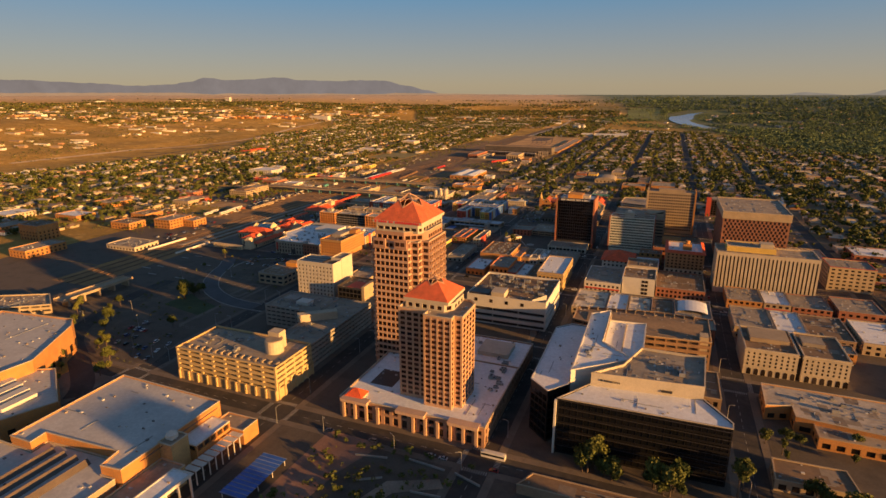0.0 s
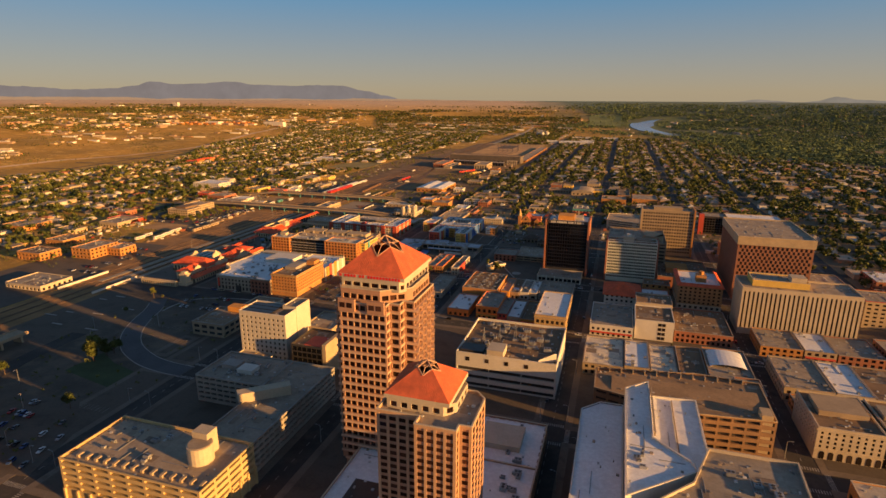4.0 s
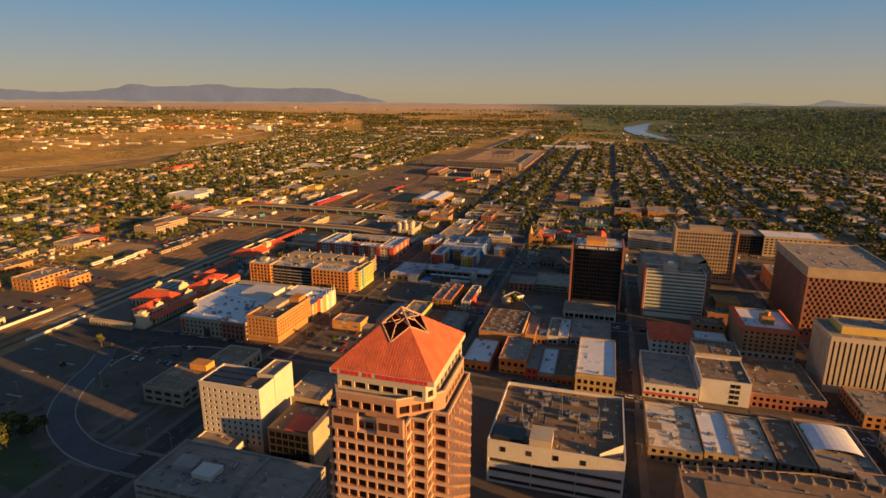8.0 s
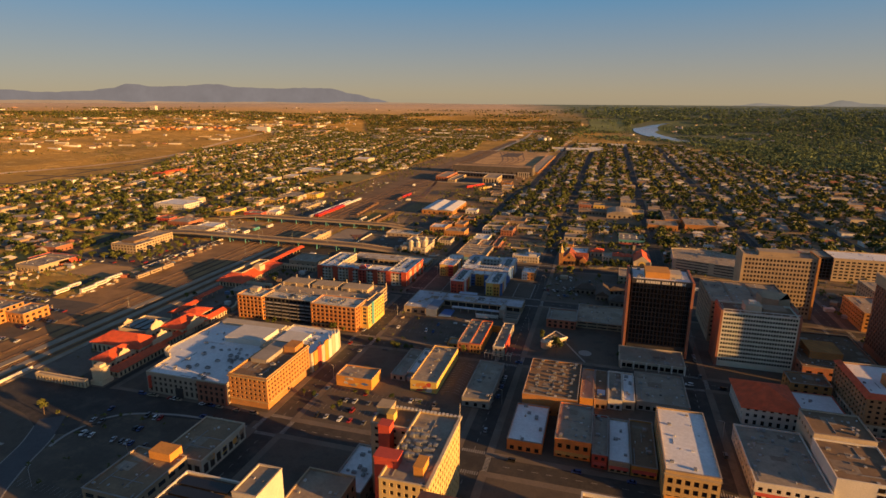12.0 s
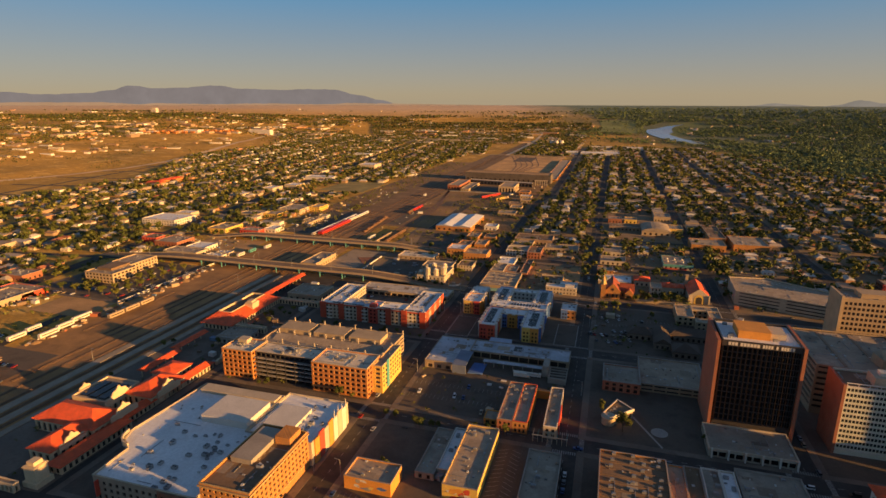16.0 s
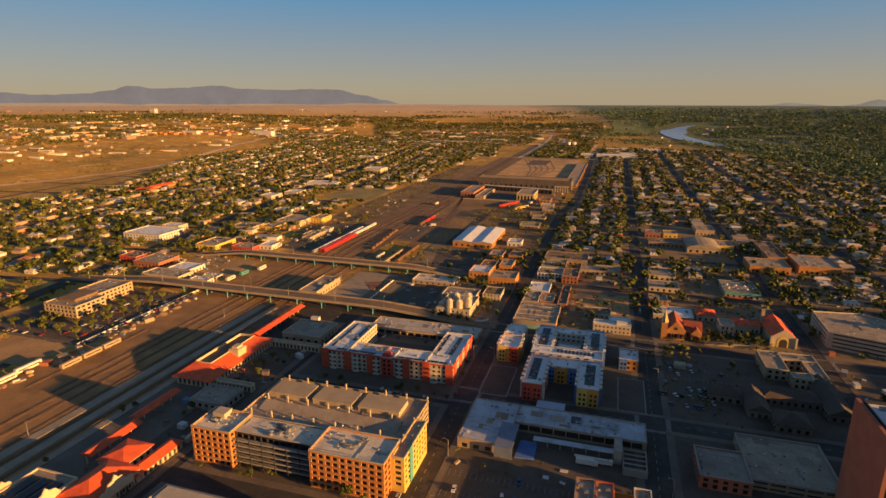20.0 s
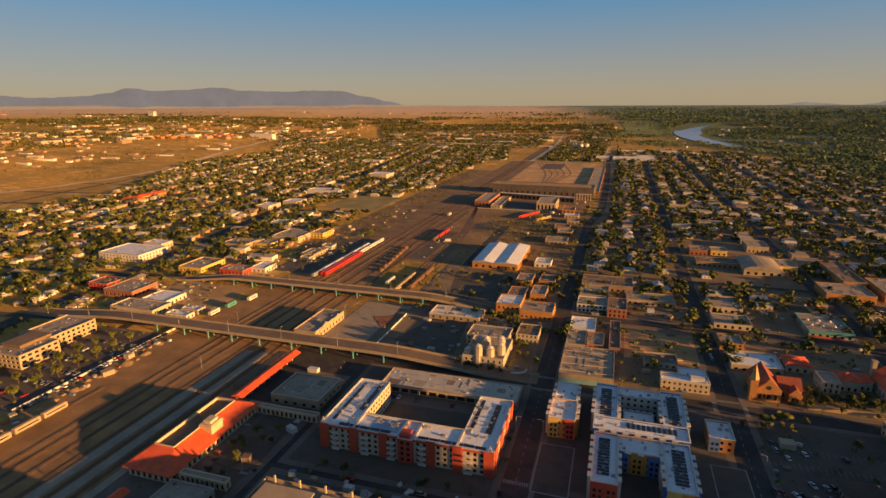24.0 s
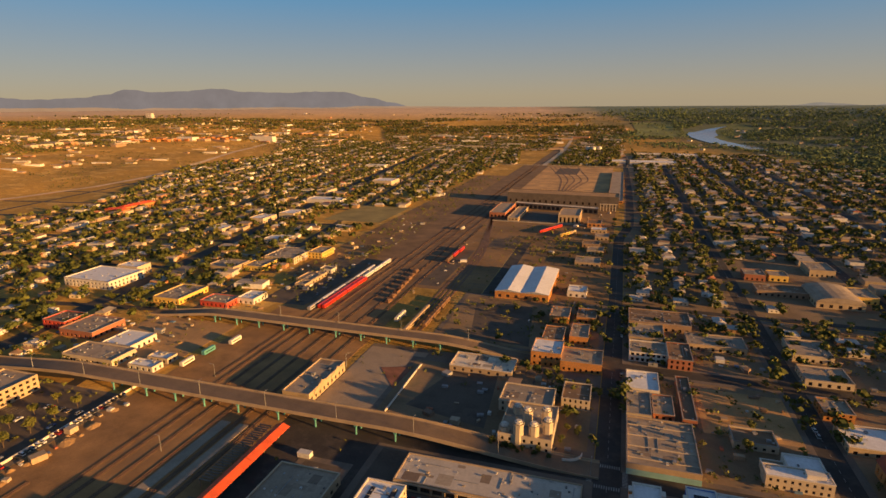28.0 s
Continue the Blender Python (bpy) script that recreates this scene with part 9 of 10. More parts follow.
for x0, x1, y0, y1, h, w, r, d in ((-44, -24, 1100, 1180, 9, BRICK_O, R_BROWN, "orange brick warehouse"), (-70, -30, 1060, 1095, 8, BRICK_O, R_TAN, "orange brick school hall"), (-20, 20, 1070, 1120, 9, BRICK_O, R_TAN, "wide brick school block"), (-176, -150, 1000, 1030, 6, CREAM, R_TAN, "cream store"), (-105, -70, 1150, 1180, 7, YELLOWP, R_TAN, "tan gymnasium")):
    shop("store_building", d + " on a side street", x0, x1, y0, y1, h, w, r, two[:1], 5, 0.4, CREAM, 3, "building", most=10)
for x0, x1, y0, y1, h in ((-1020, -960, 2080, 2110, 8), (-870, -800, 1500, 1530, 8), (-278, -148, 2335, 2395, 9), (-262, -170, 2660, 2690, 7), (-205, -150, 2440, 2470, 8), (-30, 10, 2585, 2610, 7), (-330, -290, 2350, 2400, 9), (-120, -60, 2620, 2670, 8), (-2080, -2000, 2500, 2540, 12), (-1900, -1780, 2740, 2770, 12)):
    shop("store_building", "large white-roofed building among distant trees", x0, x1, y0, y1, h + land(x0, y0), WHITE, R_WHITE, (), 0, 0, CREAM, 0, "building")
t = shop("school", "long low school under a red metal roof", -1158, -1118, 1312, 1328, 7, BRICK_O, None, two[:1], 6, 0.5, None, 0, "school", most=8)
hip(t, -1158, -1118, 1312, 1328, 7, 10, "x", TILE_X, TILE_Y, 0.6)
t = shop("school", "school wing under a red metal roof", -1152, -1136, 1332, 1404, 7, BRICK_O, None, two[:1], 6, 0.5, None, 0, "school", most=8)
hip(t, -1152, -1136, 1332, 1404, 7, 10, "y", TILE_X, TILE_Y, 0.6)
for x0, x1, y0, y1, h, w, r in ((-862, -836, 1312, 1350, 8, CREAM, R_WHITE), (-836, -808, 1356, 1392, 9, CREAM, R_WHITE), (-848, -800, 1750, 1800, 11, CREAM, R_WHITE), (-742, -706, 1070, 1100, 7, SAND, R_GREY), (-704, -680, 1085, 1120, 6, YELLOWP, R_TAN), (-880, -852, 1235, 1262, 7, CREAM, R_WHITE), (-760, -728, 1205, 1230, 6, WHITE, R_WHITE), (-905, -880, 1600, 1640, 8, CREAM, R_TAN)):
    shop("store_building", "cream flat-roofed building on an eastern street", x0, x1, y0, y1, h, w, r, two[:1], 5, 0.4, CREAM, 2, "building", most=8)
for k in range(22):
    x, y = -2165 + 20 * (k % 11) + 40 * (k // 11), 2350 + 34 * (k % 11) - 18 * (k // 11)
    t = thing("apartment_house", x, y, land(x, y), "orange-brown apartment house on an open slope", "apartment house", "slope apartments")
    volume(t, rect(x - 10, x + 10, y - 9, y + 9), 0, 9, ORB, R_TAN, [(1, 2.6), (4, 5.6), (7, 8.2)], 5, 0.4, 0.3, 0.4, None, GLASS, most=0)
t = thing("tower_block", -2776, 3085, land(-2776, 3085) - 2, "pale tower block on the far mesa", "tower block")
volume(t, rect(-2796, -2760, 3074, 3096), 0, 26, WHITE, R_WHITE, floors(2, 25, 7, 0.3, 0.7), 7, 0.5, 0.3, 0.5, None, GLASS, most=0)


# ---- trains, cars, lamps, street trees ----
def carriage(x, y, length, colour, label, name="railway_carriage"):
    t = thing(name, x, y, 0.48, label, "train car", "standing train")
    h, w, prof = 3.6, 1.5, []
    s = Shape()
    ring = [(-w, 0.9), (w, 0.9), (w, 3.4), (w * 0.7, 4.2), (-w * 0.7, 4.2), (-w, 3.4)]
    a, b = [(px, -length / 2, pz) for px, pz in ring], [(px, length / 2, pz) for px, pz in ring]
    s.face(*a).face(*reversed(b))
    for i in range(6):
        j = (i + 1) % 6
        s.face(a[j], a[i], b[i], b[j])
    part("body", s, colour, t)
    part("window_strip", Shape().box(-w - 0.03, w + 0.03, -length / 2 + 1.5, length / 2 - 1.5, 2.3, 2.95), BLACKG, t)
    for q in (-length / 2 + 3, length / 2 - 3):
        part("bogie", Shape().box(-1.1, 1.1, q - 1.4, q + 1.4, 0.35, 0.9).tube((-1.0, q - 0.8, 0.42), (1.0, q - 0.8, 0.42), 0.42, sides=10).tube((-1.0, q + 0.8, 0.42), (1.0, q + 0.8, 0.42), 0.42, sides=10), TYRE, t)
    return t


TRAIN_RED, TRAIN_WHITE, TRAIN_GREY = paint("train_red", (0.62, 0.045, 0.025), 0.4, 0.08), paint("train_white", (0.72, 0.70, 0.66), 0.4, 0.08), paint("train_grey", (0.35, 0.34, 0.33), 0.5, 0.15)
for x in (-553, -557.2):
    for k in range(4):
        carriage(x, 1008 + 23 * k, 21.5, TRAIN_RED, "bright red commuter train carriage standing in the yard")
for k in range(6):
    carriage(-563, 1000 + 24 * k, 22, TRAIN_WHITE if k % 3 else TRAIN_GREY, "white and grey commuter carriage standing in the yard")
for k in range(3):
    carriage(-556, 1102 + 24 * k, 22, TRAIN_WHITE, "white commuter train carriage standing in the yard")
for k in range(3):
    carriage(-490 + 1.0 * k, 1186 + 23 * k, 20, TRAIN_RED if k else RUST, "dark red locomotive on a far track", "locomotive")
for x, y, m in ((-404, 1364, TRAIN_RED), (-398, 1377, TRAIN_RED), (-391.5, 1390, TRAIN_RED), (-385, 1403, TRAIN_RED), (-374, 1347, YELLOWP), (-368, 1358, YELLOWP), (-362, 1369, SAND)):
    carriage(x, y, 14, m, "red or yellow rail wagon near the workshops", "rail_wagon").rotation_euler[2] = -0.45
for k in range(3):
    carriage(-574, 706 - 17 * k, 15, TAN, "tan freight wagon in a row beside the yard", "freight_wagon")
for k in range(5):
    carriage(-461.5, 968 + 13 * k, 12, TAN, "tan hopper wagon in a row on a siding", "freight_wagon")
    carriage(-450, 988 + 14.5 * k, 13, RUST, "brown hopper wagon in a row on a siding", "freight_wagon")
# row of small rusty wagons, as rough blocks
for k in range(8):
    x, y = -504 - 1.25 * k, 1034 + 14 * k
    single("scrap_bin", Shape().prism([(-2.2, -4.5), (1.8, -5), (2.4, 3.8), (-1.6, 4.8)], 0, 1.6 + 0.5 * (k % 3)).prism([(-1.3, -3), (1.0, -3.2), (1.2, 2.4), (-1, 2.6)], 1.6 + 0.5 * (k % 3), 2.6 + 0.4 * (k % 2)), RUST, "small rusty open wagon beside the tracks", "scrap bin", place=(x, y, 0.12), group="scrap bins")
carriage(-477.5, 997, 20, WHITE, "white box trailer beside the road bridge", "trailer")
for x, y, m in ((-590, 890, TEAL), (-583, 912, WHITE), (-592, 870, WHITE), (-520, 1352, WHITE)):
    carriage(x, y, 12, m, "pale box trailer parked by the tracks", "trailer")

cr = random.Random(77)


def car_row(x0, x1, y, turn, fill, where, z=0.2):
    x = x0
    while x < x1:
        if cr.random() < fill * 0.6:
            car(x, y, turn + cr.choice((0, math.pi)) + cr.uniform(-0.04, 0.04), cr, z, where)
        x += 2.9


def car_col(x, y0, y1, turn, fill, where, z=0.2):
    y = y0
    while y < y1:
        if cr.random() < fill * 0.6:
            car(x, y, turn + cr.uniform(-0.03, 0.03), cr, z, where)
        y += 6.3


car_row(-700, -642, 706, 0, 0.65, "parked in a lot by the rail yard")
car_row(-690, -640, 724, 0, 0.5, "parked in a lot by the rail yard")
for k in range(42):
    if cr.random() < 0.85:
        car(-599 - 0.04 * k, 703 + 2.9 * k, math.pi / 2 + cr.uniform(-0.1, 0.1), cr, 0.2, "parked along a fence by the rail yard")
for y, xa, xb in ((242, -340, -306), (253, -352, -308), (264, -356, -312), (275, -362, -322), (286, -366, -334)):
    car_row(xa, xb, y, 0.3, 0.62, "parked in a shaded lot")
for y, xa, xb in ((488, -576, -538), (503, -572, -540), (519, -566, -540), (540, -566, -545), (556, -568, -548), (576, -590, -556)):
    car_row(xa, xb, y, 0.25, 0.8, "parked in a lot east of the tracks")
for k in range(4):
    car_row(-660, -600, 580 + 11 * k, 0.2, 0.5, "parked in a lot east of the tracks")
car_row(-292, -215, 492, 0, 0.6, "parked in a downtown lot")
car_row(-292, -215, 512, 0, 0.5, "parked in a downtown lot")
car_row(-292, -215, 502, 0, 0.5, "parked in a downtown lot")
car_row(-292, -215, 522, 0, 0.3, "parked in a downtown lot")
car_row(-180, -150, 752, 0.5, 0.75, "parked in a church lot")
car_row(-178, -150, 740, 0.4, 0.5, "parked in a church lot")
car_row(-162, -146, 747, 0.3, 0.9, "parked in a church lot")
car_row(-162, -144, 762, 0.3, 0.9, "parked in a church lot")
car_row(-392, -318, 783, 0, 0.6, "parked in a walled lot")
car_row(-290, -240, 638, 0, 0.25, "parked in an open lot")
for y, xa, xb in ((452, -398, -352), (464, -404, -350)):
    car_row(xa, xb, y, 0.2, 0.35, "parked on a dusty lot")
car_row(-395, -345, 440, 0.3, 0.35, "parked beside the curving road")
car_row(-400, -310, 483.5, 1.57, 0.4, "waiting at the kerb")
car_row(-370, -310, 472, 1.57, 0.3, "waiting at the kerb")
car_row(-395, -330, 702, 1.57, 0.25, "parked at the kerb", 0.1)
for x, y0, y1, f in ((-185, 480, 590, 0.4), (-181, 600, 820, 0.2), (-75, 260, 590, 0.3), (-63, 480, 700, 0.22), (46, 360, 700, 0.25), (-305, 500, 800, 0.12), (-293, 860, 1100, 0.2), (-292.6, 540, 590, 0.4), (-188, 860, 1300, 0.18), (-70, 900, 1300, 0.15)):
    car_col(x, y0, y1, 0, f, "parked along a street", 0.06)
for y, x0, x1 in ((471.5, -60, 130), (482.5, -180, 130), (592, -180, -20), (710, -290, -195), (216.5, -150, -60)):
    x = x0
    while x < x1:
        if cr.random() < 0.3:
            car(x, y, math.pi / 2, cr, 0.07, "parked at the kerb of a cross street")
        x += 6.4
for k in range(10):
    car(-600 + cr.uniform(-60, 30), 1030 + cr.uniform(0, 130), cr.uniform(0, 6.3), cr, 0.1, "parked in a dusty works yard")
for k in range(8):
    car(-650 + cr.uniform(-40, 24), 560 + cr.uniform(0, 70), cr.uniform(0, 6.3), cr, 0.1, "parked in a dusty yard east of the tracks")
bus = thing("bus", -63.5, 226, 0.07, "white city bus turning at the crossing", "bus")
part("body", Shape().box(-1.3, 1.3, -6, 6, 0.4, 3.1).box(-1.1, 1.1, -5, 5, 3.1, 3.3), WHITE, bus)
part("window_strip", Shape().box(-1.33, 1.33, -5.6, 5.8, 1.6, 2.6), BLACKG, bus)
for sx in (-1.1, 1.1):
    for sy in (-4, 4):
        w = part("wheel", WHEEL, None, bus)
        w.location, w.scale = (sx, sy, 0.45), (1.4, 1.35, 1.35)
bus.rotation_euler[2] = math.pi / 2

for x in (-306.5, -291.5, -181.5, -76.5, -61.5, 44.5):
    for y in range(245, 830, 58):
        if all(abs(y - e) > 8 for e in EW):
            street_lamp(x, y, 0 if x in (-306.5, -76.5, 44.5) else math.pi)
for x, y in ((-420, 380), (-400, 360), (-378, 400), (-352, 430), (-330, 250), (-360, 280), (-390, 300), (-430, 690), (-445, 650), (-520, 600), (-530, 780), (-480, 900), (-560, 860), (-180, 212), (-152, 214), (-110, 212), (-75, 212), (-20, 232), (10, 232), (48, 238), (-390, 240), (-405, 270)):
    street_lamp(x, y, cr.uniform(0, 6.3))

tr = random.Random(5)
YARD_TREES = []
for x0, x1, y0, y1, n, s in ((-30, -8, 230, 238, 16, 1.45), (2, 22, 228, 238, 14, 1.3), (-148, -70, 190, 215, 34, 0.35), (-140, -60, 155, 190, 50, 0.38), (-420, -330, 226, 290, 1, 0.9), (58, 120, 226, 250, 16, 1.4), (43, 49, 230, 262, 4, 1.6), (-383, -364, 337, 357, 14, 1.35), (-150, -85, 160, 215, 20, 0.45), (-300, -270, 484, 520, 8, 0.6), (-290, -262, 545, 560, 3, 0.6), (-300, -200, 591, 594, 10, 0.65), (-412, -318, 604, 607, 12, 0.6), (-400, -315, 706, 709, 14, 0.5), (-308.5, -306, 700, 780, 8, 0.5),
                             (-455, -425, 640, 735, 14, 0.6), (-492, -484, 560, 650, 8, 0.6), (-700, -630, 700, 812, 30, 0.6), (-355, -330, 832, 838, 8, 0.5), (-325, -310, 840, 870, 8, 0.5), (-355, -320, 880, 935, 14, 0.7), (-145, -106, 838, 850, 14, 0.6), (-170, -146, 612, 645, 3, 0.8), (56, 130, 270, 305, 14, 0.8), (-185, -70, 800, 822, 9, 0.5), (-440, -420, 400, 470, 5, 0.8),
                             (-290, -200, 905, 990, 14, 0.6), (60, 140, 570, 612, 9, 0.9), (60, 170, 700, 730, 12, 0.9), (-55, 40, 770, 790, 8, 0.8), (-20, 48, 470, 486, 9, 0.4), (-380, -310, 1010, 1060, 10, 0.7), (-292, -196, 980, 1080, 34, 0.8), (-180, -76, 925, 1080, 40, 0.8), (-60, 46, 900, 1060, 40, 0.9), (60, 166, 900, 1060, 34, 0.9), (-440, -310, 930, 1075, 16, 0.8), (-760, -700, 880, 1060, 26, 0.9)):
    for _ in range(max(2, int(n * 0.62))):
        x, y, size = tr.uniform(x0, x1), tr.uniform(y0, y1), s * tr.uniform(0.75, 1.25)
        if y > 880 or x < -630 or (y < 220 and s < 0.5):
            YARD_TREES.append((x, y, 8.5 * size))
        else:
            tree(x, y, tr.randrange(5), size, tr.uniform(0, 6.3), 0.12)

for x, y, h in ((-134, 934, 5), (-128, 931, 6), (-122, 930, 5), (-116, 931, 6), (-110, 931, 5), (-100, 934, 5), (-95, 934, 5), (-196, 961, 11), (-193, 1040, 9), (-176, 905, 9), (-174, 890, 8), (-185, 950, 8), (-190, 985, 8), (-197, 1010, 9), (-150, 1020, 9), (-130, 1016, 8), (-60, 960, 9), (-66, 985, 7), (-118, 849, 7), (-112, 851, 8), (-106, 850, 8), (-124, 852, 6), (-101, 855, 7), (-134, 855, 6), (-160, 822, 7), (-172, 812, 8), (-60, 880, 9), (-296, 905, 9), (-192, 905, 8), (-190, 925, 9), (-304, 990, 8), (-292, 1010, 9), (-192, 1060, 9), (-303, 1060, 8)):
    YARD_TREES.append((x, y, h))
for k in range(110):
    x, y = tr.choice((-308, -290, -196, -178, -78, -60, 44, 61)) + tr.uniform(-3, 3), tr.uniform(850, 1500)
    YARD_TREES.append((x, y, tr.uniform(5, 10)))
for k in range(16):
    u = k / 15
    for side in (-13, 13):
        x, y = -322 - 96 * u + side * 0.6 + tr.uniform(-4, 4), 206 + 86 * u ** 1.25 + side * 0.8 + tr.uniform(-4, 4)
        if tr.random() < 0.85:
            tree(x, y, tr.randrange(5), tr.uniform(0.85, 1.35), tr.uniform(0, 6.3), 0.1)

for i in range(6):
    for j in range(7):
        x, y = -698 + 16.5 * i, 712 + 15 * j
        if not (x < -640 and y > 722) and tr.random() < 0.95:
            tree(x, y, 3, tr.uniform(1.15, 1.65), tr.uniform(0, 6.3), 0.15)
for j in range(6):
    car_row(-636, -606, 716 + 16 * j, 0, 0.45, "parked under small trees in a lot")
for k in range(7):
    tree(-446 + tr.uniform(-4, 14), 697 + 5 * k, 3, tr.uniform(0.6, 1.0), tr.uniform(0, 6.3), 0.3)

for x, y, l in ((-583, 624, 16), (-586, 641, 14), (-589, 659, 18), (-601, 612, 14), (-604, 628, 12)):
    carriage(x - 8, y, l, WHITE, "long white box trailer on a bare lot", "trailer")

for k in range(9):
    car_col(-172 + 4.6 * k, 764, 810, 0.2, 0.16, "parked in a church lot")
car_row(-282, -215, 548, 0.1, 0.16, "parked in a downtown lot")
for k in range(3):
    car_row(-290, -205, 612 + 14 * k, 0.1, 0.1, "parked in an open lot")

for x, y, z in ((-360, 836, 0.6), (-355, 834, 0.5), (-349, 833, 0.6), (-343, 834, 0.5), (-336, 834, 0.6), (-329, 834, 0.5), (-324, 852, 0.7), (-322, 862, 0.6), (-324, 875, 0.7), (-318, 880, 0.6), (-332, 915, 0.9), (-340, 918, 1.0), (-348, 922, 0.9), (-356, 928, 0.8), (-314, 918, 0.6), (-223, 892, 0.8), (-229, 870, 0.9), (-195, 900, 0.7), (-196, 933, 0.6), (-213, 948, 0.5), (-266, 1040, 0.9), (-232, 1075, 0.9), (-209, 1073, 1.0), (-294, 925, 0.7), (-157, 616, 1.1), (-114.5, 618, 0.5), (-268, 587, 0.9), (-262, 590, 0.7), (-258, 591, 0.6), (-271, 588, 0.7), (-270, 521, 0.5), (-262, 521, 0.45), (-246, 521, 0.4), (-228, 521, 0.45), (-138, 862, 0.9), (-131, 850, 0.8), (-126, 852, 1.0), (-119, 848, 0.9), (-113, 852, 0.9), (-108, 858, 0.7), (-134, 846, 0.7), (-104, 846, 0.6), (-150, 820, 0.5), (-173, 818, 0.5)):
    tree(x, y, tr.randrange(5), z, tr.uniform(0, 6.3), 0.1)
van = thing("delivery_truck", -221, 664, 0.2, "white box truck parked beside a low shed", "truck")
part("cargo_box", Shape().box(-6, 3, -1.25, 1.25, 0.9, 3.6), WHITE, van)
part("cab", Shape().box(3.1, 5, -1.1, 1.1, 0.5, 2.5), WHITE, van)
part("windscreen", Shape().box(4.98, 5.05, -1, 1, 1.5, 2.3), BLACKG, van)
for sx in (-4.5, 3.9):
    for sy in (-1.0, 1.0):
        w = part("wheel", WHEEL, None, van)
        w.location, w.rotation_euler, w.scale = (sx, sy, 0.45), (0, 0, math.pi / 2), (1.3, 1.35, 1.35)


# ---- houses and trees of the far neighbourhoods ----
HOUSE_WALLS = [paint("house_" + n, c, 0.85, 0.12) for n, c in (("tan", (0.50, 0.38, 0.24)), ("white", (0.70, 0.66, 0.58)), ("brown", (0.34, 0.22, 0.14)), ("cream", (0.62, 0.52, 0.36)))]
HOUSE_ROOFS = [paint("shingle_" + n, c, 0.9, 0.2) for n, c in (("grey", (0.30, 0.27, 0.24)), ("brown", (0.26, 0.17, 0.11)), ("white", (0.62, 0.58, 0.52)), ("red", (0.36, 0.14, 0.08)))]


def house_kind(k, w, d, h, flat):
    wall = HOUSE_WALLS[k % 4]
    t = thing("house", 0, 0, 0, f"small {['tan', 'white', 'brown', 'cream'][k % 4]} stucco house with a {'flat' if flat else 'pitched'} roof", "house", "neighbourhood houses")
    s, found = Shape(), []
    poly = rect(-w / 2, w / 2, -d / 2, d / 2)
    for i in range(4):
        facade(s, found, poly[i], poly[(i + 1) % 4], 0, h, [(1.0, 2.2)], 4.0, 0.35, 0.8, 0.15)
    part("wall", s, wall, t)
    panes = Shape()
    for (x, y, z), turn, ww, hh in found:
        c, q = math.cos(turn), math.sin(turn)
        panes.face((x, y, z), (x + c * ww, y + q * ww, z), (x + c * ww, y + q * ww, z + hh), (x, y, z + hh))
    tagged(part("glazing", panes, GLASS, t), kind="stuff")
    if flat:
        part("roof", Shape().box(-w / 2 + 0.2, w / 2 - 0.2, -d / 2 + 0.2, d / 2 - 0.2, h - 0.5, h - 0.3).box(-w / 4, w / 6, -d / 4, d / 6, h - 0.3, h + 0.5), HOUSE_ROOFS[2], t)
    else:
        r, o, z = Shape(), 0.5, h + d * 0.22
        a, b, c, e = (-w / 2 - o, -d / 2 - o, h), (w / 2 + o, -d / 2 - o, h), (w / 2 + o, d / 2 + o, h), (-w / 2 - o, d / 2 + o, h)
        p, q = (-w / 2 + d * 0.25, 0, z), (w / 2 - d * 0.25, 0, z)
        r.face(a, b, q, p).face(c, e, p, q).face(b, c, q).face(e, a, p).face(e, c, b, a)
        top = part("roof", r, HOUSE_ROOFS[k % 4], t)
        part("chimney", Shape().box(w * 0.2, w * 0.2 + 0.7, 0.4, 1.1, h, z + 0.6), BRICK_R, top)
    return t


KINDS = [house_kind(0, 14, 10, 3.4, False), house_kind(1, 12, 9, 3.2, True), house_kind(2, 15, 9, 3.3, False), house_kind(3, 13, 11, 3.8, True), house_kind(1, 11, 9, 3.2, False), house_kind(3, 16, 10, 3.4, False)]
USED = [False] * len(KINDS)
rr = random.Random(11)


def put_house(x, y, turn):
    k = rr.randrange(len(KINDS))
    m = pose(x, y, 0.05, 0, 0, turn)
    if not USED[k]:
        USED[k] = True
        KINDS[k].matrix_basis = m
    else:
        copy_thing(KINDS[k], m)


def taken(x, y):
    """Places that streets, yards and larger buildings hold."""
    return any(x0 - 9 < x < x1 + 9 and y0 - 9 < y < y1 + 9 for x0, x1, y0, y1 in HELD)


far_wall, far_roof, far_flat = Shape(), Shape(), Shape()


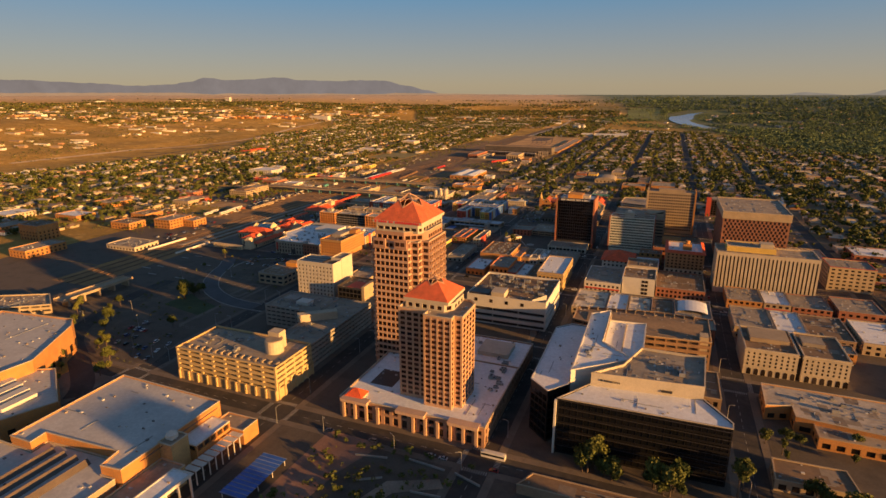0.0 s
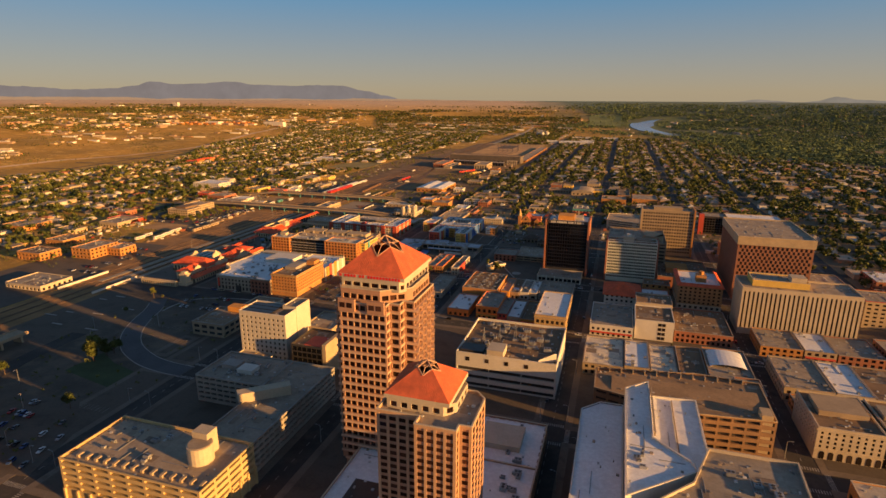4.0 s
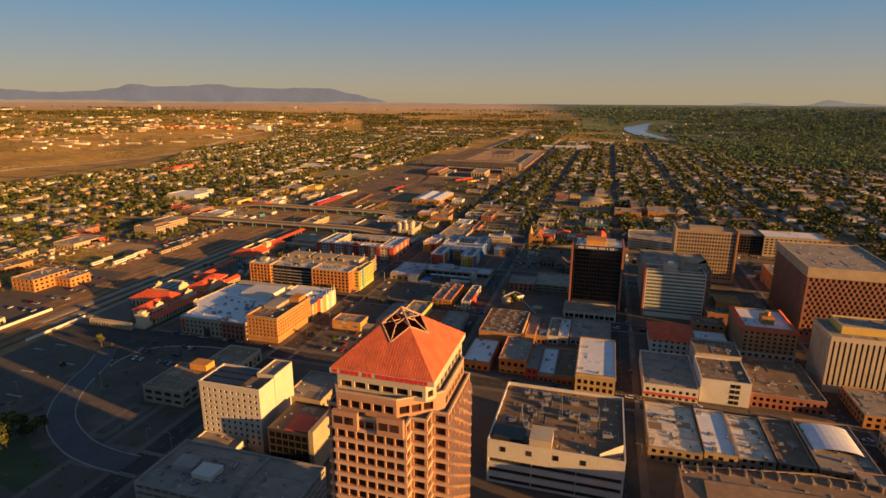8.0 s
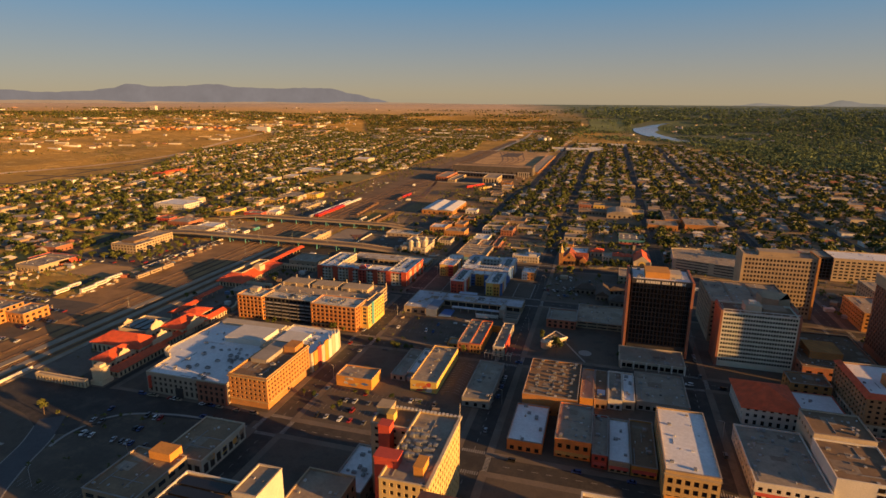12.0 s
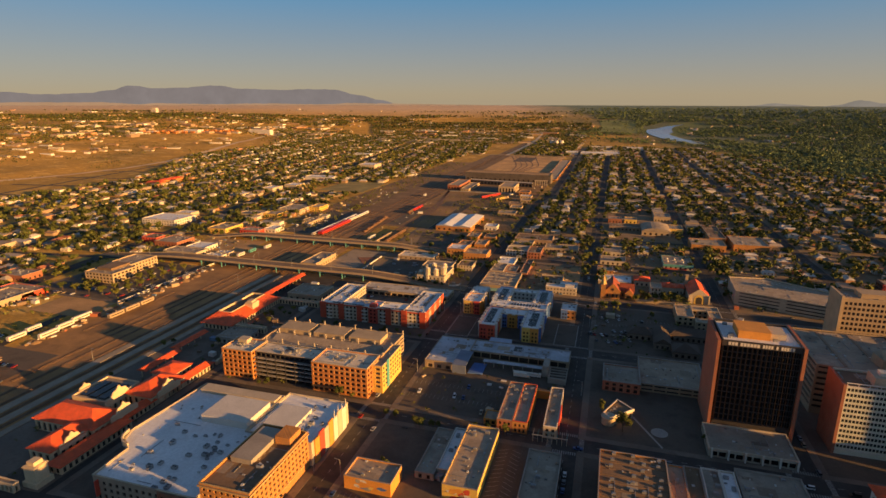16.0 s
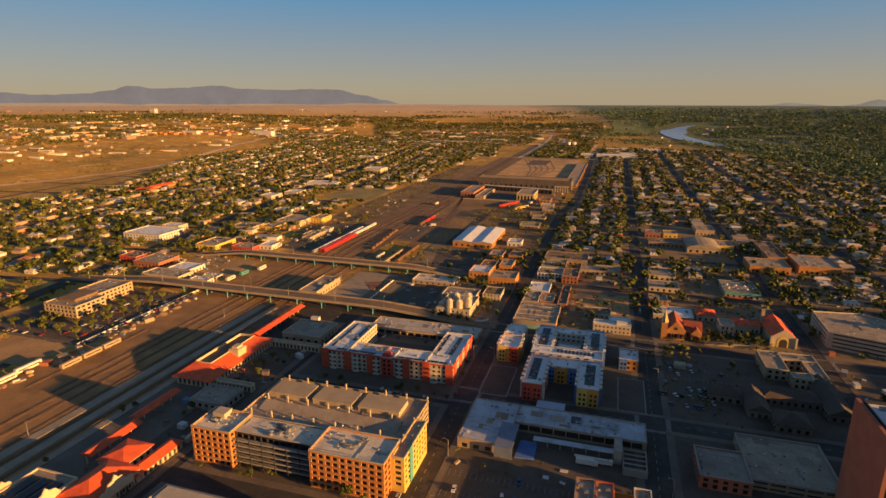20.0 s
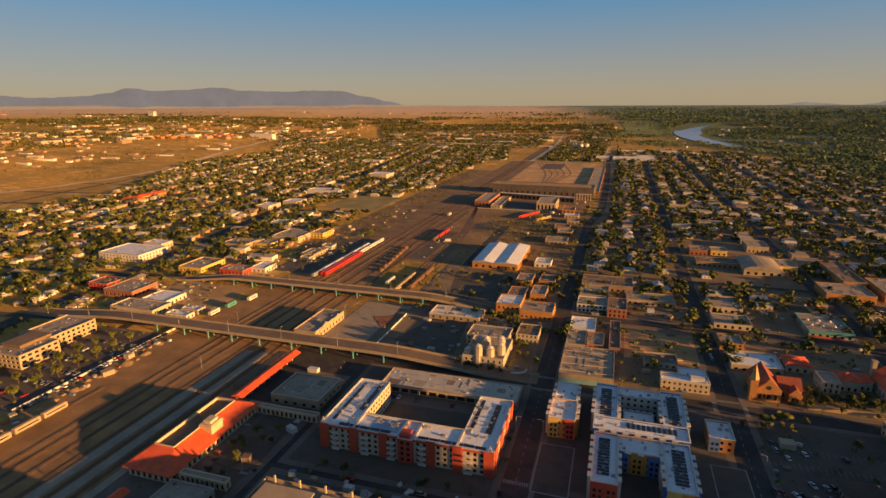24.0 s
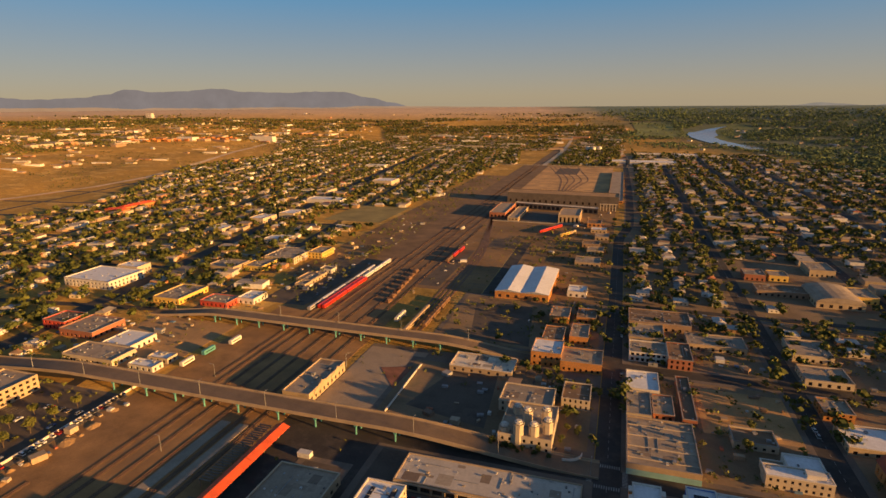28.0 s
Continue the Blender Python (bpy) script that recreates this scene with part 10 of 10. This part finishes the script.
def far_house(x, y, turn, w, d, h, flat):
    z, k = land(x, y), shrink(x, y)
    w, d, h = w * k, d * k, h * k
    c, s = math.cos(turn), math.sin(turn)

    def at(u, v, k):
        return (x + c * u - s * v, y + s * u + c * v, z + k)

    a, b, e, f = (-w / 2, -d / 2), (w / 2, -d / 2), (w / 2, d / 2), (-w / 2, d / 2)
    n = len(far_wall.v)
    far_wall.v += [at(*p, -3) for p in (a, b, e, f)] + [at(*p, h) for p in (a, b, e, f)]
    far_wall.f += [(n + i, n + (i + 1) % 4, n + 4 + (i + 1) % 4, n + 4 + i) for i in range(4)]
    if flat:
        n = len(far_flat.v)
        far_flat.v += [at(*p, h - 0.1) for p in (a, b, e, f)]
        far_flat.f.append((n, n + 1, n + 2, n + 3))
        return
    o = 0.5
    n = len(far_roof.v)
    far_roof.v += [at(p[0] + o * (1 if p[0] > 0 else -1), p[1] + o * (1 if p[1] > 0 else -1), h) for p in (a, b, e, f)] + [at(-w / 2 + d * 0.3, 0, h + d * 0.24), at(w / 2 - d * 0.3, 0, h + d * 0.24)]
    far_roof.f += [(n, n + 1, n + 5, n + 4), (n + 2, n + 3, n + 4, n + 5), (n + 1, n + 2, n + 5), (n + 3, n, n + 4)]


FAR_TREES = list(YARD_TREES)
ROADS_X, ROADS_Y = [*NS, 291, 408, 525, 642], [955] + [1085 + 117 * i for i in range(13)]


def blocks_of_houses(x0, x1, y0, y1, bx, by, near, trees, houses=1.0, plan=None):
    nx, ny = int((x1 - x0) / bx), int((y1 - y0) / by)
    for i in range(nx):
        for j in range(ny):
            ax, ay = x0 + i * bx, y0 + j * by
            for k in range(int((by - 14) / 17)):
                for side in (0, 1, 2) if bx > 84 else (0, 1):
                    x = ax + (12, bx - 12, bx / 2)[side] + rr.uniform(-3, 9) * (1, -1, 0.6)[side]
                    y = ay + 14 + k * 17 + rr.uniform(-4, 4)
                    turn = 0
                    if plan:
                        (x, y), turn = plan(x, y), 0.15
                    if rr.random() > houses or taken(x, y) or not wanted(x, y):
                        continue
                    if near(x, y):
                        put_house(x, y, rr.choice((0, 90, 180, 270)) + rr.uniform(-3, 3) + math.degrees(turn))
                    else:
                        far_house(x, y, rr.choice((0, math.pi / 2)) + rr.uniform(-0.05, 0.05) + turn, *((rr.uniform(10, 17), rr.uniform(8, 11), rr.uniform(2.9, 4.2), rr.random() < 0.35) if rr.random() < 0.86 else (rr.uniform(18, 34), rr.uniform(13, 22), rr.uniform(4, 7), True)))
            for _ in range(trees):
                x, y = ax + rr.uniform(2, bx - 2), ay + rr.uniform(2, by - 2)
                if plan:
                    x, y = plan(x, y)
                if wanted(x, y) and not taken(x, y) and all(abs(x - e) > 9 for e in ROADS_X) and (x < -440 or all(abs(y - e) > 7 for e in ROADS_Y)):
                    FAR_TREES.append((x, y, rr.uniform(5.0, 10.5)))


def wanted(x, y):
    """Open land, the rail corridor and the woods have no houses."""
    if (-655 < x < -440 and y < 2250) or -572 < x < -505:
        return False
    if -640 < x < -290 and y < 2262 and (y < 1100 or x < -395):
        return False
    if -296 < x < -268 and y > 1370:
        return False
    if -760 < x < -640 and 1330 < y < 1500:
        return False
    edge = -1330 - 0.30 * max(0, y - 1450) - 0.1 * min(0, y - 1450) if y < 2600 else -1675 - 0.35 * (y - 2600)
    if x < edge + 60 * math.sin(y / 170):
        return False
    return x + 0.45 * y + 120 * math.sin(y / 260) < 1420


HELD = [(-290, -238, 1029, 1064), (-174, -78, 1126, 1268), (-356, -312, 1020, 1120), (-180, -98, 960, 1012), (-248, -138, 900, 1024), (-720, -600, 700, 836), (-690, -604, 838, 944), (-765, -695, 882, 918), (-725, -690, 968, 1012), (-860, -782, 980, 1052), (-735, -690, 655, 706), (-720, -686, 420, 450), (-654, -590, 360, 575), (-290, -196, 820, 900), (-120, 10, 1060, 1120), (-180, -75, 700, 900), (-150, -80, 912, 966), (-470, -280, 1560, 1990)]
blocks_of_houses(-184, 164, 866, 962, 116, 96, lambda x, y: x < 0, 40, 0.9)
for x0, x1 in ((-291, -195), (-179, -77), (-61, 44), (60, 164)):
    blocks_of_houses(x0, x1 + 0.5, 1091, 2730, x1 - x0, 117, lambda x, y: x < 30 and y < 1190, 66, 0.95)
    blocks_of_houses(x0, x1 + 0.5, 962, 1080, x1 - x0, 117, lambda x, y: x < 60, 44, 0.9)
blocks_of_houses(179, 850, 962, 2500, 117, 117, lambda x, y: False, 86, 0.95)
blocks_of_houses(-500, -292, 2270, 3000, 104, 96, lambda x, y: False, 62, 0.6)
for x0, x1 in ((-1590, -1474), (-1466, -1338), (-1322, -1203), (-1187, -1068), (-1052, -933), (-916, -803), (-782, -698), (-682, -600), (-596, -514), (-510, -430)):
    blocks_of_houses(x0, x1 + 0.5, 826, 3200, x1 - x0, 125, lambda x, y: x > -900 and y < 1010, int(0.66 * (x1 - x0)), 0.97, east)
blocks_of_houses(-1640, -700, 420, 820, 117, 96, lambda x, y: False, 46, 0.95)
blocks_of_houses(180, 1000, 480, 962, 117, 96, lambda x, y: False, 70, 0.9)
REACH = [(d / (1 - 151 / 176 * smooth(2700, 4700, d)), d) for d in range(0, 4470, 10)]


def out_there(az, reach):
    """The place on the climbing land that shows what lies so far out on the plain, az degrees left of south."""
    d = float(np.interp(reach, [a for a, _ in REACH], [b for _, b in REACH]))
    return -150 - d * math.sin(radians(az)), 300 + d * math.cos(radians(az))


FAR_CLUMPS, WOOD_CLUMPS = [], []


def patch(az, reach, size, layer):
    """Uneven cover: clusters of the given size in the far plain."""
    w = radians(az)
    return noise.noise(Vector((reach * math.sin(w) / size, reach * math.cos(w) / size, layer)))


def suburb(az, reach):
    """How built-up the far plain is, 0 to 1."""
    if az < 2.5:
        return 0.0
    if reach < (5000 if az < 24 else 3000) and az < 31 - (reach - 2600) / 900:
        return 0.95
    if az > 26 and 2900 < reach < 6500:
        return 0.2 + 0.75 * (patch(az, reach, 520, 2.0) > -0.05)
    if az < 13 and reach < 12000:
        return 0.06 + (0.5 if az < 7 else 0.3) * (patch(az, reach, 800, 6.0) > 0.08)
    return 0.75 * (patch(az, reach, 900, 5.0) > 0.22) if reach < 9500 else 0.35 * (patch(az, reach, 1500, 8.0) > 0.25)


for _ in range(44000):
    az, reach = rr.uniform(2, 66), 1 / rr.uniform(1 / 11000, 1 / 2500)
    x, y = out_there(az, reach)
    if rr.random() < suburb(az, reach) * (0.9 if patch(az, reach, 240, 11.0) > -0.2 else 0.2) and (reach > 3500 or wanted(x, y) or x < -1750):
        if not (-245 < x < -55 and 3450 < y < 3950 and rr.random() < 0.9):
            FAR_CLUMPS.append((x, y, rr.uniform(6, 10) if reach < 4000 else rr.uniform(8, 14) * min(2.4, reach / 3600)))
for _ in range(2900):
    az, reach = rr.uniform(2, 66), 1 / rr.uniform(1 / 12000, 1 / 2500)
    x, y = out_there(az, reach)
    if rr.random() < 0.05 + 0.8 * suburb(az, reach) and (reach > 3500 or wanted(x, y) or x < -1750):
        big = rr.random() < (0.12 if az < 26 else 0.3)
        w = rr.uniform(35, 110) if big else rr.uniform(11, 20)
        far_house(x, y, rr.choice((0, 0, 1.571)) + rr.uniform(-0.2, 0.2), w * (1 if reach < 5000 else 1.4), rr.uniform(9, 14) if not big else rr.uniform(18, 40), rr.uniform(3, 4.5) if not big else rr.uniform(5, 9), big or rr.random() < 0.4)
for _ in range(380):  # a few low buildings on the open slopes
    az, reach = rr.uniform(30, 66), rr.uniform(1500, 3000)
    x, y = out_there(az, reach)
    if x < -1640 and patch(az, reach, 260, 14.0) > 0.1:
        far_house(x, y, rr.uniform(0, 0.4), rr.uniform(12, 50), rr.uniform(9, 20), rr.uniform(3.5, 6), True)
        for _ in range(2):
            FAR_CLUMPS.append((x + rr.uniform(-40, 40), y + rr.uniform(-40, 40), rr.uniform(4, 8)))
for _ in range(7000):  # scrub on the open slopes
    az, reach = rr.uniform(30, 66), rr.uniform(1500, 3200)
    x, y = out_there(az, reach)
    if x < -1500 and patch(az, reach, 200, 17.0) > 0.05:
        FAR_CLUMPS.append((x, y, rr.uniform(2.0, 5.0)))
for _ in range(160):  # houses among the woods
    az, reach = rr.uniform(-26, -2), 1 / rr.uniform(1 / 8000, 1 / 2600)
    x, y = out_there(az, reach)
    if not by_river(x, y, 110):
        far_house(x, y, rr.uniform(0, 3), rr.uniform(14, 30), rr.uniform(9, 14), rr.uniform(4, 6), rr.random() < 0.5)
WALL_STOPS = [(0, (0.44, 0.34, 0.22)), (0.25, (0.50, 0.42, 0.30)), (0.45, (0.34, 0.23, 0.14)), (0.6, (0.60, 0.54, 0.44)), (0.75, (0.40, 0.28, 0.18)), (0.85, (0.74, 0.71, 0.64))]
tagged(single("house_wall", far_wall, islands("far_walls", [*WALL_STOPS[:1], (0.16, (0.50, 0.26, 0.13)), *WALL_STOPS[1:]]), "stucco walls of many small distant houses", "houses", "stuff"))
tagged(single("house_roof", far_roof, islands("far_roofs", [(0, (0.36, 0.31, 0.26)), (0.22, (0.27, 0.18, 0.12)), (0.42, (0.62, 0.57, 0.50)), (0.7, (0.44, 0.37, 0.30)), (0.9, (0.44, 0.17, 0.09))]), "pitched roofs of many small distant houses", "houses", "stuff"))
tagged(single("flat_roof", far_flat, islands("far_flats", [(0, (0.50, 0.40, 0.29)), (0.35, (0.36, 0.27, 0.18)), (0.72, (0.60, 0.52, 0.41)), (0.84, (0.28, 0.22, 0.17))]), "flat roofs of distant low buildings", "houses", "stuff"))

for _ in range(33000):  # riverside woods
    az, reach = rr.uniform(-32, 6), 1 / rr.uniform(1 / 19000, 1 / 1500)
    x, y = out_there(az, reach)
    if x + 0.45 * min(y, 3700) + 120 * math.sin(y / 260) > (1400 if y < 2750 else 1190) + rr.gauss(0, 90) and (reach < 3600 or az < 2.4 + 4 * patch(az, reach, 1400, 3.0)) and not by_river(x, y, 78 if y > 3050 else 30):
        if patch(az, reach, 420, 7.0) > (-0.30 if reach < 4500 else -0.16) + rr.gauss(0, 0.07):
            if not (-245 < x < -55 and 3450 < y < 3950 and rr.random() < 0.9):
                WOOD_CLUMPS.append((x, y, rr.uniform(7, 13) * (0.5 if y > 2900 and by_river(x, y + 130, 150) else 1) * min(3.6, max(1, reach / 3200))))
for _ in range(1500):  # trees along both banks
    x, y = rr.uniform(60, 620), rr.uniform(2400, 3250)
    if not by_river(x, y, 46 if y > 2950 else 24) and by_river(x, y, 120):
        WOOD_CLUMPS.append((x, y, rr.uniform(8, 13)))


def tree_sheet(name, spots, material, seed, label, leaves=32, big=0.85, level=0.4):
    """Many far trees as loose leaf clumps in one mesh. level: how much the leaves lie flat."""
    g = np.random.default_rng(seed)
    n = len(spots)
    spot = np.array(spots)
    z0 = np.array([land(x, y) for x, y, _ in spots])
    size = spot[:, 2] * np.array([shrink(x, y) for x, y, _ in spots])
    d = g.normal(size=(n, leaves, 3))
    d /= np.linalg.norm(d, axis=2, keepdims=True)
    rad = g.uniform(0.45, 1.0, (n, leaves, 1))
    lobe = g.normal(0, 0.16, (n, 4, 3)) * np.array([1, 1, 0.7])
    c = d * rad * np.array([0.34, 0.34, 0.27]) + np.take_along_axis(lobe, g.integers(0, 4, (n, leaves, 1)), 1)
    c[..., 2] += 0.56
    c[..., :2] += g.normal(0, 0.08, (n, leaves, 2))
    c *= size[:, None, None]
    c[..., 0] += spot[:, None, 0]
    c[..., 1] += spot[:, None, 1]
    c[..., 2] += z0[:, None]
    nrm = d + g.normal(0, 0.3, (n, leaves, 3)) + np.array([0, 0, level])
    nrm /= np.linalg.norm(nrm, axis=2, keepdims=True)
    u = np.cross(nrm, [0.3, 0.2, 1.0])
    u /= np.linalg.norm(u, axis=2, keepdims=True)
    w = np.cross(nrm, u)
    s = (size[:, None, None] * g.uniform(0.14, 0.27, (n, leaves, 1)) * big)
    quad = np.stack([c + u * s, c + w * s * 0.8, c - u * s, c - w * s * 0.85], 2).reshape(-1, 3)
    me = bpy.data.meshes.new(name)
    count = len(quad) // 4
    me.vertices.add(len(quad))
    me.vertices.foreach_set("co", quad.ravel())
    me.loops.add(count * 4)
    me.loops.foreach_set("vertex_index", np.arange(count * 4, dtype=np.int32))
    me.polygons.add(count)
    me.polygons.foreach_set("loop_start", np.arange(0, count * 4, 4, dtype=np.int32))
    me.update()
    me.materials.append(material)
    tagged(new(name, me), label, "trees", kind="stuff")


SHRUBS = []
for x0, x1, y0, y1, n in ((-640, -600, 560, 1000, 120), (-500, -440, 840, 1400, 70), (-440, -305, 880, 1500, 260), (-640, -575, 1000, 1600, 200), (-290, -75, 830, 1080, 240), (-430, -310, 230, 470, 150), (-480, -425, 480, 830, 60), (-150, -70, 120, 216, 90), (-720, -640, 840, 1000, 80), (-185, -75, 720, 830, 60), (-295, -190, 600, 720, 60)):
    for _ in range(n):
        SHRUBS.append((rr.uniform(x0, x1), rr.uniform(y0, y1), rr.uniform(1.2, 3.6)))
for x0, x1, y0, y1, n in ((-645, -575, 1000, 1980, 300), (-440, -305, 1230, 1330, 160), (-606, -582, 1165, 1230, 50), (-395, -305, 960, 1420, 140), (-290, -76, 830, 1085, 320), (-60, 165, 770, 1085, 420), (60, 168, 560, 860, 120), (-740, -640, 480, 860, 300), (-640, -600, 480, 700, 60), (-410, -310, 600, 712, 30), (-180, -76, 700, 830, 50), (-440, -306, 930, 1080, 120)):
    for _ in range(n):
        SHRUBS.append((rr.uniform(x0, x1), rr.uniform(y0, y1), rr.choice((rr.uniform(1.5, 3.5), rr.uniform(3, 7)))))
SHRUBS = [(x, y, s) for x, y, s in SHRUBS if not any(abs(x - e) < 8 for e in NS) and not any(abs(y - e) < 8 for e in EW) and not any(abs(x - e) < 3 for e in TRACK_X) and not (-666 < x < -600 and 660 < y < 700)]
rest = FAR_TREES
mid = [t for t in rest if math.hypot(t[0] + 150, t[1] - 300) > 1150]
rest = [t for t in rest if math.hypot(t[0] + 150, t[1] - 300) <= 1150]
tree_sheet("riverside_woods", WOOD_CLUMPS, LEAF_F, 9, "grey-green riverside woods in evening light", 11, 1.3, 1.3)
tree_sheet("distant_trees", FAR_CLUMPS, LEAF_G, 10, "far dusty green trees on the open plain", 9, 1.35, 1.0)
tree_sheet("neighbourhood_trees", [t for i, t in enumerate(mid) if i % 2], LEAF, 5, "dark green trees among distant houses", 15, 1.45, 0.35)
tree_sheet("woodland", [t for i, t in enumerate(mid) if not i % 2], LEAF_G, 6, "dusty green yard trees far off", 15, 1.45, 0.35)
tree_sheet("yard_trees", [(x, y, 1.15 * h) for x, y, h in rest], LEAF_D, 7, "green leafy trees between houses and yards", 38, 0.8, 0.3)
tree_sheet("shrubs", SHRUBS, LEAF, 8, "small dusty shrubs on yards and verges", 14)
if UNIT_REST.f:
    single("rooftop_vents", UNIT_REST, STEEL, "small grey vents and boxes on flat roofs", "vents", "stuff")

BIT_TONES = [(0, (0.42, 0.41, 0.39)), (0.3, (0.62, 0.60, 0.56)), (0.55, (0.20, 0.18, 0.16)), (0.75, (0.34, 0.27, 0.20))]
tagged(single("roof_clutter", BITS, islands("roof_bits", BIT_TONES), "small vents, hatches and curbs on flat roofs", "vents", "stuff"))
tagged(single("roof_pipe", PIPES, STEEL, "grey pipes and ducts lying across flat roofs", "pipes", "stuff"))
tagged(single("roof_patch", PATCHES, islands("roof_patches", [(0, (0.33, 0.26, 0.185)), (0.3, (0.25, 0.19, 0.135)), (0.55, (0.30, 0.235, 0.165)), (0.8, (0.40, 0.34, 0.26)), (0.92, (0.20, 0.15, 0.11))]), "mended patches of roofing felt and membrane", "roofing", "stuff"))

# loose stacks, skips, pallets and sheds in the yards
scrap, r = Shape(), random.Random(61)
for x0, x1, y0, y1, n in ((-595, -584, 560, 830, 60), (-640, -580, 960, 1400, 60), (-500, -470, 960, 1300, 20), (-400, -305, 880, 1560, 50), (-290, -196, 840, 1080, 80), (-180, -76, 900, 1080, 80), (-296, -194, 485, 590, 8), (-290, -230, 600, 660, 6), (-180, -150, 690, 830, 6), (-410, -315, 826, 930, 60), (-720, -668, 560, 700, 90), (-760, -640, 840, 1200, 200), (-460, -426, 620, 800, 40), (-410, -315, 685, 712, 30), (-60, 45, 780, 1060, 120), (60, 165, 700, 860, 90)):
    for _ in range(n):
        x, y = r.uniform(x0, x1), r.uniform(y0, y1)
        if any(abs(x - e) < 8 for e in NS) or any(abs(y - e) < 9 for e in EW) or any(abs(x - e) < 2.6 for e in TRACK_X):
            continue
        a, b, h = (r.uniform(0.5, 2.2), r.uniform(0.5, 1.6), r.uniform(0.4, 1.7)) if r.random() < 0.8 else (r.uniform(1.5, 4), r.uniform(1.2, 3), r.uniform(2, 3.2))
        turn = r.choice((0, 0, 0.3, 1.2))
        c, q = math.cos(turn), math.sin(turn)
        scrap.prism([(x + c * u - q * v, y + q * u + c * v) for u, v in ((-a, -b), (a, -b), (a, b), (-a, b))], 0.05, 0.2 + h)
tagged(single("yard_clutter", scrap, islands("yard_goods", [(0, (0.40, 0.30, 0.19)), (0.2, (0.62, 0.60, 0.55)), (0.4, (0.22, 0.15, 0.10)), (0.55, (0.30, 0.30, 0.30)), (0.7, (0.48, 0.38, 0.26)), (0.82, (0.10, 0.09, 0.08)), (0.9, (0.42, 0.14, 0.07)), (0.95, (0.14, 0.24, 0.36))]), "stacked goods, skips, pallets and small sheds in dusty yards", "yard goods", "stuff"))


def dirt_pile(x, y, w, h, seed):
    q, s = random.Random(seed), Shape()
    ring = [[(w * f * math.cos(i * 0.5236) * q.uniform(0.85, 1.15), w * f * math.sin(i * 0.5236) * q.uniform(0.85, 1.15), h * (1 - f) ** 0.8 * q.uniform(0.85, 1.1)) for i in range(12)] for f in (1.0, 0.6, 0.28)]
    for a, b in zip(ring, ring[1:]):
        for i in range(12):
            s.face(a[i], a[(i + 1) % 12], b[(i + 1) % 12], b[i])
    s.face(*ring[-1])
    single("earth_mound", s, DIRT, "rough heap of brown earth beside the tracks", "earth mound", place=(x, y, 0.1), group="yard heaps")


for k in range(26):
    dirt_pile(r.uniform(-594, -585), r.uniform(600, 830), r.uniform(1.5, 4.5), r.uniform(0.6, 1.8), k)
for k in range(14):
    dirt_pile(r.uniform(-640, -610), r.uniform(860, 1180), r.uniform(2, 5), r.uniform(0.8, 2.2), 50 + k)
